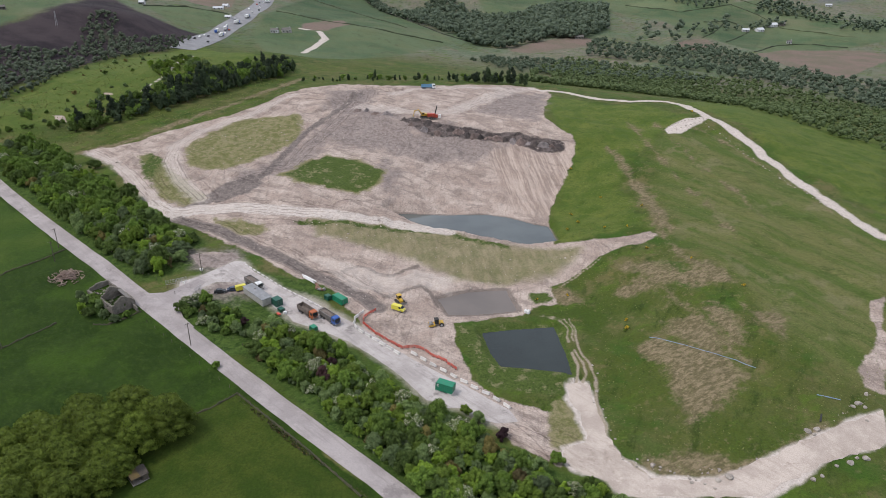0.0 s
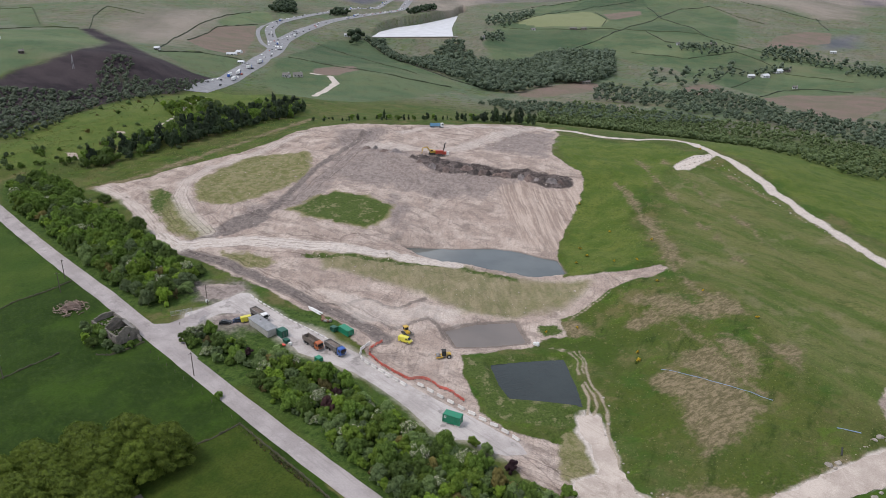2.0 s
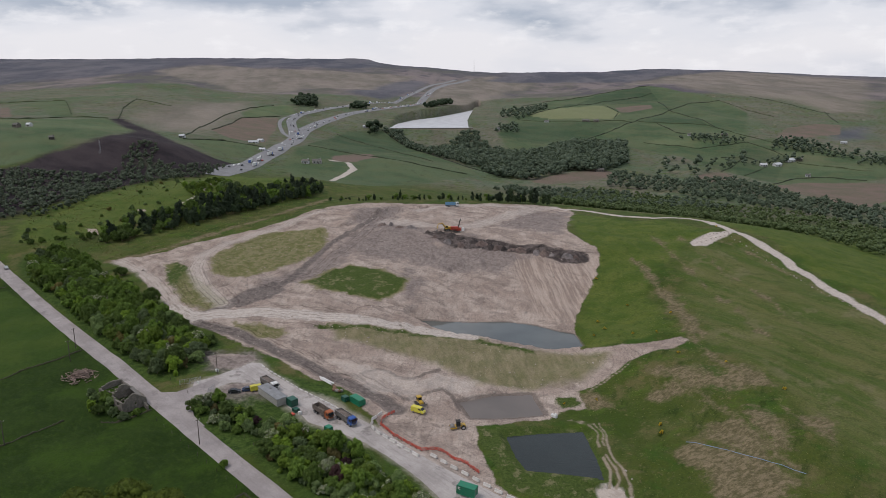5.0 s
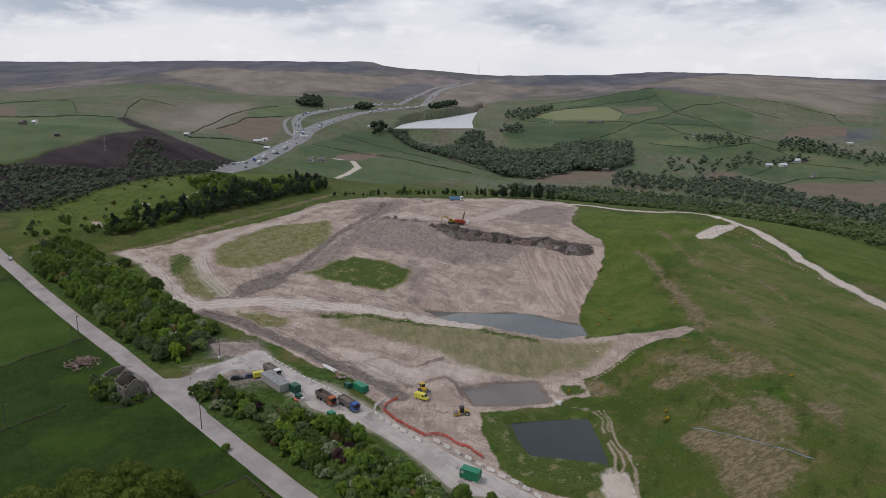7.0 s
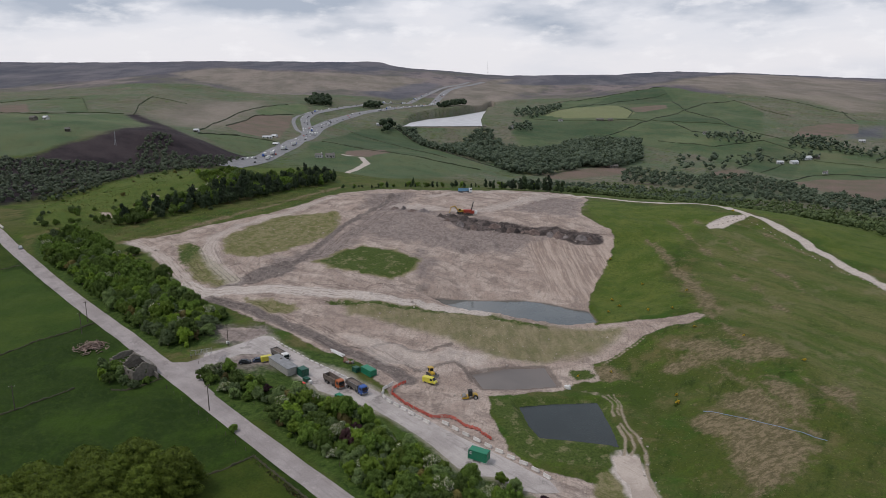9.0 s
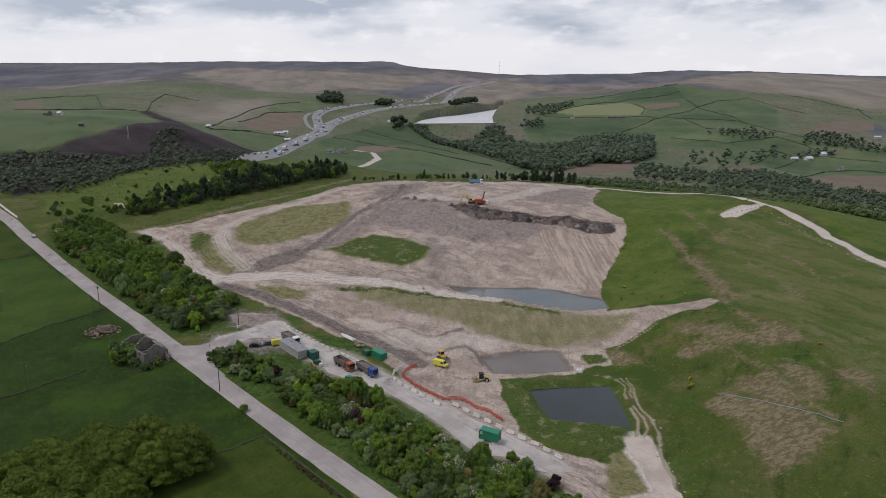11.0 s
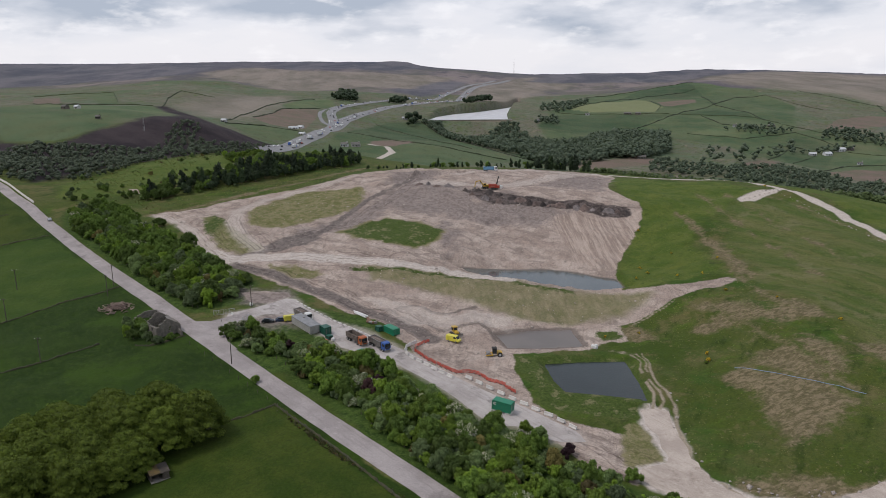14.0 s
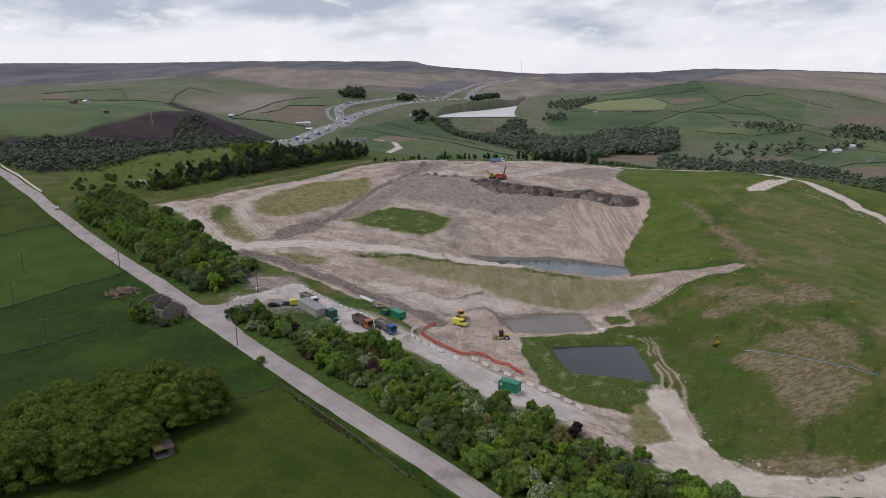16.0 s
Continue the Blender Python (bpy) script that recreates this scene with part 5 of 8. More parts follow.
def pine_lobes(w, h, seed):
    rng = random.Random(seed)
    out = []
    for k in range(10):
        f = k / 9
        out.append((rng.uniform(-0.7, 0.7), rng.uniform(-0.7, 0.7), h * (0.22 + 0.66 * f), w * rng.uniform(0.7, 1.15) * (0.40 - 0.20 * f), w * rng.uniform(0.7, 1.15) * (0.40 - 0.20 * f), h * rng.uniform(0.10, 0.16)))
    return out


SPECIES = []
KINDS = [("hawthorn_tree", 0, 5.2, 4.6, "dark green hawthorn in a dense thicket"), ("hawthorn_tree", 0, 4.4, 3.8, "rounded dark green hawthorn in a thicket"),
         ("sapling", 1, 4.8, 5.4, "bright yellow-green young broadleaf tree"), ("sapling", 1, 3.6, 4.2, "bright green young tree among shrubs"),
         ("willow", 2, 5.4, 4.4, "grey-green bushy willow in a thicket"), ("willow", 2, 4.2, 3.6, "grey-green low willow bush"),
         ("blossom_tree", 3, 4.4, 4.0, "hawthorn speckled with white blossom"), ("rusty_shrub", 4, 4.0, 3.2, "olive and rust coloured shrub"),
         ("copper_shrub", 5, 4.0, 3.6, "dark purple copper-leaved shrub"), ("hawthorn_tree", 0, 6.2, 5.4, "tall spreading dark green hawthorn")]
for k, (kind, mat_no, w, h, label) in enumerate(KINDS):
    SPECIES.append(make_tree(kind, bush_lobes(w, h, 26, k), 4600, 0.13 + 0.013 * w, M_LEAF[mat_no], label, "tree", (h * 0.45, 0.10 + 0.015 * h, 5, w * 0.35), k))
PINES = [make_tree("pine_tree", pine_lobes(4.6, 8.5, k), 620, 0.42, M_PINE, "dark pine in a shelter belt on the hill", "tree", (5.5, 0.2, 4, 1.2), 40 + k) for k in range(3)]
ROUND_DARK = [make_tree("dark_tree", bush_lobes(6.5, 6.5, 8, 60 + k), 620, 0.42, M_PINE if k else M_LEAF[0], "dark rounded tree in a shelter belt", "tree", (3, 0.2, 5, 2), 60 + k) for k in range(2)]
USED = set()


def plant(tree, x, y, scale, turn, group):
    m = pose(x, y, ground_at(x, y) - 0.1, 0, 0, turn) @ Matrix.Diagonal((scale, scale * (0.85 + 0.3 * (turn * 0.731 % 1)), scale * (0.85 + 0.45 * (turn * 0.377 % 1)), 1))
    if tree.name in USED:
        ob = copy_thing(tree, pose(0, 0, 0))
    else:
        USED.add(tree.name)
        ob = tree
    ob.matrix_basis = m
    return tagged(ob, group=group)


def scatter(poly, gap, seed, tries=6000, edge=0.5):
    """Places inside an outline, no two nearer than the gap."""
    rng, p, out = random.Random(seed), np.array(poly), []
    cand = np.array([(rng.uniform(p[:, 0].min(), p[:, 0].max()), rng.uniform(p[:, 1].min(), p[:, 1].max())) for _ in range(tries)])
    for c, d in zip(cand, inside_by(poly, cand[:, 0], cand[:, 1])):
        if d > edge and all((c[0] - q[0]) ** 2 + (c[1] - q[1]) ** 2 > gap * gap for q in out):
            out.append((float(c[0]), float(c[1])))
    return out


def thicket(poly, gap, seed, weights, lo, hi, group):
    rng = random.Random(seed)
    for x, y in scatter(poly, gap, seed):
        k = rng.choices(range(len(SPECIES)), weights)[0]
        plant(SPECIES[k], x, y, rng.uniform(lo, hi), rng.uniform(0, 360), group)


thicket(DENSE_SOUTH, 2.15, 11, [5, 5, 6, 6, 5, 4, 4, 2.5, 0.4, 3], 0.55, 1.15, "thicket between lane and yard")
thicket(OPEN_SOUTH, 3.3, 14, [3, 4, 2, 2, 4, 5, 4, 2, 0.4, 0], 0.55, 0.95, "shrubs below the site office")
thicket(WOOD_WEST, 3.0, 12, [6, 5, 2, 2, 4, 3, 1.5, 2, 0, 5], 0.8, 1.3, "thicket beside the lane")
rng = random.Random(13)
for x, y in scatter(COPSE_LINE, 3.8, 13):
    plant(rng.choice(PINES + 3 * ROUND_DARK + [SPECIES[0], SPECIES[9]]), x, y, rng.uniform(0.75, 1.3), rng.uniform(0, 360), "shelter belt")


# big sycamores along the field wall
def big_lobes(w, h, seed):
    """A dome of boughs whose lowest hang near the ground."""
    rng = random.Random(seed)
    out = [(0, 0, h * 0.5, w * 0.40, w * 0.40, h * 0.40)]
    for k in range(52):
        u = (k + 0.5) / 52
        a, s = k * 2.4 + rng.uniform(-0.3, 0.3), w * 0.47 * math.sqrt(1 - u * u) * rng.uniform(0.82, 1.08)
        rr = w * rng.uniform(0.085, 0.15)
        out.append((s * math.cos(a), s * math.sin(a), h * (0.13 + 0.74 * u) * rng.uniform(0.94, 1.05), rr * rng.uniform(0.9, 1.4), rr * rng.uniform(0.9, 1.4), rr * rng.uniform(0.55, 0.8)))
    return out


for k, (x, y, w, h) in enumerate([(-73.5, 155, 11.5, 13), (-80, 150, 11, 11.5), (-84, 157, 13, 14.2), (-90, 148.5, 13, 13.4), (-96, 155, 12, 13.2), (-100, 146, 13.5, 13.8), (-92, 139.5, 10.5, 10.8), (-103, 137, 13, 13), (-110, 143, 12, 12.6), (-112, 132, 13, 13), (-101, 128, 12, 12), (-120, 137, 12, 12), (-110, 122, 12, 11.5), (-121, 126, 12, 12), (-86, 143.5, 10, 9.5), (-97, 134, 11, 10), (-78, 155, 10, 12), (-87, 152, 11, 13), (-93, 152, 11, 13.4), (-106, 149, 12, 13), (-96, 142, 11, 12.4), (-106, 132, 12, 12), (-116, 129, 12, 12), (-82.5, 142, 8.5, 9), (-85, 136.5, 9.5, 9.5), (-91, 131, 11, 11)]):
    tree = make_tree("sycamore_tree", big_lobes(w, h, 80 + k), 15000, 0.235, M_BIGLEAF, "broad olive-green sycamore beside a field wall", "tree", (h * 0.5, 0.35, 7, w * 0.32), 80 + k, -0.35)
    tree.matrix_basis = pose(x, y, ground_at(x, y) - 0.1)
    tagged(tree, group="sycamores by the field wall")

SCRUB = [(-212, 414), (-214, 436), (-204, 455), (-208, 385), (-232, 403), (-236, 395), (-216, 384), (-250, 390), (-238, 372), (-202, 380), (-205, 424), (-205, 408), (-220, 380)]
rng = random.Random(17)
for x, y in SCRUB:
    for k in range(rng.randint(2, 4)):
        plant(rng.choice(SPECIES[:2] + SPECIES[4:6]), x + rng.uniform(-6, 6), y + rng.uniform(-7, 7), rng.uniform(0.35, 0.75), rng.uniform(0, 360), "scrub on the hill")
for x, y in scatter([(-300, 470), (-225, 370), (-160, 410), (-150, 470), (-190, 560), (-260, 600), (-300, 560)], 13, 18, 3000):
    if rng.random() < 0.7:
        plant(rng.choice(SPECIES[:2] + SPECIES[4:6] + SPECIES[7:8]), x, y, rng.uniform(0.25, 0.7), rng.uniform(0, 360), "scrub on the hill")
for x, y in scatter([(-172, 452), (-205, 505), (-190, 545), (-150, 500), (-140, 470)], 5.0, 19):
    plant(rng.choice(SPECIES[:2] + SPECIES[2:6]), x, y, rng.uniform(0.6, 0.95), rng.uniform(0, 360), "thicket on the hill")
# thin row of pines along the far edge of the plateau
for k in range(46):
    x = -96 + 112 * k / 45 + rng.uniform(-2, 2)
    if rng.random() < 0.78:
        plant(rng.choice(PINES + 2 * ROUND_DARK), x, 493 + rng.uniform(-7, 9) - 0.14 * (x + 96), rng.uniform(0.25, 0.75), rng.uniform(0, 360), "row of pines behind the plateau")
for k in range(20):
    plant(rng.choice(PINES + ROUND_DARK), 14 + k * 2.1 + rng.uniform(-2, 2), 484 + rng.uniform(-5, 9), rng.uniform(0.75, 1.1), rng.uniform(0, 360), "row of pines behind the plateau")
# lone bushes
for x, y, kind, s in [(-69, 182, 0, 0.5), (16.2, 154.6, 8, 0.85), (6.5, 163.4, 3, 0.7), (10, 160.6, 4, 0.7), (29.7, 145.8, 0, 0.65), (36.5, 137.6, 1, 0.6), (39, 134.5, 2, 0.7), (59.6, 201.4, 3, 0.25),
                      (-118, 216, 4, 0.7), (-121, 218, 0, 0.8), (-115, 210.5, 5, 0.7), (-120, 211, 0, 0.7), (-124, 214, 2, 0.6), (-110, 207.5, 4, 0.6), (-125, 219, 5, 0.7), (-107, 210, 0, 0.5),
                      (-128, 222, 4, 0.6), (2, 130, 0, 0.8), (-152, 300, 0, 1.0), (-158, 316, 1, 0.9), (-168, 330, 0, 0.9)]:
    plant(SPECIES[kind], x, y, s, x * 37 % 360, "lone bushes")


# ---------------------------------------------------------------- far woods
ICO_V = []
for k in range(5):
    ICO_V.append((math.cos(k * 1.2566), math.sin(k * 1.2566), 0.5))
for k in range(5):
    ICO_V.append((math.cos(k * 1.2566 + 0.6283), math.sin(k * 1.2566 + 0.6283), -0.4))
ICO_V = np.array(ICO_V + [(0, 0, 1.05), (0, 0, -0.9)])
ICO_F = []
for k in range(5):
    n = (k + 1) % 5
    ICO_F += [(k, n, 10), (k, 5 + k, n), (n, 5 + k, 5 + n), (5 + k, 11, 5 + n)]
ICO_F = np.array(ICO_F)


def woodland(name, polys, gap, size, seed, label, material, sprays=0, lumps=3, thin=0.0):
    """Many small trees far off: lumps of leaves, each with its own outline, joined as one."""
    g, rng = np.random.default_rng(seed), random.Random(seed)
    vs, fs, n = [], [], 0
    for poly in polys:
        spots = scatter(poly, gap, seed, 5200, 0)
        if not spots:
            continue
        if thin:
            q = np.array(spots)
            spots = [c for c, v in zip(spots, fbm(q[:, 0], q[:, 1], 70, seed, 3)) if v > thin]
        s = np.array(spots)
        for (x, y), z in zip(spots, height(s[:, 0], s[:, 1])):
            h = size * rng.uniform(0.65, 1.3)
            for k in range(lumps):
                r = h * rng.uniform(0.20, 0.33)
                c = np.array((x + rng.uniform(-0.36, 0.36) * h, y + rng.uniform(-0.3, 0.3) * h, z + h * (0.35 + 0.42 * k / max(1, lumps - 1))))
                vs.append(c + ICO_V * g.uniform(0.7, 1.25, (12, 1)) * (r, r, r * 0.9))
                fs.append(ICO_F + n)
                n += 12
            if sprays:
                d = g.normal(size=(sprays, 3))
                d[:, 2] = abs(d[:, 2])
                d /= np.linalg.norm(d, axis=1)[:, None]
                v, f = leaf_quads(np.array((x, y, z + h * 0.5)) + d * h * g.uniform(0.36, 0.62, (sprays, 1)), d + g.normal(scale=0.4, size=d.shape), h * 0.10 * g.uniform(0.5, 1.7, sprays), g)
                vs.append(v)
                fs.append(np.concatenate([f[:, [0, 1, 2]], f[:, [0, 2, 3]]]) + n)
                n += len(v)
    if vs:
        ob = new(name, mesh_from(name, np.concatenate(vs), np.concatenate(fs), material))
        tagged(ob, label, "woodland", kind="stuff")


WOOD_LEFT = [(-396, 571), (-372, 578), (-343, 578), (-306, 580), (-301, 605), (-318, 665), (-311, 687), (-300, 688), (-283, 639), (-266, 648), (-236, 701), (-233, 645), (-243, 590), (-262, 538), (-259, 458), (-276, 423), (-290, 408), (-400, 450)]
WOOD_VALLEY = [(-152, 1265), (-115, 1262), (-72, 1142), (-42, 1172), (-8, 1262), (15, 1284), (37, 1186), (67, 1143), (126, 1155), (148, 1194), (137, 971), (79, 913), (40, 929), (8, 984), (-43, 1070)]
WOOD_DENSE = [(111, 1050), (139, 1191), (203, 1249), (272, 1233), (235, 1076), (184, 985), (120, 990)]
WOOD_RIGHT = [(216, 989), (233, 963), (291, 957), (330, 985), (372, 997), (396, 945), (396, 877), (422, 835), (440, 789), (520, 760), (540, 560), (400, 600), (355, 721), (331, 769), (297, 808), (248, 856), (175, 889), (190, 960)]
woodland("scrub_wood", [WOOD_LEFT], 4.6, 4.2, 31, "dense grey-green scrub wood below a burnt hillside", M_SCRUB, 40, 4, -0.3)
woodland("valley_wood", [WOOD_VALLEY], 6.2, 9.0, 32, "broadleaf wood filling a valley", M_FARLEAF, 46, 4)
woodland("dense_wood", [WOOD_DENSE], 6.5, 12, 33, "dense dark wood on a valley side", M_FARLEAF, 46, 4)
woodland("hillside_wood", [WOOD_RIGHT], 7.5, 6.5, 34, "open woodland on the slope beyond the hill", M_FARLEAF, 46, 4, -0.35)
woodland("hawthorn_belt", [HAWTHORN_EAST, [(55, 518), (110, 528), (205, 505), (206, 538), (110, 562), (55, 548)], [(110, 560), (205, 540), (215, 600), (235, 740), (180, 800), (108, 790)]], 4.6, 4.6, 35, "belt of pale green hawthorn along the hill brow", M_BELT, 30, 3)
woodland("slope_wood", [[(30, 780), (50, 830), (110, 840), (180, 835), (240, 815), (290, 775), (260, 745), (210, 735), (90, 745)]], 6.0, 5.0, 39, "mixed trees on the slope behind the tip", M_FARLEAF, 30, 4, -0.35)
woodland("plantation", [[(-350, 1454), (-379, 1607), (-367, 1665), (-329, 1579), (-310, 1484)], [(-249, 1497), (-238, 1576), (-216, 1559), (-212, 1514)],
                        [(-173, 1272), (-160, 1290), (-152, 1260), (-166, 1216)], [(-90, 1690), (-68, 1776), (-38, 1860), (-55, 1880), (-105, 1750)]], 8, 13, 36, "dark conifer plantation on the moor", M_PINE)
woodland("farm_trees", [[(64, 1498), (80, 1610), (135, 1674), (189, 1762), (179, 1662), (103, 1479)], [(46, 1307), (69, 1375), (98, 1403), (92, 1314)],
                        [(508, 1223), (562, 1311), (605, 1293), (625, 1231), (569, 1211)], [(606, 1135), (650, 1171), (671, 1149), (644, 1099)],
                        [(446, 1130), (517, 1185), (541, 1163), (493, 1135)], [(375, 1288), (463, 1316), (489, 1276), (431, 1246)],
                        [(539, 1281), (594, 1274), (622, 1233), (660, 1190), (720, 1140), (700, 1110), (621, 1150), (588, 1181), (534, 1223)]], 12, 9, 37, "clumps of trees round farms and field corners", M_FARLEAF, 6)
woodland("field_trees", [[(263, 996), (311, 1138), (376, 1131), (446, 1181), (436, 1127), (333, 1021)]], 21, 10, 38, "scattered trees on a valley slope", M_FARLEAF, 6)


# ---------------------------------------------------------------- walls and hedges
def stone_wall(name, line, tall, wide, label, material, rough=0.25, step=2.0, group="field walls", category="wall"):
    """A low wall that follows the ground, with an uneven top."""
    pts = []
    for a, b in zip(line, line[1:]):
        k = max(1, int(math.hypot(b[0] - a[0], b[1] - a[1]) / step))
        pts += [(a[0] + (b[0] - a[0]) * i / k, a[1] + (b[1] - a[1]) * i / k) for i in range(k)]
    pts.append(line[-1])
    p = np.array(pts, float)
    t = np.gradient(p, axis=0)
    t /= np.hypot(t[:, 0], t[:, 1])[:, None] + 1e-9
    s = np.stack([t[:, 1], -t[:, 0]], 1) * wide / 2
    p = p + 0.35 * s * value_noise(np.arange(len(p)) * 0.7, np.zeros(len(p)), 5)[:, None]
    z = height(p[:, 0], p[:, 1])
    top = z + tall * (1 + rough * 2 * value_noise(np.arange(len(p)) * 0.8, np.zeros(len(p)), 8))
    v = np.stack([np.column_stack([p - s, z - 0.3]), np.column_stack([p - s * 0.7, top]), np.column_stack([p + s * 0.7, top]), np.column_stack([p + s, z - 0.3])], 1).reshape(-1, 3)
    i, j = np.meshgrid(np.arange(len(p) - 1), np.arange(3), indexing="ij")
    f = np.stack([i * 4 + j, i * 4 + j + 1, (i + 1) * 4 + j + 1, (i + 1) * 4 + j], -1).reshape(-1, 4)
    return tagged(new(name, mesh_from(name, v, f, material)), label, category, group)


M_HEDGE = foliage("hedge_leaves", (0.034, 0.044, 0.026), (0.066, 0.078, 0.046))
M_MOSSWALL = surface("overgrown_wall", (0.024, 0.028, 0.010), (0.056, 0.050, 0.026), 0.8, 0.95, bump=0.08, worn=(0.022, 0.036, 0.008))
for line in (WALL_A, WALL_E, WALL_F, WALL_B, WALL_C, WALL_D, WALL_RUIN):
    stone_wall("stone_wall", line, 0.32, 0.6, "tumbled overgrown dry stone field wall", M_MOSSWALL, 0.85, 0.6)
for line in ([(140, 1844), (222, 1943), (322, 2018), (401, 2112), (539, 2194)], [(102, 1479), (170, 1476), (236, 1460), (316, 1471), (389, 1453), (475, 1446), (486, 1383), (535, 1272), (559, 1215), (616, 1201)],
             [(213, 1313), (276, 1380), (338, 1472), (436, 1635), (554, 1823), (634, 1861)], [(132, 1565), (207, 1694), (339, 1856), (427, 1939), (505, 2019)], [(484, 1874), (460, 1655), (485, 1551), (481, 1400)],
             [(634, 1861), (651, 1717), (684, 1640)], [(376, 1445), (387, 1344), (460, 1305)], [(308, 1266), (345, 1241), (390, 1221), (432, 1249), (488, 1272)], [(372, 1054), (416, 1122), (468, 1214)], [(488, 1272), (512, 1212), (520, 1176)],
             [(409, 1165), (451, 1183), (465, 1160)], [(414, 971), (470, 1031), (524, 1045), (560, 1013)], [(522, 1149), (561, 1123), (598, 1086)], [(731, 1918), (766, 1844), (791, 1746), (820, 1670)], [(823, 1703), (776, 1542)],
             [(331, 1733), (334, 1617), (299, 1489)], [(-575, 840), (-528, 831), (-514, 917), (-471, 935)], [(-332, 822), (-357, 934), (-380, 1076), (-393, 1181), (-401, 1335), (-384, 1431)], [(-460, 939), (-517, 1075), (-541, 1176), (-476, 1155)],
             [(-760, 1114), (-732, 1144), (-693, 1158), (-651, 1159), (-530, 954)], [(-345, 964), (-364, 1154), (-332, 1272)], [(-326, 816), (-299, 872), (-246, 858)], [(-211, 947), (-154, 922), (-64, 892), (0, 910)],
             [(-210, 1156), (-129, 1087), (-47, 983)], [(-150, 1265), (-71, 1126), (0, 974), (44, 938)], [(398, 1033), (464, 1121)]):
    stone_wall("field_boundary", line, 1.1, 1.0, "dark stone wall and hedge between far fields", M_HEDGE, 0.6, 6.0)

# yellow gorse on the mound
GORSE = make_tree("gorse_bush", bush_lobes(1.6, 1.2, 6, 91), 420, 0.10, M_GORSE, "small gorse bush flecked with yellow flowers", "bush", (0.5, 0.05, 4, 0.5), 91)
rng = random.Random(23)
for x, y in [(59.6, 201.4), (61, 207), (52, 272), (58, 280), (66, 268), (70, 300), (55, 290), (85, 285), (62, 330), (74, 266), (90, 236), (78, 246), (45, 226), (33, 224), (140, 398), (102, 214)]:
    plant(GORSE, x + rng.uniform(-1, 1), y + rng.uniform(-1, 1), rng.uniform(0.6, 1.1), rng.uniform(0, 360), "gorse on the mound")


def tufts(name, poly, count, size, seed, material, label, keep):
    """Tussocks of grass scattered over a stretch of ground."""
    g, q = np.random.default_rng(seed), np.array(poly)
    x, y = g.uniform(q[:, 0].min(), q[:, 0].max(), count), g.uniform(q[:, 1].min(), q[:, 1].max(), count)
    ok = (inside_by(poly, x, y) > 0) & (hard_ground(x, y) < -1.0) & keep(x, y) & (fbm(x, y, 14, seed, 3) > g.uniform(-0.5, 0.25, count))
    x, y = x[ok], y[ok]
    c = np.column_stack([x, y, height(x, y) + size * 0.25])
    c = np.repeat(c, 2, 0) + g.normal(scale=size * 0.4, size=(2 * len(c), 3)) * (1, 1, 0.2)
    nrm = g.normal(size=c.shape) * (1, 1, 0.5) + (0, 0, 0.9)
    nrm /= np.linalg.norm(nrm, axis=1)[:, None]
    v, f = leaf_quads(c, nrm, size * g.uniform(0.5, 1.4, len(c)), g)
    tagged(new(name, mesh_from(name, v, f, material)), label, "grass", kind="stuff")


tufts("rough_grass", [(40, 150), (60, 140), (120, 160), (150, 190), (150, 300), (110, 330), (70, 330), (45, 265), (85, 262), (50, 240), (40, 222), (45, 180)], 8000, 0.20, 51, M_TUFT, "tussocky rough grass on the mound",
      lambda x, y: bare_ground(x, y) < -0.5)
tufts("verge_grass", [(-215, 330), (-110, 235), (-40, 172), (10, 125), (30, 128), (-10, 165), (-60, 210), (-90, 224), (-130, 262), (-200, 330)], 12000, 0.24, 52, M_TUFT, "long grass along the lane verge",
      lambda x, y: bare_ground(x, y) < -0.5)
tufts("wall_brambles", [(-59, 172.5), (-40, 154.5), (-24, 140.5), (-8, 126), (-10, 123.5), (-26, 137.5), (-42, 151.5), (-61, 169.5)], 24000, 0.30, 54, M_BRAMBLE, "brown and olive brambles over a wall beside the lane",
      lambda x, y: bare_ground(x, y) < -0.5)
tufts("hill_grass", [(-300, 470), (-225, 350), (-160, 350), (-110, 430), (-95, 480), (-190, 560), (-280, 560)], 9000, 0.40, 53, M_TUFT, "rough tussocks on the hillside", lambda x, y: bare_ground(x, y) < -0.5)


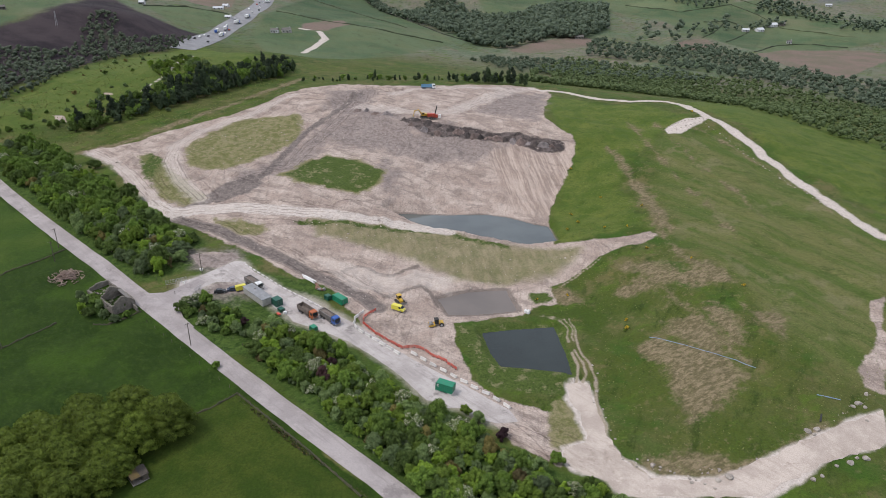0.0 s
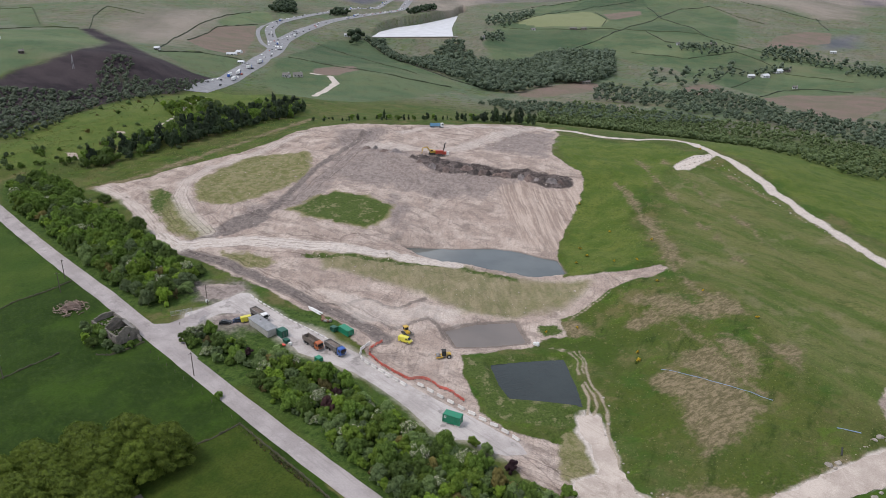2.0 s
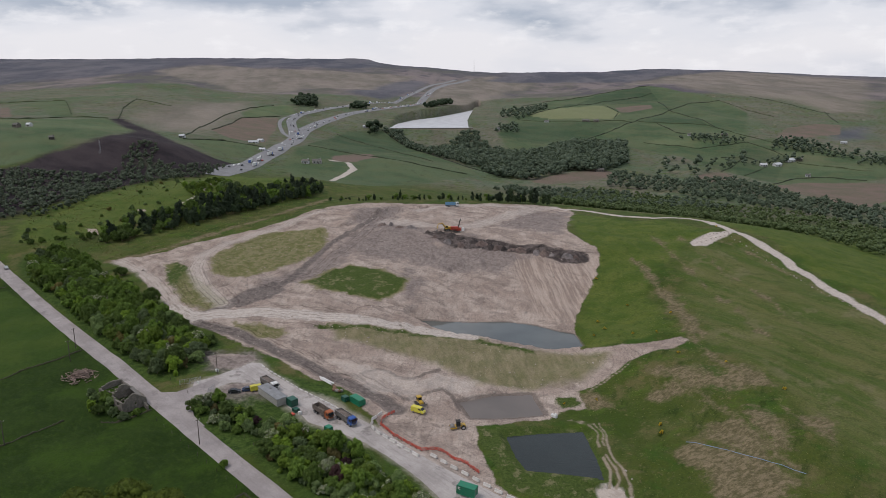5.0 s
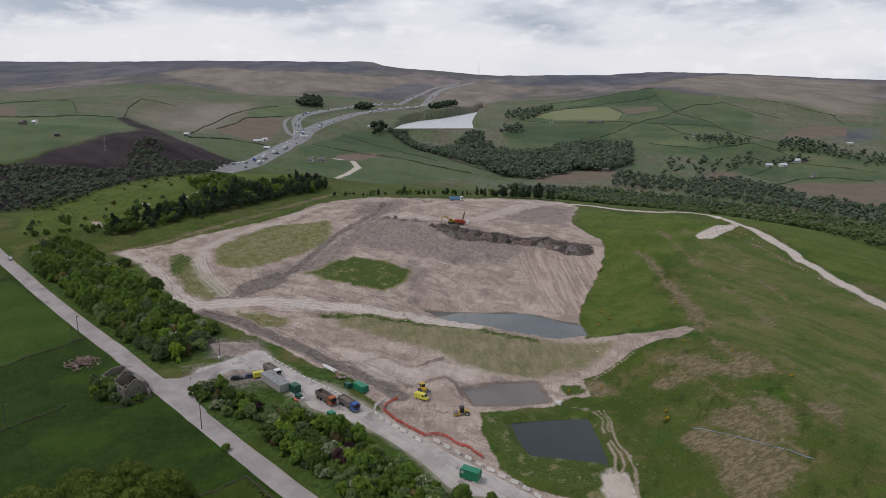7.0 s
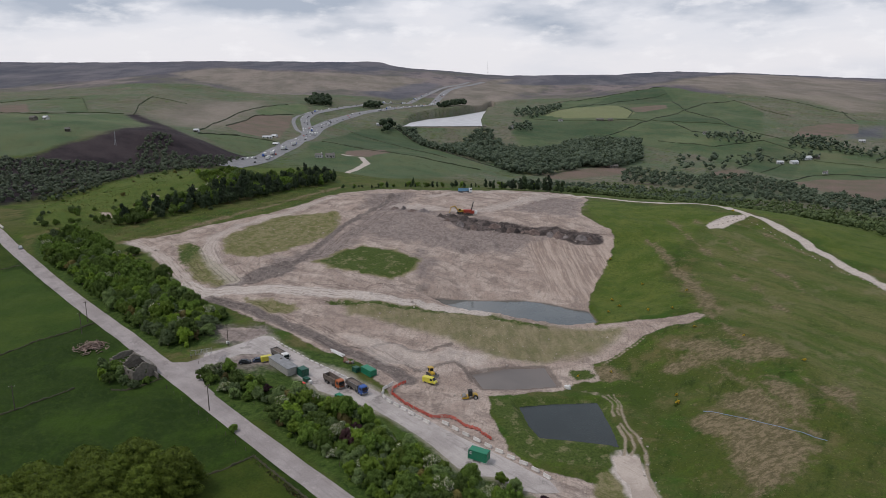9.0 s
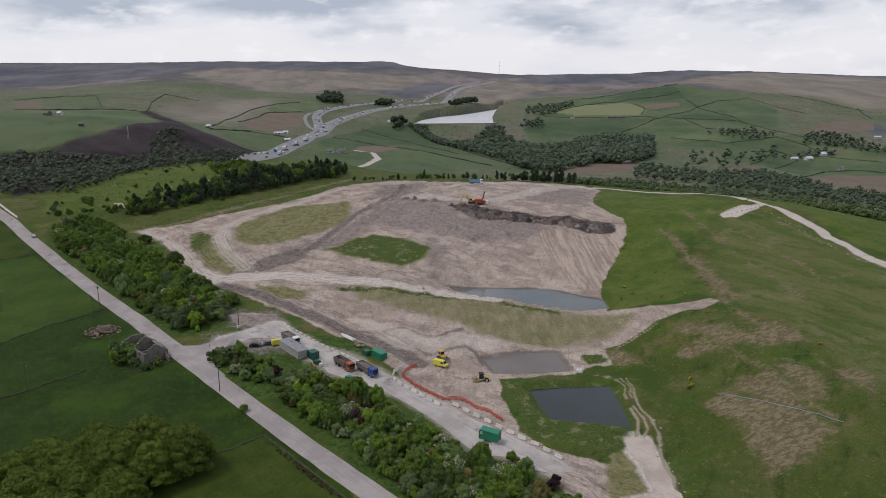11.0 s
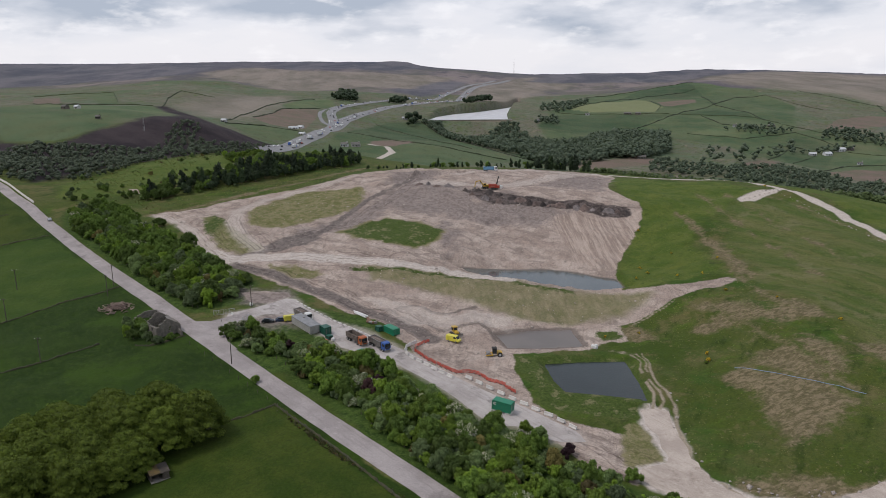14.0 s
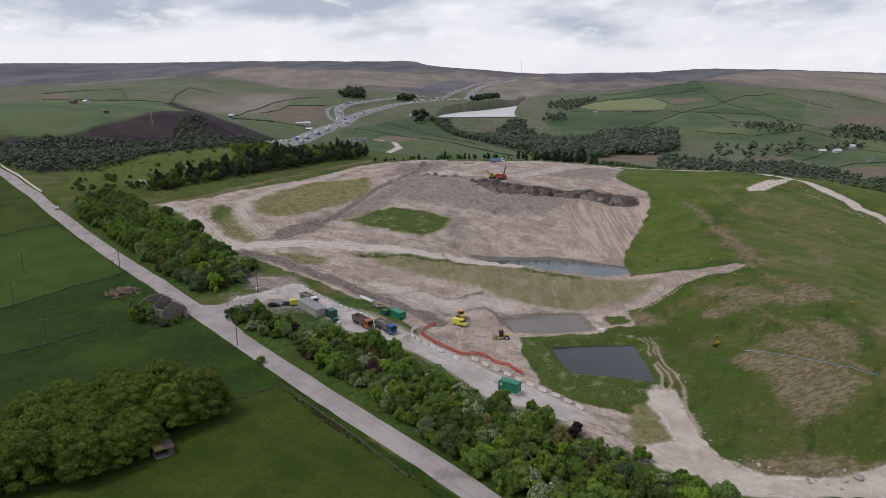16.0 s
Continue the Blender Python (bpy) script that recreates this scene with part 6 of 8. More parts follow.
def loose_stones(name, poly, count, size, seed, material, label, bare=1.0):
    g, q = np.random.default_rng(seed), np.array(poly)
    x, y = g.uniform(q[:, 0].min(), q[:, 0].max(), count), g.uniform(q[:, 1].min(), q[:, 1].max(), count)
    ok = (inside_by(poly, x, y) > 0.5) & (bare_ground(x, y) > bare) & (hard_ground(x, y) < -1) & (inside_by(LAKE, x, y) < -1) & (inside_by(SILT_POND, x, y) < -1) & (fbm(x, y, 20, seed, 3) > g.uniform(-0.6, 0.3, count))
    x, y = x[ok], y[ok]
    n = len(x)
    base = np.array([(1, 0, 0), (-0.5, 0.87, 0), (-0.5, -0.87, 0), (0.1, 0.1, 0.9), (0, 0, -0.6)])
    tri = np.array([(0, 1, 3), (1, 2, 3), (2, 0, 3), (1, 0, 4), (2, 1, 4), (0, 2, 4)])
    a = g.uniform(0, 6.3, n)
    s = size * np.exp(g.normal(scale=0.5, size=n))
    b = base[None] * g.uniform(0.6, 1.3, (n, 5, 1))
    v = np.stack([b[..., 0] * np.cos(a)[:, None] - b[..., 1] * np.sin(a)[:, None], b[..., 0] * np.sin(a)[:, None] + b[..., 1] * np.cos(a)[:, None], b[..., 2]], -1) * s[:, None, None]
    v += np.column_stack([x, y, height(x, y)])[:, None, :]
    f = (tri[None] + 5 * np.arange(n)[:, None, None]).reshape(-1, 3)
    tagged(new(name, mesh_from(name, v.reshape(-1, 3), f, material)), label, "stones", kind="stuff")


M_LOAD_DARK = surface("dark_muck_lumps", (0.035, 0.029, 0.027), (0.12, 0.10, 0.094), 0.6, 0.95, vary=0)
M_CLOD = surface("clods_and_stones", (0.24, 0.198, 0.172), (0.42, 0.37, 0.325), 0.7, 0.95, vary=0)
loose_stones("clods", PIT_NORTH, 5000, 0.20, 61, M_CLOD, "clods and stones strewn over the tip")
loose_stones("rubble", PIT_SOUTH, 5000, 0.17, 62, M_CLOD, "stones strewn over bare earth")
loose_stones("edge_rubble", [(46, 150), (55, 144.5), (66, 143.5), (73, 140.5), (84, 143), (97, 150), (112, 161), (118, 166), (122, 164), (112, 158), (97, 148), (84, 141), (73, 138.5), (62, 139), (52, 141)], 1500, 0.22, 64, M_CLOD, "rubble bank along the haul road", -99)
loose_stones("muck_lumps", MUCK, 1800, 0.30, 63, M_LOAD_DARK, "dark lumps along the tipping face")


# loads tipped in a row along the lip of the working face
def spoil_heap(x, y, r, h, seed, material, label):
    g = np.random.default_rng(seed)
    vs, fs, nu, nv = [], [], 22, 9
    for i in range(nv + 1):
        f = i / nv
        for j in range(nu):
            a = 2 * math.pi * j / nu
            k = r * f * (1 + 0.22 * math.sin(2 * a + seed) + 0.12 * math.sin(5 * a + 2 * seed)) + g.uniform(-0.09, 0.09) * r
            px, py = x + k * math.cos(a), y + k * math.sin(a) * 0.85
            vs.append((px, py, (1 - f ** 1.25) * h * g.uniform(0.84, 1.12) - 0.25 * f))
    for i in range(nv):
        for j in range(nu):
            fs.append((i * nu + j, (i + 1) * nu + j, (i + 1) * nu + (j + 1) % nu, i * nu + (j + 1) % nu))
    v = np.array(vs)
    v[:, 2] += height(v[:, 0], v[:, 1])
    tagged(new("spoil_mound", mesh_from("spoil_mound", v, fs, material, True)), label, "spoil heap", "tipped loads")


M_LOAD = [surface("black_muck", (0.030, 0.024, 0.022), (0.085, 0.068, 0.062), 0.7, 0.95, bump=0.25, vary=0.25), surface("brown_muck", (0.075, 0.052, 0.044), (0.170, 0.128, 0.112), 0.7, 0.95, bump=0.25, vary=0.25),
          surface("grey_muck", (0.115, 0.100, 0.098), (0.235, 0.205, 0.195), 0.7, 0.95, bump=0.25, vary=0.2)]
LOADS = [(13, 364, 0), (16, 363, 1), (19.5, 361.5, 0), (24, 361, 1), (28, 360, 1), (32, 359, 0), (36, 357, 2), (40, 355.5, 1), (43.5, 354.5, 2), (47, 353, 0), (51, 352.5, 2), (55.5, 351.5, 1), (59, 351.5, 0),
         (-48, 398, 1), (-43, 397, 2), (-38, 392, 1), (-31, 389, 2), (-21, 381, 0), (-14, 380, 0), (-8, 376, 0), (-2, 372, 0), (4, 369, 0), (8, 367, 1), (-17, 375, 1), (-10, 370, 2), (-3, 366, 1)]
for k, (x, y, tone) in enumerate(LOADS):
    spoil_heap(x, y, 2.5 + 0.9 * math.sin(k * 2.1), 1.6 + 0.5 * math.sin(k * 3.7), 300 + k, M_LOAD[tone], ("heap of black muck", "heap of brown muck", "heap of grey rubble")[tone] + " tipped along the working face")


# ---------------------------------------------------------------- shapes for built things
def box(bm, sx, sy, sz, cx, cy, cz, bevel=0.0, rot=None):
    m = Matrix.Translation((cx, cy, cz)) @ (rot or Matrix()) @ Matrix.Diagonal((sx, sy, sz, 1))
    made = bmesh.ops.create_cube(bm, size=1, matrix=m)["verts"]
    if bevel:
        edges = list({e for v in made for e in v.link_edges})
        bmesh.ops.bevel(bm, geom=edges, offset=bevel, segments=1, affect="EDGES", profile=0.5)
    return bm


def prism(bm, profile, y0, y1, inset=0.0, bevel=0.0):
    """A side view (x, z) drawn out from y0 to y1; inset narrows the upper points, as a car's cabin does."""
    lo, hi = min(p[1] for p in profile), max(p[1] for p in profile)
    def ring(y, sgn):
        return [bm.verts.new((px, y + sgn * inset * (pz - lo) / (hi - lo + 1e-9), pz)) for px, pz in profile]
    a, b = ring(y0, 1), ring(y1, -1)
    faces = [bm.faces.new(a), bm.faces.new(b[::-1])]
    for k in range(len(profile)):
        n = (k + 1) % len(profile)
        faces.append(bm.faces.new((a[k], b[k], b[n], a[n])))
    bmesh.ops.recalc_face_normals(bm, faces=faces)
    if bevel:
        edges = list({e for f in faces for e in f.edges})
        bmesh.ops.bevel(bm, geom=edges, offset=bevel, segments=1, affect="EDGES", profile=0.5)
    return bm


def rod(bm, a, b, r, sides=8, r2=None):
    a, b = Vector(a), Vector(b)
    m = Matrix.Translation((a + b) / 2) @ (b - a).to_track_quat("Z", "Y").to_matrix().to_4x4()
    bmesh.ops.create_cone(bm, cap_ends=True, segments=sides, radius1=r, radius2=r if r2 is None else r2, depth=(b - a).length, matrix=m)
    return bm


def B():
    return bmesh.new()


def paint(name, c, rough=0.45, dirt=(0.22, 0.19, 0.16), metal=0.0):
    return surface(name, tuple(v * 0.9 for v in c), c, 0.8, rough, metal, worn=dirt, vary=0.05)


M_BLUE = paint("blue_paint", (0.025, 0.09, 0.33))
M_PALEBLUE = paint("pale_blue_paint", (0.16, 0.34, 0.50))
M_ORANGE = paint("orange_paint", (0.34, 0.085, 0.018))
M_RED = paint("red_machine_paint", (0.36, 0.045, 0.022))
M_YELLOW = paint("yellow_machine_paint", (0.52, 0.33, 0.03))
M_LEMON = paint("lemon_paint", (0.62, 0.56, 0.06))
M_WHITE = paint("white_paint", (0.70, 0.70, 0.68))
M_GREEN = paint("green_container_paint", (0.012, 0.19, 0.10), dirt=(0.10, 0.13, 0.09))
M_DKGREEN = paint("dark_green_paint", (0.012, 0.085, 0.055), dirt=(0.08, 0.09, 0.07))
M_BLACKCAR = paint("black_car_paint", (0.018, 0.02, 0.024), 0.25, (0.05, 0.05, 0.05))
M_NAVYCAR = paint("navy_car_paint", (0.03, 0.045, 0.085), 0.25, (0.06, 0.06, 0.07))
M_SILVER = paint("silver_paint", (0.42, 0.43, 0.44), 0.35, (0.25, 0.24, 0.23), 0.3)
M_STEEL = surface("worn_steel", (0.20, 0.19, 0.18), (0.32, 0.30, 0.28), 1.5, 0.55, 0.6, worn=(0.20, 0.13, 0.09))
M_RUST = surface("rusty_steel", (0.13, 0.07, 0.045), (0.22, 0.13, 0.085), 1.2, 0.85)
M_RUBBER = surface("tyre_rubber", (0.018, 0.018, 0.018), (0.04, 0.038, 0.036), 2.0, 0.85)
M_GLASS = Nodes("vehicle_glass").finish((0.015, 0.02, 0.022), 0.06, 0.0, 0.5)
M_CONCRETE = surface("cast_concrete", (0.42, 0.40, 0.37), (0.55, 0.53, 0.50), 1.2, 0.9, worn=(0.28, 0.25, 0.22))
M_BARRIER = surface("whitewashed_concrete", (0.50, 0.48, 0.45), (0.62, 0.60, 0.57), 1.0, 0.85, worn=(0.45, 0.38, 0.33))
M_REDPLASTIC = surface("red_plastic", (0.42, 0.05, 0.03), (0.58, 0.085, 0.055), 1.0, 0.5, vary=0.2)
M_PANEL = surface("grey_cladding", (0.34, 0.325, 0.30), (0.42, 0.405, 0.375), 0.6, 0.7, worn=(0.26, 0.24, 0.21))
M_ROOF = surface("grey_roof_felt", (0.17, 0.175, 0.18), (0.24, 0.245, 0.25), 0.6, 0.85, worn=(0.13, 0.13, 0.13))
M_SLATE = surface("stone_slate", (0.10, 0.095, 0.085), (0.17, 0.16, 0.145), 1.2, 0.9)
M_RUBBLE = surface("broken_timber_and_stone", (0.130, 0.090, 0.072), (0.270, 0.200, 0.165), 1.4, 0.95, vary=0.35)
M_ROCK = surface("pale_sandstone", (0.20, 0.175, 0.15), (0.36, 0.325, 0.285), 0.9, 0.95, bump=0.05)
M_POLE = surface("weathered_timber", (0.055, 0.044, 0.034), (0.12, 0.10, 0.08), 1.5, 0.9)
M_LICHEN = surface("lichened_roof", (0.050, 0.036, 0.016), (0.105, 0.072, 0.022), 0.9, 0.9, worn=(0.150, 0.098, 0.022))
M_FELT = surface("brown_roof_felt", (0.040, 0.034, 0.028), (0.075, 0.062, 0.050), 0.9, 0.95)
M_BLUEPIPE = surface("blue_plastic_pipe", (0.16, 0.24, 0.36), (0.24, 0.33, 0.46), 1.0, 0.5)
M_LOAD = surface("tipped_earth", (0.10, 0.08, 0.065), (0.17, 0.14, 0.12), 1.5, 0.95)
M_LAMP = Nodes("lamp_glass").finish((0.7, 0.7, 0.65), 0.1)
M_MASONRY = surface("gritstone_masonry", (0.11, 0.098, 0.082), (0.20, 0.178, 0.15), 1.3, 0.95, bump=0.05, worn=(0.10, 0.10, 0.07))


def thing(name, label, category, group=""):
    return tagged(new(name), label, category, group)


def settle(ob, x, y, yaw, lift=0.0, reach=0.0):
    """Stand a thing on the ground, tilted along its length where the ground slopes."""
    c, s = math.cos(radians(yaw)), math.sin(radians(yaw))
    tilt = 0.0
    if reach:
        za, zb = ground_at(x - c * reach, y - s * reach), ground_at(x + c * reach, y + s * reach)
        tilt = math.degrees(math.atan2(zb - za, 2 * reach))
        z = (za + zb) / 2
    else:
        z = ground_at(x, y)
    ob.matrix_basis = pose(x, y, z + lift, 0, 0, yaw) @ pose(0, 0, 0, 0, -tilt, 0)
    return ob


def wheel(parent, x, y, r, w):
    tyre = part("tyre", rod(B(), (x, y - w / 2, r), (x, y + w / 2, r), r, 18), M_RUBBER, parent)
    side = 1 if y > 0 else -1
    part("rim", rod(B(), (x, y + side * w * 0.45, r), (x, y + side * (w * 0.5 + 0.02), r), r * 0.55, 12), M_SILVER, tyre)


def tipper(name, cab_paint, body_paint, label, loaded=True):
    t = thing(name, label, "lorry", "site lorries")
    ch = B()
    for y in (-0.45, 0.45):
        box(ch, 8.6, 0.14, 0.3, -0.1, y, 0.95)
    for x in (-3.4, -1.5, 0.6, 2.6):
        box(ch, 0.15, 0.9, 0.25, x, 0, 0.95)
    part("chassis", ch, M_STEEL, t)
    cab = part("cab", prism(B(), [(2.55, 0.75), (4.55, 0.75), (4.6, 1.6), (4.35, 2.75), (4.1, 3.0), (2.55, 3.0)], -1.22, 1.22, 0.1, 0.05), cab_paint, t)
    part("windscreen", prism(B(), [(4.59, 1.75), (4.63, 1.75), (4.42, 2.68), (4.38, 2.68)], -1.02, 1.02), M_GLASS, cab)
    for y in (-1.2, 1.2):
        part("side_window", box(B(), 1.0, 0.06, 0.75, 3.7, y * 0.965, 2.2), M_GLASS, cab)
        part("headlight", box(B(), 0.05, 0.35, 0.2, 4.59, y * 0.75, 1.05), M_LAMP, cab)
        part("mirror", box(B(), 0.12, 0.2, 0.45, 4.5, y * 1.16, 2.2, 0.02), M_RUBBER, cab)
    part("grille", box(B(), 0.06, 1.5, 0.5, 4.6, 0, 1.4), M_RUBBER, cab)
    part("bumper", box(B(), 0.3, 2.45, 0.35, 4.6, 0, 0.62, 0.05), M_STEEL, t)
    body = B()
    box(body, 6.2, 2.3, 0.14, -0.95, 0, 1.3)
    for y in (-1.2, 1.2):
        box(body, 6.4, 0.1, 1.5, -0.95, y, 2.0)
        for k in range(8):
            box(body, 0.12, 0.1, 1.45, -3.95 + k * 0.86, y * 1.07, 2.0)
        box(body, 6.5, 0.18, 0.12, -0.95, y, 2.8)
    box(body, 0.12, 2.4, 1.8, 2.25, 0, 2.15)
    box(body, 0.1, 2.4, 1.4, -4.15, 0, 1.95)
    tb = part("tipper_body", body, body_paint, t)
    if loaded:
        ld = B()
        bmesh.ops.create_grid(ld, x_segments=14, y_segments=6, size=1, matrix=Matrix.Translation((-0.95, 0, 2.3)) @ Matrix.Diagonal((3.1, 1.14, 1, 1)))
        rr = random.Random(3)
        for v in ld.verts:
            v.co.z += 0.35 * math.cos((v.co.x + 0.95) / 2.2) * math.cos(v.co.y) + rr.uniform(-0.08, 0.08)
        part("load", ld, M_LOAD, tb, "heap of dark earth")
    for x in (3.5, 2.1, -1.9, -3.2):
        for y in (-1.0, 1.0):
            wheel(t, x, y, 0.52, 0.32 if x > 0 else 0.5)
    part("mudguard", prism(B(), [(-3.9, 1.1), (-1.2, 1.1), (-1.2, 1.18), (-3.9, 1.18)], -1.2, 1.2), M_RUBBER, t)
    part("fuel_tank", box(B(), 1.0, 0.5, 0.5, 0.4, -0.95, 0.85, 0.05), M_STEEL, t)
    return t


def car(name, body_paint, label, van=False):
    t = thing(name, label, "van" if van else "car", "parked cars")
    if van:
        low = [(-2.4, 0.35), (2.4, 0.35), (2.45, 0.85), (1.9, 1.15), (1.3, 1.95), (0.9, 2.1), (-2.35, 2.1), (-2.45, 1.2)]
        body = part("body", prism(B(), low, -0.92, 0.92, 0.12, 0.06), body_paint, t)
        part("windscreen", prism(B(), [(1.88, 1.2), (1.92, 1.2), (1.36, 1.92), (1.32, 1.92)], -0.75, 0.75), M_GLASS, body)
        for y in (-0.86, 0.86):
            part("side_window", prism(B(), [(0.55, 1.3), (1.6, 1.3), (1.2, 1.85), (0.55, 1.85)], y - 0.03, y + 0.03), M_GLASS, body)
    else:
        body = part("body", prism(B(), [(-2.1, 0.3), (2.1, 0.3), (2.15, 0.65), (1.9, 0.82), (1.0, 0.95), (-1.9, 1.0), (-2.15, 0.85)], -0.88, 0.88, 0.05, 0.06), body_paint, t)
        cab = part("cabin", prism(B(), [(-1.85, 0.95), (1.0, 0.93), (0.35, 1.45), (-1.2, 1.47)], -0.82, 0.82, 0.16, 0.04), body_paint, t)
        part("windscreen", prism(B(), [(0.99, 1.0), (1.03, 1.0), (0.45, 1.41), (0.41, 1.41)], -0.66, 0.66), M_GLASS, cab)
        for y in (-0.76, 0.76):
            part("side_window", prism(B(), [(-1.4, 1.03), (0.75, 1.03), (0.3, 1.38), (-1.1, 1.38)], y - 0.05, y + 0.05), M_GLASS, cab)
    for x in (-1.35, 1.4):
        for y in (-0.8, 0.8):
            wheel(t, x, y, 0.33, 0.22)
    for y in (-0.62, 0.62):
        part("headlight", box(B(), 0.06, 0.3, 0.14, 2.42 if van else 2.1, y, 0.8 if van else 0.66), M_LAMP, body)
    return t


def container(name, length, paint_mat, label, tall=2.6, wide=2.44, stilts=0.0):
    t = thing(name, label, "container", "site containers")
    h = tall - 0.3
    for side in (-1, 1):
        n = int(length / 0.14)
        fold = [(-length / 2 + k * length / n, side * (wide / 2 - 0.04 - (0.045 if (k // 2) % 2 else 0.0))) for k in range(n + 1)]
        b = B()
        rows = [(b.verts.new((fx, fy, 0.15 + stilts)), b.verts.new((fx, fy, 0.15 + h + stilts))) for fx, fy in fold]
        for p, q in zip(rows, rows[1:]):
            b.faces.new((p[0], q[0], q[1], p[1]))
        part("side_panel", b, paint_mat, t)
    f = B()
    for x in (-length / 2, length / 2):
        for y in (-wide / 2, wide / 2):
            box(f, 0.16, 0.16, tall, x, y, tall / 2 + stilts)
    for y in (-wide / 2, wide / 2):
        for z in (0.08, tall - 0.06):
            box(f, length, 0.14, 0.14, 0, y, z + stilts)
    part("frame", f, paint_mat, t)
    part("roof", box(B(), length - 0.1, wide - 0.1, 0.08, 0, 0, tall - 0.02 + stilts), paint_mat, t)
    for y in (-wide / 4, wide / 4):
        d = part("door", box(B(), 0.06, wide / 2 - 0.06, h, length / 2 - 0.02, y, 0.15 + h / 2 + stilts), paint_mat, t)
        part("locking_bar", rod(B(), (length / 2 + 0.05, y, 0.25 + stilts), (length / 2 + 0.05, y, tall - 0.25 + stilts), 0.03, 6), M_STEEL, d)
    part("end_panel", box(B(), 0.06, wide - 0.12, h, -length / 2 + 0.02, 0, 0.15 + h / 2 + stilts), paint_mat, t)
    if stilts:
        for x in (-length * 0.36, length * 0.36):
            part("footing", box(B(), 1.5, 2.6, stilts, x, 0, stilts / 2, 0.04), M_CONCRETE, t, "pale concrete footing block")
    return t


YAW = -44.0
# site office
def site_office():
    t = thing("site_office", "grey clad portable site office with felt roof", "office")
    L, Wd, H = 12.0, 3.6, 2.5
    walls = B()
    for y in (-Wd / 2, Wd / 2):
        box(walls, L, 0.14, H, 0, y, H / 2 + 0.2)
    for x in (-L / 2, L / 2):
        box(walls, 0.14, Wd - 0.14, H, x, 0, H / 2 + 0.2)
    w = part("wall", walls, M_PANEL, t)
    for k in range(9):
        part("cladding_strip", box(B(), 0.06, 0.05, H, -L / 2 + 0.7 + k * 1.2, -Wd / 2 - 0.09, H / 2 + 0.2), M_PANEL, w)
    part("roof", prism(B(), [(-L / 2 - 0.25, H + 0.2), (L / 2 + 0.25, H + 0.2), (L / 2 + 0.25, H + 0.38), (-L / 2 - 0.25, H + 0.38)], -Wd / 2 - 0.25, Wd / 2 + 0.25, 0.0, 0.03), M_ROOF, t)
    for x in (-3.2, 1.0):
        part("window", box(B(), 1.3, 0.08, 0.9, x, Wd / 2 + 0.09, 1.8), M_GLASS, t)
    part("door", box(B(), 0.95, 0.08, 2.0, 3.6, Wd / 2 + 0.09, 1.2), M_WHITE, t)
    part("vent", box(B(), 0.5, 0.5, 0.35, -2, 0.5, H + 0.55, 0.04), M_STEEL, t)
    part("plinth", box(B(), L - 0.3, Wd - 0.3, 0.3, 0, 0, 0.1), M_CONCRETE, t)
    return t


settle(site_office(), -65.2, 220.9, YAW, 0, 4)
green = container("green_container", 5.2, M_GREEN, "bright green site container raised on concrete footings", 2.6, 2.44, 0.55)
part("sign_plate", prism(B(), [(-2.25, 2.0), (-1.55, 2.0), (-1.55, 2.15), (-2.05, 2.15), (-2.05, 2.55), (-1.55, 2.55), (-1.55, 2.7), (-2.25, 2.7)], -1.29, -1.24, 0.0, 0.0), M_WHITE, green, "white sign plate")
settle(green, 0.6, 173.3, -22, 0, 2)
settle(container("store_container", 3.0, M_DKGREEN, "dark green store container beside the site office"), -57.6, 217.3, YAW, 0, 1)
settle(container("tool_chest", 2.0, M_DKGREEN, "low dark green steel tool chest", 1.1, 1.5), -55.4, 213.4, YAW)
settle(container("store_container", 2.2, M_GREEN, "small green store box half hidden by shrubs", 1.5, 1.6), -42.6, 202.4, YAW, 0, 1)
settle(container("skip_container", 5.2, M_GREEN, "open green waste container beside the haul road", 2.2), -36.2, 220.4, YAW, 0, 2)
settle(container("tank_container", 2.2, M_DKGREEN, "small dark green tank beside a container", 1.7, 1.6), -40.6, 221.8, YAW)
settle(tipper("tipper_lorry", M_BLUE, M_STEEL, "blue tipper lorry with a ribbed grey body"), -38.3, 208.4, YAW, 0, 3)
settle(tipper("tipper_lorry", M_ORANGE, M_LOAD, "tipper lorry with orange cab and dark muddy body", False), -46.2, 211.6, YAW, 0, 3)
settle(tipper("tipper_lorry", M_WHITE, M_STEEL, "white cabbed tipper lorry beside the site office"), -68.5, 229.3, YAW, 0, 3)
settle(tipper("tipper_lorry", M_WHITE, M_PALEBLUE, "white lorry with pale blue tipper body on the plateau", False), -9.4, 449.4, 3, 0, 3)
settle(car("car", M_BLACKCAR, "black hatchback parked beside the office"), -79.2, 224.4, 12)
settle(car("car", M_NAVYCAR, "dark blue hatchback parked beside the office"), -75.0, 226.2, 20)
settle(car("van", M_LEMON, "bright yellow van parked beside the office", True), -71.9, 226.6, 30)
settle(car("van", M_LEMON, "bright yellow panel van on bare earth", True), -15.4, 215.2, -28)
settle(car("car", M_SILVER, "silver car on the country lane"), -229.5, 336.5, 130)


def skip_heap():
    t = thing("scrap_heap", "rusty scrap heaped beside the haul road", "heap")
    rr = random.Random(8)
    for k in range(7):
        part("scrap_piece", box(B(), rr.uniform(0.8, 2.2), rr.uniform(0.5, 1.2), rr.uniform(0.4, 1.0), rr.uniform(-2.4, 2.4), rr.uniform(-0.8, 0.8), 0.45, 0.05, Euler((rr.uniform(-0.3, 0.3), rr.uniform(-0.3, 0.3), rr.uniform(0, 3))).to_matrix().to_4x4()), M_RUST if k % 3 else M_STEEL, t)
    return t


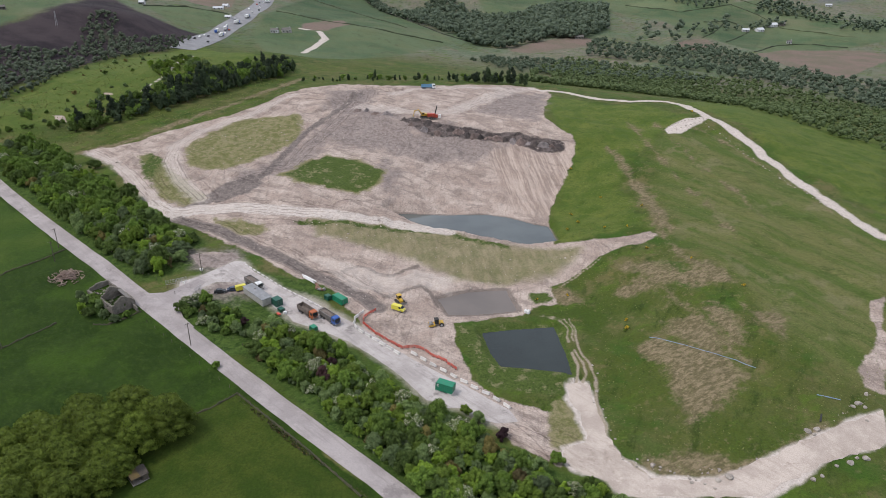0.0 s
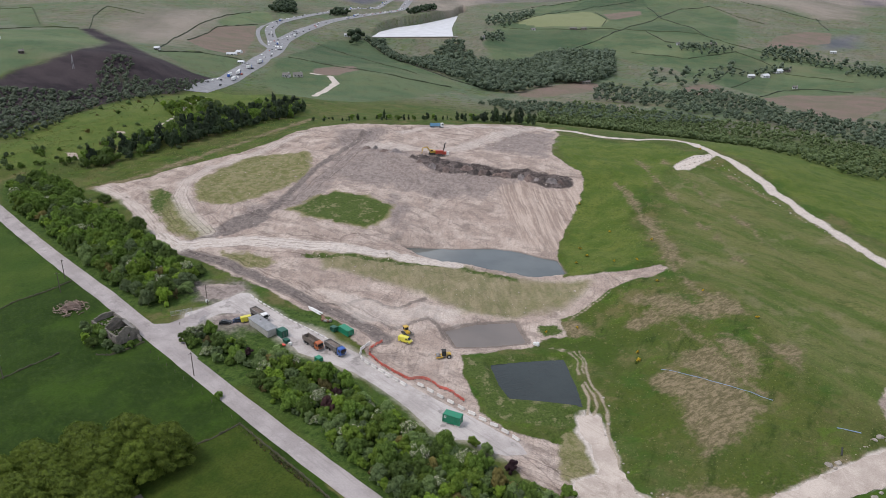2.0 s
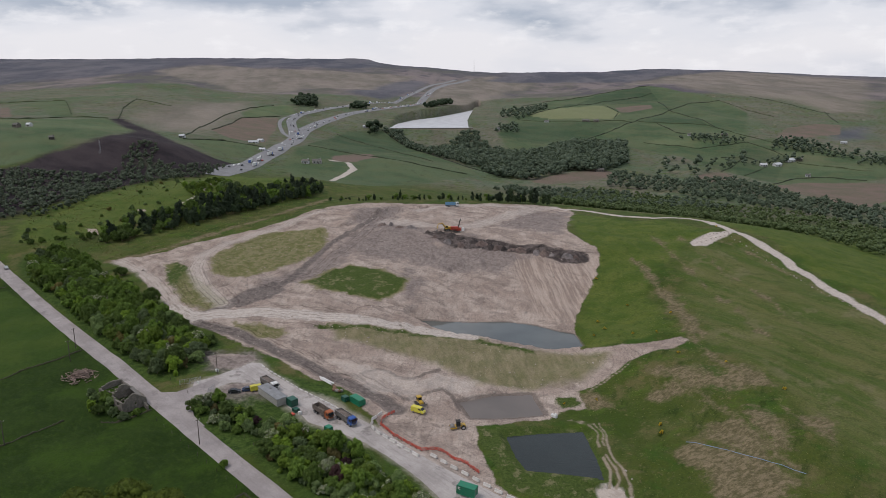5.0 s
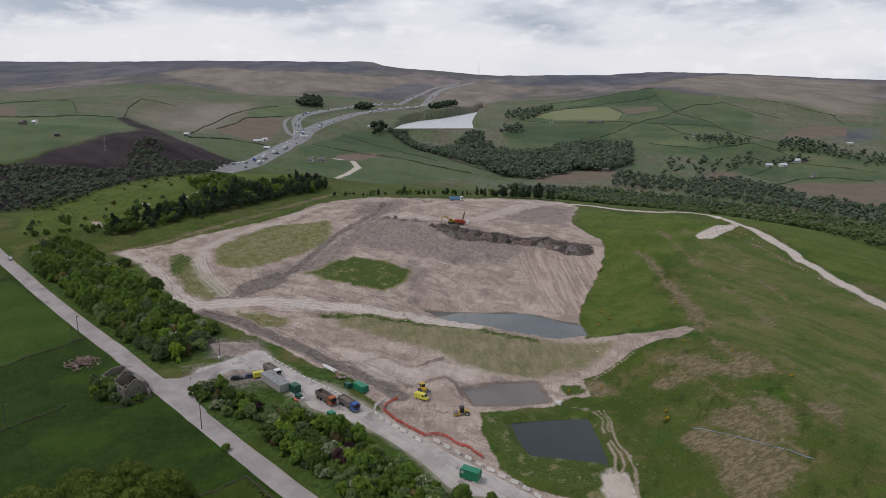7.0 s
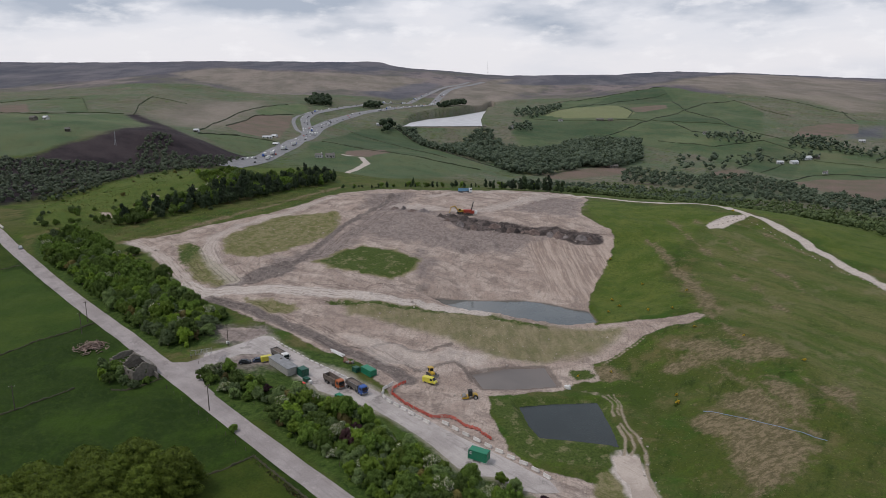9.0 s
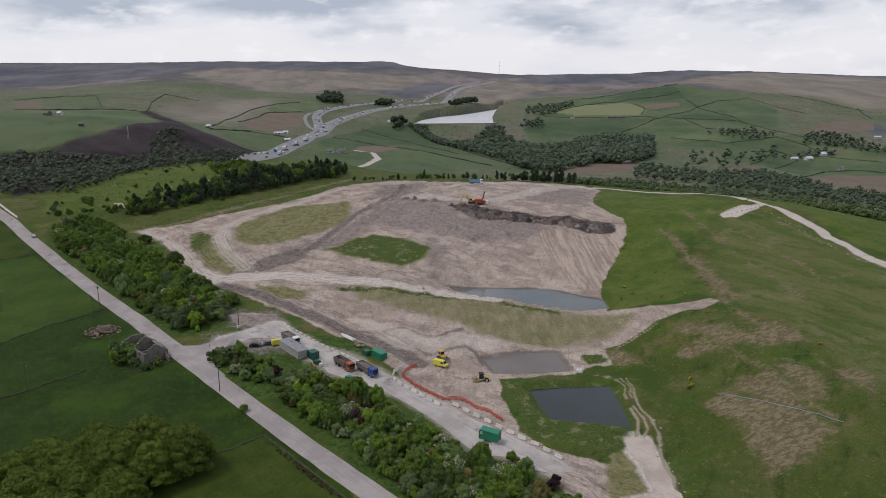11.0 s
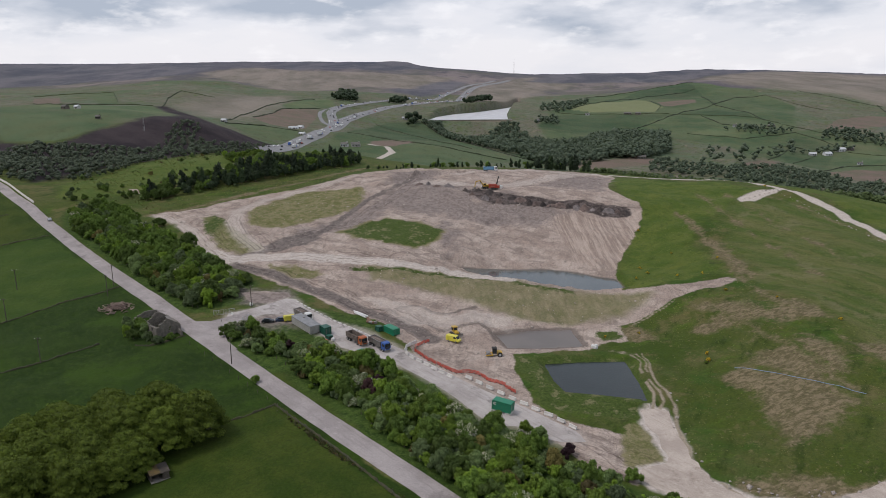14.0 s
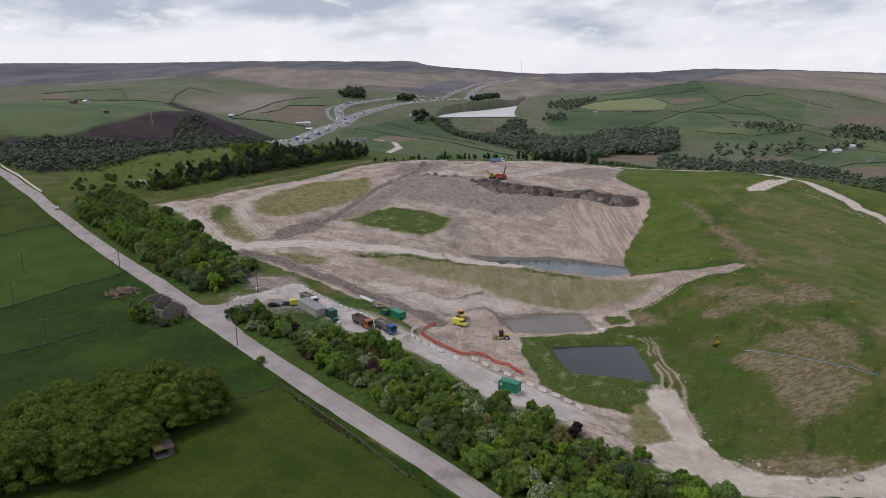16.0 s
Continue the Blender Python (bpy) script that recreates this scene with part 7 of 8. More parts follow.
settle(skip_heap(), -44.9, 229.0, YAW)
for k, (dx, dy) in enumerate([(0, 0), (0.6, 0.7), (-0.5, 1.2)]):
    pipe = part("pipe", rod(B(), (-3.4, 0, 0.28), (3.4, 0, 0.28), 0.26, 12), M_WHITE, None)
    tagged(pipe, "pale plastic drainage pipe lying on the verge", "pipe", "stacked pipes")
    settle(pipe, -49.6 + dx, 234.8 + dy, YAW, 0.1, 3)
for nm, m, lab, x, y, sx in [("tarpaulin", M_REDPLASTIC, "crumpled red tarpaulin on the grass", -55.8, 210.8, 1.6), ("water_tank", M_WHITE, "small white water tank on the grass", -53.7, 211.6, 1.0), ("pump_unit", M_WHITE, "white pump unit beside the silty pond", 29.2, 216.0, 2.2),
                             ("waste_bin", M_WHITE, "pale waste bin on the grass", -90.8, 240.4, 1.0), ("sign_board", M_WHITE, "white site sign beside the entrance", -94.2, 230.6, 1.6)]:
    b = box(B(), sx, 0.9 if nm != "sign_board" else 0.12, 1.0 if nm != "tarpaulin" else 0.4, 0, 0, 0.55, 0.08)
    if nm == "pump_unit":
        box(b, 0.8, 0.7, 0.5, 0.5, 0.1, 1.2, 0.05)
        rod(b, (-1, 0.3, 0.4), (-2.4, 0.6, 0.1), 0.08)
    if nm == "sign_board":
        for px in (-0.7, 0.7):
            rod(b, (px, 0, -0.3), (px, 0, 1.0), 0.05)
    ob = part(nm, b, m, None)
    tagged(ob, lab, nm.replace("_", " "))
    settle(ob, x, y, YAW)


def crawler(t, length, wide, r):
    for y in (-wide / 2, wide / 2):
        prof = []
        for k in range(7):
            a = math.pi / 2 + math.pi * k / 6
            prof.append((-length / 2 + r + r * math.cos(a), r + r * math.sin(a)))
        for k in range(7):
            a = -math.pi / 2 + math.pi * k / 6
            prof.append((length / 2 - r + r * math.cos(a), r + r * math.sin(a)))
        tr = part("track", prism(B(), prof, y - 0.25, y + 0.25), M_RUBBER, t)
        for k in range(4):
            part("track_roller", rod(B(), (-length / 2 + 0.6 + k * (length - 1.2) / 3, y - 0.28, r * 0.8), (-length / 2 + 0.6 + k * (length - 1.2) / 3, y + 0.28, r * 0.8), r * 0.5, 10), M_STEEL, tr)


def dozer():
    t = thing("bulldozer", "yellow tracked bulldozer on bare earth", "bulldozer")
    crawler(t, 3.4, 2.0, 0.5)
    part("engine_cover", prism(B(), [(0.2, 0.6), (1.7, 0.6), (1.75, 1.5), (0.2, 1.7)], -0.6, 0.6, 0.05, 0.05), M_YELLOW, t)
    cab = part("cab", box(B(), 1.4, 1.5, 1.6, -0.6, 0, 1.9, 0.08), M_YELLOW, t)
    for x, y, sx, sy in ((-0.6, 0.76, 1.1, 0.05), (-0.6, -0.76, 1.1, 0.05), (0.11, 0, 0.05, 1.2), (-1.31, 0, 0.05, 1.2)):
        part("window", box(B(), sx, sy, 0.9, x, y, 2.1), M_GLASS, cab)
    part("cab_roof", box(B(), 1.7, 1.75, 0.12, -0.6, 0, 2.78, 0.03), M_YELLOW, cab)
    part("blade", prism(B(), [(2.4, 0.1), (2.6, 0.1), (2.45, 0.6), (2.6, 1.15), (2.4, 1.15), (2.28, 0.6)], -1.6, 1.6), M_STEEL, t)
    for y in (-1.1, 1.1):
        part("push_arm", rod(B(), (0.2, y, 0.5), (2.4, y, 0.5), 0.1, 6), M_YELLOW, t)
    part("exhaust", rod(B(), (1.0, 0.3, 1.6), (1.0, 0.3, 2.5), 0.07, 8), M_STEEL, t)
    return t


settle(dozer(), -15.2, 220.2, -60)


def road_roller():
    t = thing("road_roller", "yellow single drum roller with a dark cab", "roller")
    part("drum", rod(B(), (1.7, -1.05, 0.75), (1.7, 1.05, 0.75), 0.75, 24), M_STEEL, t)
    fr = B()
    for y in (-1.15, 1.15):
        box(fr, 2.0, 0.15, 0.35, 1.6, y, 0.8)
    box(fr, 0.3, 2.4, 0.4, 0.55, 0, 0.85)
    part("drum_frame", fr, M_YELLOW, t)
    part("engine_cover", prism(B(), [(-2.6, 0.7), (-0.9, 0.7), (-0.9, 1.75), (-2.4, 1.6)], -0.85, 0.85, 0.08, 0.06), M_YELLOW, t)
    cab = part("cab", box(B(), 1.3, 1.5, 1.7, -0.1, 0, 1.9, 0.06), M_GLASS, t)
    part("cab_roof", box(B(), 1.5, 1.7, 0.14, -0.1, 0, 2.8, 0.03), M_RUBBER, cab)
    for y in (-0.95, 0.95):
        wheel(t, -1.7, y, 0.75, 0.5)
    return t


settle(road_roller(), -2.3, 207.6, 190)


def excavator(name, m, label, swing, boom_up):
    t = thing(name, label, "excavator", "excavators on the tip")
    crawler(t, 4.4, 2.6, 0.5)
    c = Matrix.Rotation(radians(swing), 4, "Z")
    def put(nm, b, mat, parent=t, lab=""):
        bmesh.ops.transform(b, matrix=c, verts=b.verts)
        return part(nm, b, mat, parent, lab)
    put("turntable", rod(B(), (0, 0, 0.9), (0, 0, 1.2), 0.9, 16), M_STEEL)
    put("house", prism(B(), [(-2.4, 1.2), (1.3, 1.2), (1.3, 1.9), (-0.2, 2.2), (-2.4, 2.2), (-2.6, 1.7)], -1.3, 1.3, 0.06, 0.06), m)
    cab = put("cab", prism(B(), [(0.2, 1.2), (1.7, 1.2), (1.75, 2.2), (1.4, 3.0), (0.2, 3.0)], 0.35, 1.3, 0.03, 0.05), m)
    put("window", prism(B(), [(0.4, 2.0), (1.76, 2.0), (1.45, 2.85), (0.4, 2.85)], 0.31, 1.34), M_GLASS, cab)
    put("counterweight", box(B(), 0.7, 2.4, 1.0, -2.5, 0, 1.75, 0.15), m)
    z2 = 2.0 + boom_up
    put("boom", rod(rod(B(), (1.2, -0.3, 1.7), (3.0, -0.3, z2 + 1.4), 0.3, 6, 0.26), (3.0, -0.3, z2 + 1.4), (5.6, -0.3, z2 + 0.8), 0.26, 6, 0.2), m)
    put("dipper", rod(B(), (5.3, -0.3, z2 + 1.2), (6.2, -0.3, max(0.8, z2 - 2.2)), 0.22, 6, 0.16), m)
    put("ram", rod(B(), (1.5, -0.3, 1.4), (3.2, -0.3, z2 + 0.9), 0.09, 6), M_STEEL)
    put("bucket", prism(B(), [(5.6, max(0.0, z2 - 3.2)), (6.6, max(0.1, z2 - 3.0)), (6.5, max(0.9, z2 - 2.2)), (6.0, max(0.9, z2 - 2.1)), (5.5, max(0.4, z2 - 2.8))], -0.9, 0.3), M_STEEL)
    return t


settle(excavator("excavator", M_YELLOW, "yellow tracked excavator digging on the tip", 200, 1.0), -10.2, 382.6, 0)


def stacker():
    """A red tracked screening machine with a raised belt."""
    t = thing("screening_machine", "red tracked screening machine with a raised belt", "machine")
    crawler(t, 4.0, 2.4, 0.45)
    part("hopper", prism(B(), [(-2.6, 1.6), (0.8, 1.6), (1.4, 2.9), (-3.2, 2.9)], -1.25, 1.25), M_RED, t)
    part("engine_box", box(B(), 2.2, 2.2, 1.4, 1.6, 0, 1.6, 0.06), M_RED, t)
    part("frame", box(B(), 6.4, 1.4, 0.4, 0, 0, 1.1), M_RED, t)
    belt = part("belt_arm", rod(B(), (0.8, 0, 1.6), (2.2, 0, 7.2), 0.32, 6, 0.25), M_RUBBER, t)
    part("belt_roller", rod(B(), (2.2, -0.6, 7.2), (2.2, 0.6, 7.2), 0.22, 10), M_STEEL, belt)
    part("cabinet", box(B(), 1.3, 1.6, 1.6, 3.6, 0, 1.5, 0.06), M_WHITE, t, "white control cabinet")
    return t


settle(stacker(), -5.4, 380.6, -10)


# concrete barriers and red plastic barriers along the site road
def along(line, gap):
    out, carry = [], 0.0
    for a, b in zip(line, line[1:]):
        L = math.hypot(b[0] - a[0], b[1] - a[1])
        s = carry
        while s < L:
            out.append((a[0] + (b[0] - a[0]) * s / L, a[1] + (b[1] - a[1]) * s / L, math.degrees(math.atan2(b[1] - a[1], b[0] - a[0]))))
            s += gap
        carry = s - L
    return out


def barrier_mesh(L, w, h):
    return prism(B(), [(-w / 2, 0), (w / 2, 0), (w / 2, 0.2 * h), (w * 0.22, 0.55 * h), (w * 0.18, h), (-w * 0.18, h), (-w * 0.22, 0.55 * h), (-w / 2, 0.2 * h)], -L / 2, L / 2, 0, 0.03)


first = tagged(part("concrete_barrier", barrier_mesh(2.5, 0.7, 0.9), M_BARRIER, None), "whitewashed concrete barrier block beside the site road", "barrier", "barriers along the site road")
rr = random.Random(4)
spots = along(BLOCKS, 3.3) + along(BLOCKS_B, 4.0)
for k, (x, y, a) in enumerate(spots):
    ob = first if k == 0 else copy_thing(first, pose(0, 0, 0))
    settle(ob, x, y, a + 90 + rr.uniform(-5, 5))
low = tagged(part("kerb_block", box(B(), 1.7, 0.4, 0.5, 0, 0, 0.22, 0.05), M_BARRIER, None), "low whitewashed kerb block at the yard edge", "kerb block", "kerb blocks at the yard edge")
for k, (x, y, a) in enumerate(along(KERB_BLOCKS, 2.7)):
    ob = low if k == 0 else copy_thing(low, pose(0, 0, 0))
    settle(ob, x, y, a + rr.uniform(-6, 6))


def plastic_barrier():
    t = thing("plastic_barrier", "red plastic pedestrian barrier panel in a long row", "barrier", "red barriers round bare ground")
    for z in (0.25, 0.65, 1.05):
        part("rail", box(B(), 2.0, 0.06, 0.16, 0, 0, z, 0.015), M_REDPLASTIC, t)
    for k in range(9):
        part("upright", box(B(), 0.1, 0.05, 0.9, -0.95 + k * 0.2375, 0, 0.65), M_REDPLASTIC, t)
    for x in (-0.7, 0.7):
        part("foot", box(B(), 0.18, 0.6, 0.1, x, 0, 0.08, 0.02), M_RUBBER, t)
    return t


first = plastic_barrier()
for k, (x, y, a) in enumerate(along(RED_FENCE, 1.95)):
    ob = first if k == 0 else copy_thing(first, pose(0, 0, 0))
    settle(ob, x, y, a + rr.uniform(-12, 12))


# telegraph poles, posts
def telegraph_pole():
    t = thing("telegraph_pole", "weathered timber telegraph pole with a crossarm", "pole", "telegraph poles in the fields")
    part("pole", rod(B(), (0, 0, -0.5), (0, 0, 8.4), 0.16, 8, 0.11), M_POLE, t)
    arm = part("crossarm", box(B(), 1.7, 0.1, 0.12, 0, 0.12, 7.9), M_POLE, t)
    for x in (-0.75, 0, 0.75):
        part("insulator", rod(B(), (x, 0.12, 7.95), (x, 0.12, 8.2), 0.05, 8, 0.03), M_WHITE, arm)
    return t


first = telegraph_pole()
for k, (x, y, a) in enumerate([(-80.1, 193.3, 40), (-152.4, 257.4, 40), (-149.5, 247.8, 30), (-140.6, 193.4, 30), (-173.5, 224, 30), (-189.8, 253.2, 30), (-90, 238.6, 30)]):
    ob = first if k == 0 else copy_thing(first, pose(0, 0, 0))
    settle(ob, x, y, a)
post = tagged(part("fence_post", box(B(), 0.12, 0.12, 1.3, 0, 0, 0.5, 0.02), M_POLE, None), "timber fence post beside the lane", "post", "fence posts beside the lane")
k = 0
for line, off in (([(-98, 207), (-60, 172), (-33, 146), (-12, 127)], -0.8), ([(-100, 226.5), (-84, 211), (-50, 178), (-15, 146)], 0.9), ([(-106, 232), (-150, 270), (-200, 315)], 1.0)):
    for x, y, a in along(line, 5.5):
        ob = post if k == 0 else copy_thing(post, pose(0, 0, 0))
        settle(ob, x + off, y + off, a)
        k += 1


# boulders
def boulder_mesh(seed):
    b = B()
    bmesh.ops.create_icosphere(b, subdivisions=2, radius=0.6)
    r2 = random.Random(seed)
    off = Vector((r2.uniform(0, 50), 0, 0))
    for v in b.verts:
        v.co *= 1 + 0.55 * noise.noise(v.co * 1.3 + off)
        v.co.z *= 0.75
    return b


ROCKS = [tagged(part("boulder", boulder_mesh(k), M_ROCK, None), "pale sandstone boulder on a road verge", "boulder", "boulders beside the haul road") for k in range(4)]
PLACED = [0, 0, 0, 0]
LINE_ROCKS = [(95.9, 150.4, 1.5), (98.4, 151, 1.4), (97, 149.3, 0.9), (112.2, 159.5, 1.2), (114.4, 160.9, 1.5), (115.4, 159.2, 1.0), (113.4, 154.2, 0.8), (102.5, 140.8, 1.3), (107.1, 142, 1.5), (104.8, 142.2, 0.8),
              (93.7, 136.8, 0.9), (91.3, 136, 1.1), (68.5, 137.7, 1.2), (71.5, 138.3, 1.6), (67, 135.2, 0.7), (98.7, 140, 0.8), (65, 136.8, 0.7), (75, 140.5, 0.6), (62, 137.5, 0.8), (80, 143, 0.5), (118, 164, 1.0)]
for x, y, a in along(WALL_PATH, 3.2):
    LINE_ROCKS.append((x + rr.uniform(-0.8, 0.8), y + rr.uniform(-1.2, 1.2), rr.uniform(0.35, 0.8)))
for x, y, a in along([(120, 372), (128, 376), (137, 379), (143, 380)], 2.2) + along([(120, 366), (130, 370), (140, 375)], 3):
    LINE_ROCKS.append((x, y, rr.uniform(0.5, 0.95)))
for x, y, a in along(DITCH[3:], 4.0) + along([(52, 147), (58, 141), (64, 137)], 2.0):
    LINE_ROCKS.append((x + rr.uniform(-1.2, 1.2), y + rr.uniform(-1, 1), rr.uniform(0.3, 0.7)))
for x, y, s in LINE_ROCKS:
    n = rr.randrange(4)
    ob = ROCKS[n] if not PLACED[n] else copy_thing(ROCKS[n], pose(0, 0, 0))
    PLACED[n] += 1
    ob.matrix_basis = pose(x, y, ground_at(x, y) + 0.1 * s, rr.uniform(-20, 20), rr.uniform(-20, 20), rr.uniform(0, 360)) @ Matrix.Diagonal((s, s, s, 1))


# pipes on the mound
def laid_pipe(line, r, m, label):
    b = B()
    pts = [Vector((x, y, ground_at(x, y) + r * 0.8)) for x, y, a in along(line, 3.0)]
    rings = []
    for k, p in enumerate(pts):
        d = (pts[min(k + 1, len(pts) - 1)] - pts[max(k - 1, 0)]).normalized()
        q = d.to_track_quat("Z", "Y")
        rings.append([b.verts.new(p + q @ Vector((r * math.cos(i * math.pi / 4), r * math.sin(i * math.pi / 4), 0))) for i in range(8)])
    for u, v in zip(rings, rings[1:]):
        for i in range(8):
            b.faces.new((u[i], u[(i + 1) % 8], v[(i + 1) % 8], v[i]))
    ob = part("pipe", b, m, None)
    tagged(ob, label, "pipe", "pipes on the mound")


laid_pipe(PIPE, 0.09, M_BLUEPIPE, "pale blue plastic pipe lying across dry grass")
laid_pipe([(104, 163.5), (108, 162.5), (112, 160.5)], 0.14, M_BLUEPIPE, "blue plastic pipe leading to a culvert")
laid_pipe([(100.5, 153.5), (103, 158)], 0.22, M_RUBBER, "black plastic pipe lying beside the road")


# rubble pile and ruin
def rubble_pile():
    t = thing("rubble_pile", "heap of broken timber and stone in a field", "heap")
    r2 = random.Random(9)
    for k in range(295):
        u, v = r2.gauss(0, 2.7), r2.gauss(0, 3.0)
        z = max(0.1, 1.7 - 0.2 * math.hypot(u, v)) * r2.uniform(0.3, 1)
        L = r2.uniform(0.5, 2.0)
        part("broken_piece", box(B(), L, r2.uniform(0.15, 0.4), r2.uniform(0.1, 0.3), u, v, z, 0.0, Euler((r2.uniform(-0.4, 0.4), r2.uniform(-0.4, 0.4), r2.uniform(0, 3.1))).to_matrix().to_4x4()), M_RUBBLE, t)
    return t


settle(rubble_pile(), -139.8, 237.2, 20)


def broken_wall(b, x0, y0, x1, y1, heights, thick=0.6, gap=None):
    """A masonry wall with an uneven, broken top; gap: an opening as (from, to, sill, head) in metres."""
    L = math.hypot(x1 - x0, y1 - y0)
    a = math.atan2(y1 - y0, x1 - x0)
    n = max(4, int(L / 0.7))
    r2 = random.Random(int(abs(x0 * 13 + y1 * 7)))
    for k in range(n):
        f = (k + 0.5) / n
        i = f * (len(heights) - 1)
        h = heights[int(i)] + (heights[min(int(i) + 1, len(heights) - 1)] - heights[int(i)]) * (i - int(i)) + r2.uniform(-0.2, 0.2)
        cx, cy = x0 + (x1 - x0) * f, y0 + (y1 - y0) * f
        rot = Matrix.Rotation(a, 4, "Z")
        if gap and gap[0] < f * L < gap[1]:
            box(b, L / n, thick, gap[2] + 0.4, cx, cy, gap[2] / 2 - 0.2, 0, rot)
            if h > gap[3]:
                box(b, L / n, thick, h - gap[3], cx, cy, (h + gap[3]) / 2, 0, rot)
        else:
            box(b, L / n, thick, h + 0.4, cx, cy, h / 2 - 0.2, 0, rot)
    bmesh.ops.remove_doubles(b, verts=b.verts[:], dist=0.004)


def ruin():
    t = thing("ruined_house", "roofless gritstone farmhouse ruin beside the lane", "ruin")
    def wall(*a, **k):
        b = B()
        broken_wall(b, *a, **k)
        part("wall", b, M_MASONRY, t)
    wall(5.5, -3.7, 5.5, 3.7, [2.9, 4.3, 5.4, 4.2, 2.6], gap=(3.4, 4.7, 1.3, 2.7))
    wall(5.5, -3.7, -5.5, -3.7, [2.9, 2.9, 2.4, 2.7, 1.4], gap=(3.2, 4.3, 1.0, 2.2))
    wall(5.5, 3.7, -5.5, 3.7, [2.6, 2.9, 3.0, 2.7, 2.9])
    wall(-5.5, -3.7, -5.5, 3.7, [1.6, 3.2, 5.2, 4.4, 2.8])
    wall(-5.5, 3.7, -15.5, 3.7, [2.8, 2.4, 2.6, 2.0, 2.3])
    wall(-15.5, 3.7, -15.5, -3.9, [2.4, 3.1, 2.4, 1.3])
    wall(-15.5, -3.9, -9.0, -3.9, [1.4, 1.9, 0.9])
    wall(5.7, 2.9, 9.0, 2.9, [2.0, 1.6, 1.1])
    r2 = random.Random(6)
    for k in range(60):
        part("fallen_stone", box(B(), r2.uniform(0.4, 1.3), r2.uniform(0.3, 0.8), r2.uniform(0.2, 0.5), r2.uniform(-15, 5), r2.uniform(-3.2, 3.2), r2.uniform(0.1, 0.9), 0.03, Euler((r2.uniform(-0.4, 0.4), r2.uniform(-0.4, 0.4), r2.uniform(0, 3))).to_matrix().to_4x4()), M_MASONRY, t)
    for k in range(4):
        part("roof_timber", rod(B(), (-4 + k * 2.4, -3.4, 2.7), (-4 + k * 2.4, 0.4, 4.6 - 0.3 * k), 0.09, 6), M_POLE, t)
    part("roof_remnant", prism(B(), [(-5.4, 2.9), (3.5, 2.8), (3.5, 2.95), (-5.4, 3.05)], 2.5, 3.8), M_SLATE, t, "remnant of stone slate roof")
    return t


settle(ruin(), -113.0, 217.3, YAW)


def shed():
    t = thing("field_shed", "small shed with lichen-yellow sheet roof under trees", "shed")
    w = B()
    for y in (-1.9, 1.9):
        box(w, 3.6, 0.12, 2.0, 0, y, 1.0)
    box(w, 0.12, 3.8, 2.2, -1.8, 0, 1.1)
    box(w, 0.12, 1.4, 1.9, 1.8, 1.2, 0.95)
    part("wall", w, M_POLE, t)
    rf = Matrix.Rotation(radians(9), 4, "Y")
    part("roof", box(B(), 4.2, 2.3, 0.08, 0, -1.1, 2.2, 0, rf), M_LICHEN, t)
    part("roof", box(B(), 3.8, 2.1, 0.08, 0.2, 1.15, 2.05, 0, rf), M_FELT, t, "brown roof felt")
    part("floor_slab", box(B(), 4.0, 4.2, 0.2, 0.1, 0, 0.0), M_STONE, t)
    return t


settle(shed(), -77.2, 140.2, -48)


# gate panels by the entrance and bridge parapet up the lane
def mesh_gate():
    t = thing("mesh_gate", "grey steel mesh gate beside the site entrance", "gate", "entrance gates")
    f = B()
    for z in (0.2, 1.9):
        rod(f, (-1.7, 0, z), (1.7, 0, z), 0.05, 6)
    for x in (-1.7, 0, 1.7):
        rod(f, (x, 0, 0), (x, 0, 2.0), 0.05, 6)
    part("gate_frame", f, M_SILVER, t)
    for k in range(12):
        part("bar", rod(B(), (-1.6 + k * 0.29, 0, 0.2), (-1.6 + k * 0.29, 0, 1.9), 0.02, 4), M_SILVER, t)
    return t


g1 = settle(mesh_gate(), -95.3, 231.6, 32)
for x, y, a in [(-98.8, 230.2, 20), (-87.6, 226.0, 70), (-87.2, 223.6, 70)]:
    settle(copy_thing(g1, pose(0, 0, 0)), x, y, a)
stone_wall("bridge_parapet", [(-254, 361.3), (-291, 394), (-342, 439.8), (-397, 487.8)], 1.1, 0.5, "pale stone bridge parapet beside the lane", M_CONCRETE, 0.02, 3.0, "bridge parapets", "parapet")


# ---------------------------------------------------------------- far buildings, dam, mast, motorway traffic
def farmhouse(name, L, W, H, wall_m, roof_m, label, group, windows=3):
    t = thing(name, label, "house", group)
    part("wall", box(B(), L, W, H, 0, 0, H / 2), wall_m, t)
    part("roof", prism(B(), [(-W / 2 - 0.3, H), (W / 2 + 0.3, H), (0, H + W * 0.38)], -L / 2 - 0.2, L / 2 + 0.2), roof_m, t).matrix_basis = pose(0, 0, 0, 0, 0, 90)
    for k in range(windows):
        for y in (-W / 2 - 0.03, W / 2 + 0.03):
            part("window", box(B(), 1.1, 0.08, 1.2, -L / 2 + (k + 0.5) * L / windows, y, H * 0.6), M_GLASS, t)
    part("door", box(B(), 1.0, 0.1, 2.0, L * 0.1, -W / 2 - 0.04, 1.0), M_POLE, t)
    part("chimney", box(B(), 0.8, 0.8, 1.6, L * 0.38, 0, H + W * 0.36), wall_m, t)
    return t


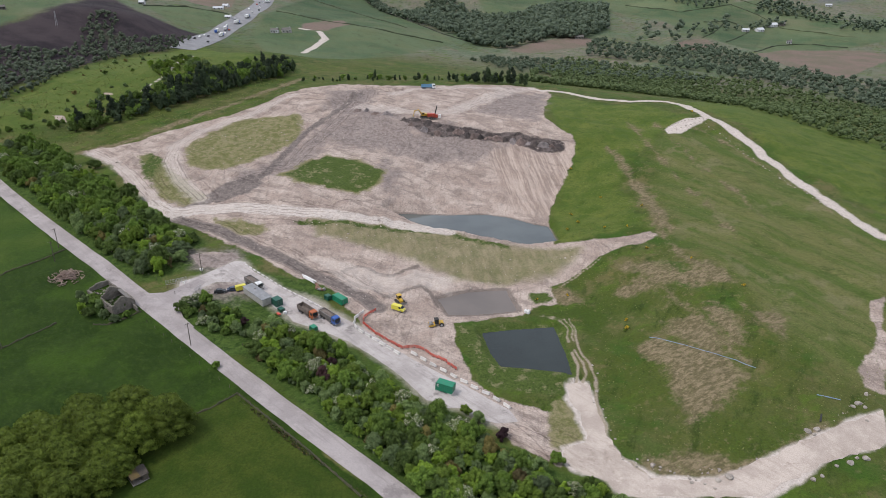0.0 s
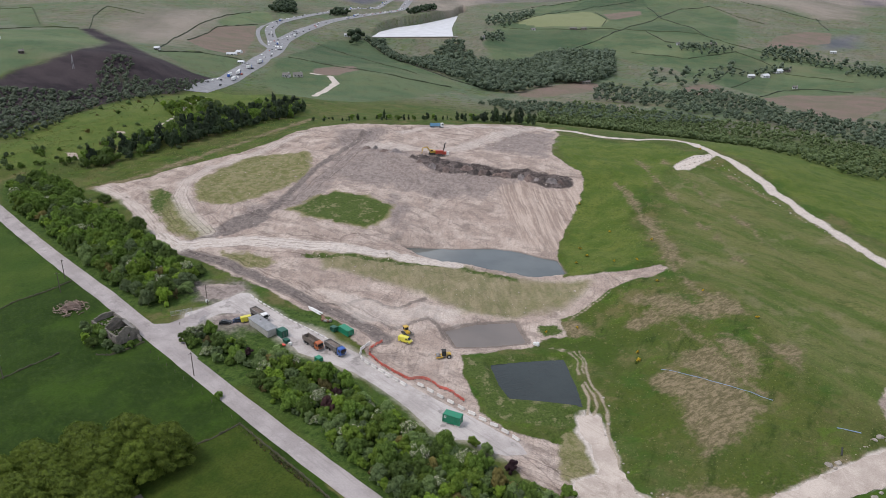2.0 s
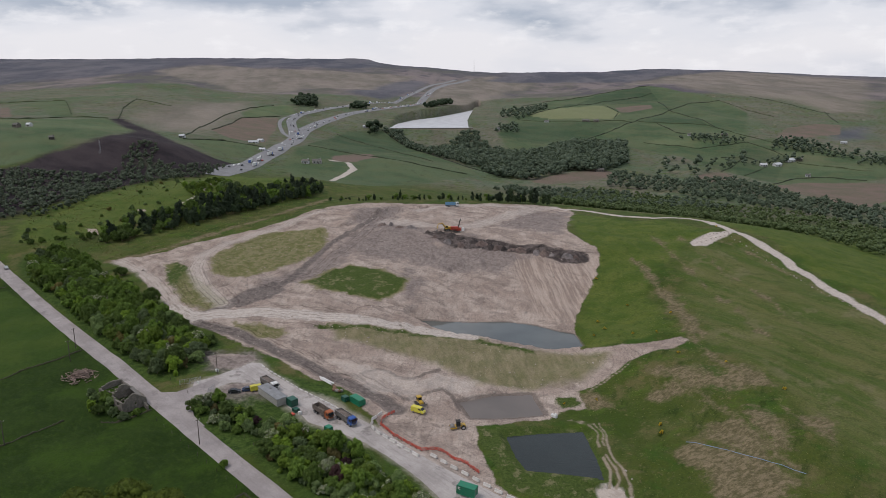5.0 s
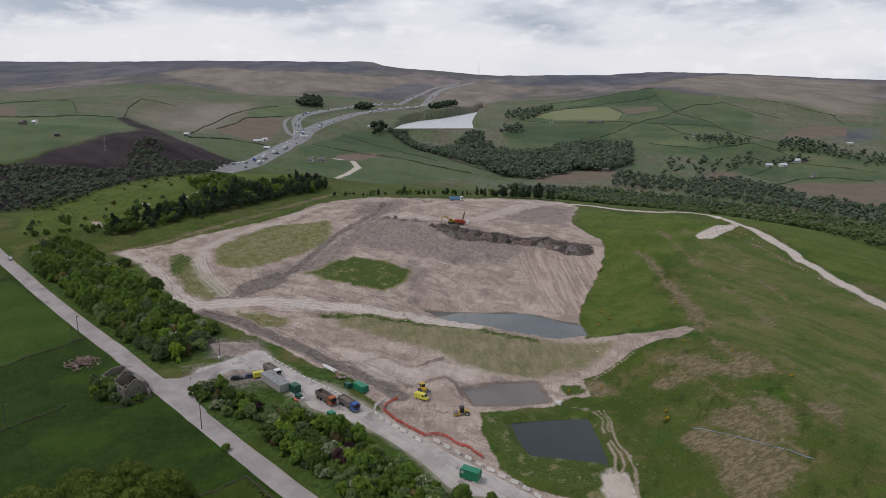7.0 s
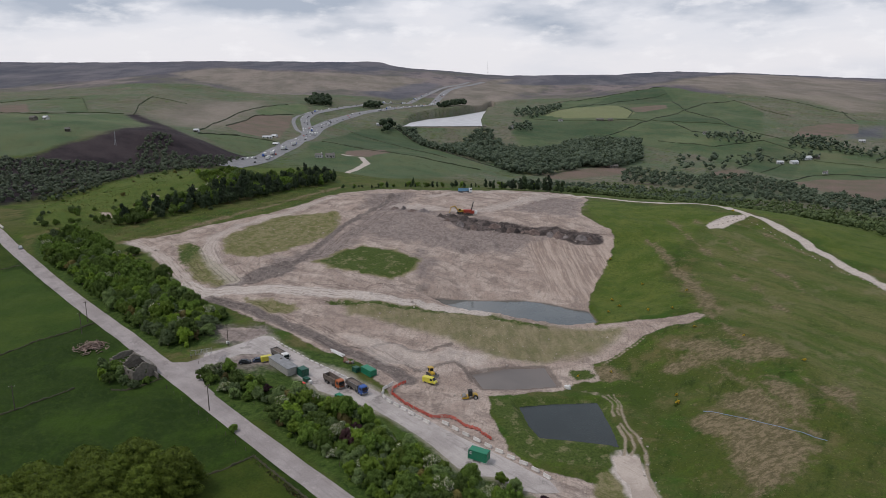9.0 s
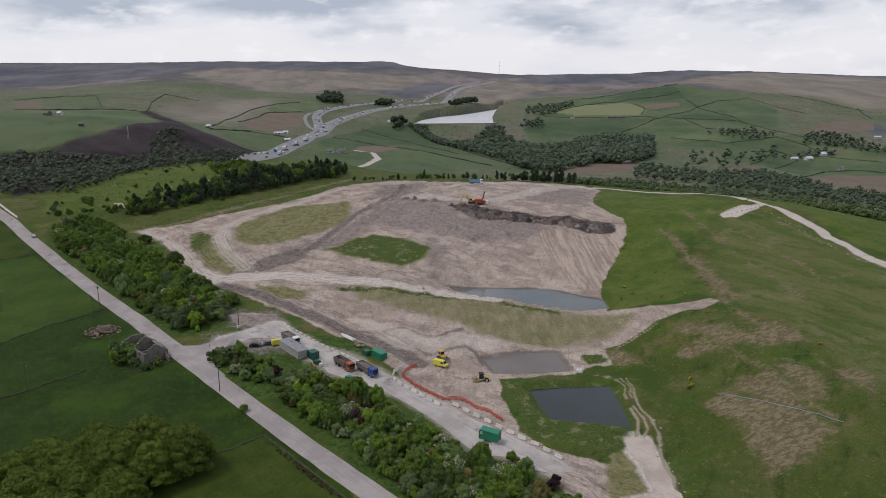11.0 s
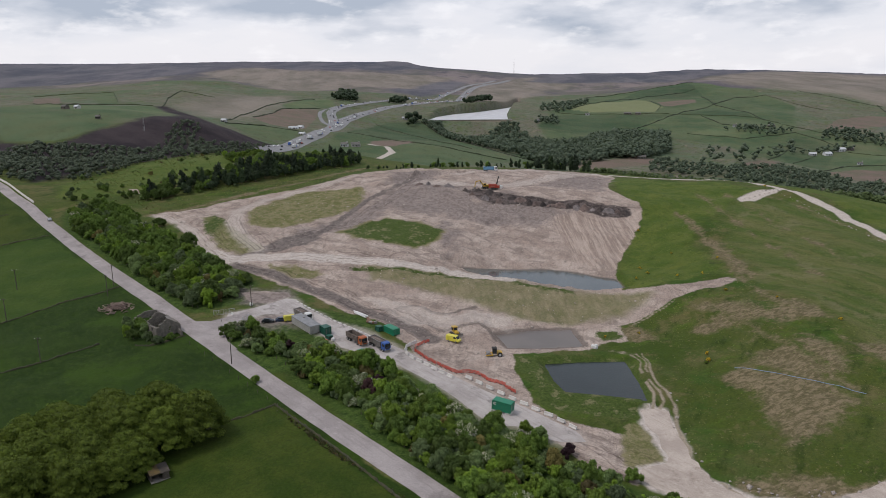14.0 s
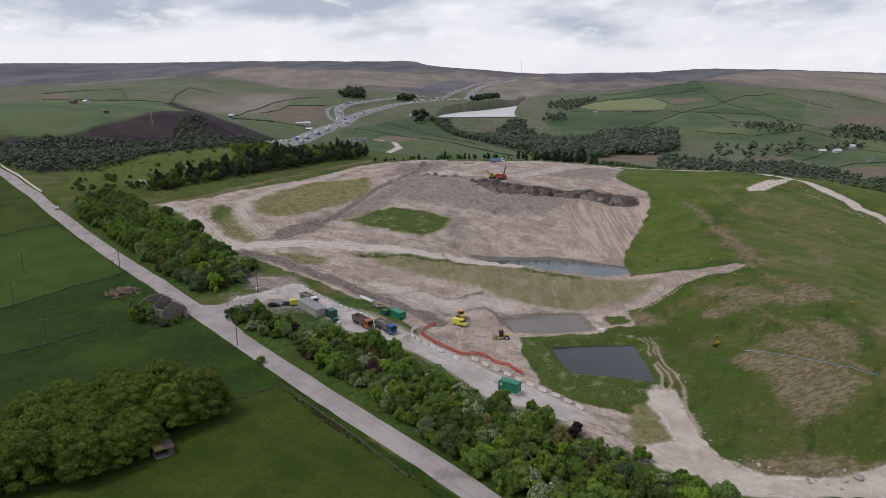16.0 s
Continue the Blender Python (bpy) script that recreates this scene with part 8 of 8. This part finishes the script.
M_RENDER = surface("pale_render", (0.44, 0.44, 0.43), (0.56, 0.56, 0.55), 0.3, 0.8)
M_SHEET = surface("pale_sheet_roof", (0.42, 0.44, 0.45), (0.54, 0.55, 0.56), 0.2, 0.5)
FARMS = [(485, 1133, 22, 12, 5, 0, 1, "long white farm shed on a hillside"), (460, 1124, 18, 10, 5, 0, 1, "white farm shed in a farmyard"), (514, 1156, 26, 12, 6, 0, 1, "large pale roofed barn in a farmyard"),
         (530, 1160, 16, 9, 6, 2, 3, "stone farmhouse behind white sheds"), (402, 1319, 11, 8, 6, 0, 3, "white farmhouse among trees"), (468, 1329, 20, 9, 5, 2, 3, "long stone barn among trees"),
         (238, 1463, 26, 9, 5, 2, 3, "long stone farm range between fields"), (258, 1460, 18, 9, 5, 2, 3, "stone farm building between fields"), (160, 1467, 16, 8, 5, 0, 3, "pale farmhouse between fields"),
         (56, 1336, 13, 9, 7, 0, 3, "white house among trees below the dam"), (79, 1365, 12, 8, 6, 2, 3, "stone house among trees"), (93, 1060, 14, 9, 6, 0, 3, "pale house in a valley wood"),
         (111, 1051, 24, 10, 6, 2, 3, "stone mill building in a valley wood"), (658, 1279, 18, 8, 5, 0, 1, "pale roofed barn on a far slope"), (494, 1048, 12, 7, 5, 0, 3, "small white cottage by a field wall"),
         (-183, 804, 14, 9, 5, 0, 3, "white bungalow below the motorway"), (-172, 812, 18, 10, 5, 4, 3, "grey farm shed below the motorway"), (-267, 890, 22, 8, 3, 0, 1, "long white roofed shed near the motorway"),
         (-271, 935, 14, 8, 3, 0, 1, "small white shed near the motorway"), (-242, 840, 14, 7, 3, 0, 1, "low pale shed near the motorway"), (-457, 718, 13, 8, 5, 2, 3, "stone farm on a green slope"), (-450, 728, 11, 7, 4, 0, 1, "white farm building on a green slope"),
         (-393, 668, 8, 6, 4, 2, 3, "small stone cottage on a green slope"), (-180, 1279, 20, 10, 5, 0, 1, "white building beside the reservoir"), (-332, 828, 11, 8, 4, 0, 1, "white hut on the moor edge"), (182, 985, 20, 8, 5, 2, 3, "stone terrace in a valley wood")]
COVERS = [M_RENDER, M_SHEET, M_MASONRY, M_SLATE, M_PANEL]
for x, y, L, W, H, w, r, lab in FARMS:
    settle(farmhouse("farm_building", L * 0.56, W * 0.6, H * 0.62, COVERS[w], COVERS[r], lab, "far farm buildings"), x, y, (x * 7) % 50 - 25, -0.3)


def dam():
    t = thing("dam", "grassed reservoir dam with pale crest wall", "dam")
    zc = 16.8
    b = B()
    a, c, w = Vector((-150, 1292, 0)), Vector((10, 1300, 0)), 6
    prof = [(-62, -30), (-4, zc - 1), (-4, zc), (4, zc), (4, zc - 6), (10, -30)]
    rows = []
    for k in range(9):
        p = a.lerp(c, k / 8)
        rows.append([b.verts.new((p.x, p.y + dy, z)) for dy, z in prof])
    for r0, r1 in zip(rows, rows[1:]):
        for i in range(len(prof) - 1):
            b.faces.new((r0[i], r0[i + 1], r1[i + 1], r1[i]))
    b.faces.new(rows[0][::-1])
    b.faces.new(rows[-1])
    bmesh.ops.recalc_face_normals(b, faces=b.faces[:])
    part("embankment", b, surface("dam_grass", (0.13, 0.12, 0.085), (0.19, 0.165, 0.12), 0.08, 0.95), t)
    cw = B()
    box(cw, 160, 1.0, 0.9, -70, 1292, zc + 0.3, 0, Matrix.Rotation(math.atan2(8, 160), 4, "Z"))
    part("crest_wall", cw, M_CONCRETE, t)
    return t


dam()


def mast():
    t = thing("radio_mast", "thin lattice radio mast on the skyline", "mast")
    b = B()
    H = 62
    for sx, sy in ((-1, -1), (1, -1), (1, 1), (-1, 1)):
        rod(b, (sx * 2.6, sy * 2.6, -2), (sx * 0.4, sy * 0.4, H), 0.16, 5, 0.12)
    for k in range(12):
        z, w = H * k / 12, 2.6 - 2.2 * k / 12
        for p, q in (((-w, -w), (w, -w)), ((w, -w), (w, w)), ((w, w), (-w, w)), ((-w, w), (-w, -w))):
            rod(b, (*p, z), (*q, z + 5), 0.08, 4)
    part("lattice", b, M_STEEL, t)
    part("aerial", rod(B(), (0, 0, H), (0, 0, H + 10), 0.3, 5, 0.12), M_STEEL, t)
    return t


settle(mast(), 33, 3900, 0)
pyl = thing("moor_mast", "small lattice mast on a dark hillside", "mast")
b = B()
for sx, sy in ((-1, -1), (1, -1), (0, 1)):
    rod(b, (sx * 0.8, sy * 0.8, -0.5), (sx * 0.15, sy * 0.15, 12), 0.12, 5)
part("lattice", b, M_SILVER, pyl)
settle(pyl, -333, 640, 0)


def traffic_car(m, lorry):
    t = thing("motorway_lorry" if lorry else "motorway_car", "lorry in distant motorway traffic" if lorry else "car in distant motorway traffic", "lorry" if lorry else "car", "motorway traffic")
    if lorry:
        part("trailer", box(B(), 9, 2.5, 2.8, -1.5, 0, 2.4, 0.08), m, t)
        part("cab", prism(B(), [(3.3, 0.6), (5.4, 0.6), (5.3, 2.2), (4.8, 3.2), (3.3, 3.2)], -1.2, 1.2, 0.05, 0.05), M_BLUE, t)
        xs, r = (-5, -3.8, 2, 4.4), 0.5
    else:
        part("body", prism(B(), [(-2.1, 0.3), (2.1, 0.3), (2.1, 0.75), (1.1, 0.95), (0.4, 1.45), (-1.3, 1.48), (-2.0, 0.95)], -0.88, 0.88, 0.1, 0.04), m, t)
        part("window", prism(B(), [(-1.5, 0.98), (1.0, 0.98), (0.42, 1.38), (-1.2, 1.38)], -0.86, 0.86, 0.1), M_GLASS, t)
        xs, r = (-1.3, 1.35), 0.33
    for x in xs:
        for y in (-0.85, 0.85):
            part("wheel", rod(B(), (x, y - 0.12, r), (x, y + 0.12, r), r, 8), M_RUBBER, t)
    return t


protos = [traffic_car(M_WHITE, False), traffic_car(M_SILVER, False), traffic_car(M_BLACKCAR, False), traffic_car(M_RED, False), traffic_car(M_WHITE, True)]
seen = set()
rr = random.Random(21)
for line in (MOTORWAY[1:], SLIP_ROAD):
    for x, y, a in along(line, 17):
        for side in (-6, -2.5, 2.5, 6):
            if rr.random() < 0.30 and y < 2300:
                n = rr.choices(range(5), [5, 4, 3, 1, 2])[0]
                ob = protos[n] if n not in seen else copy_thing(protos[n], pose(0, 0, 0))
                seen.add(n)
                px, py = x - side * math.sin(radians(a)), y + side * math.cos(radians(a))
                settle(ob, px, py, a + (180 if side > 0 else 0), 0.4)
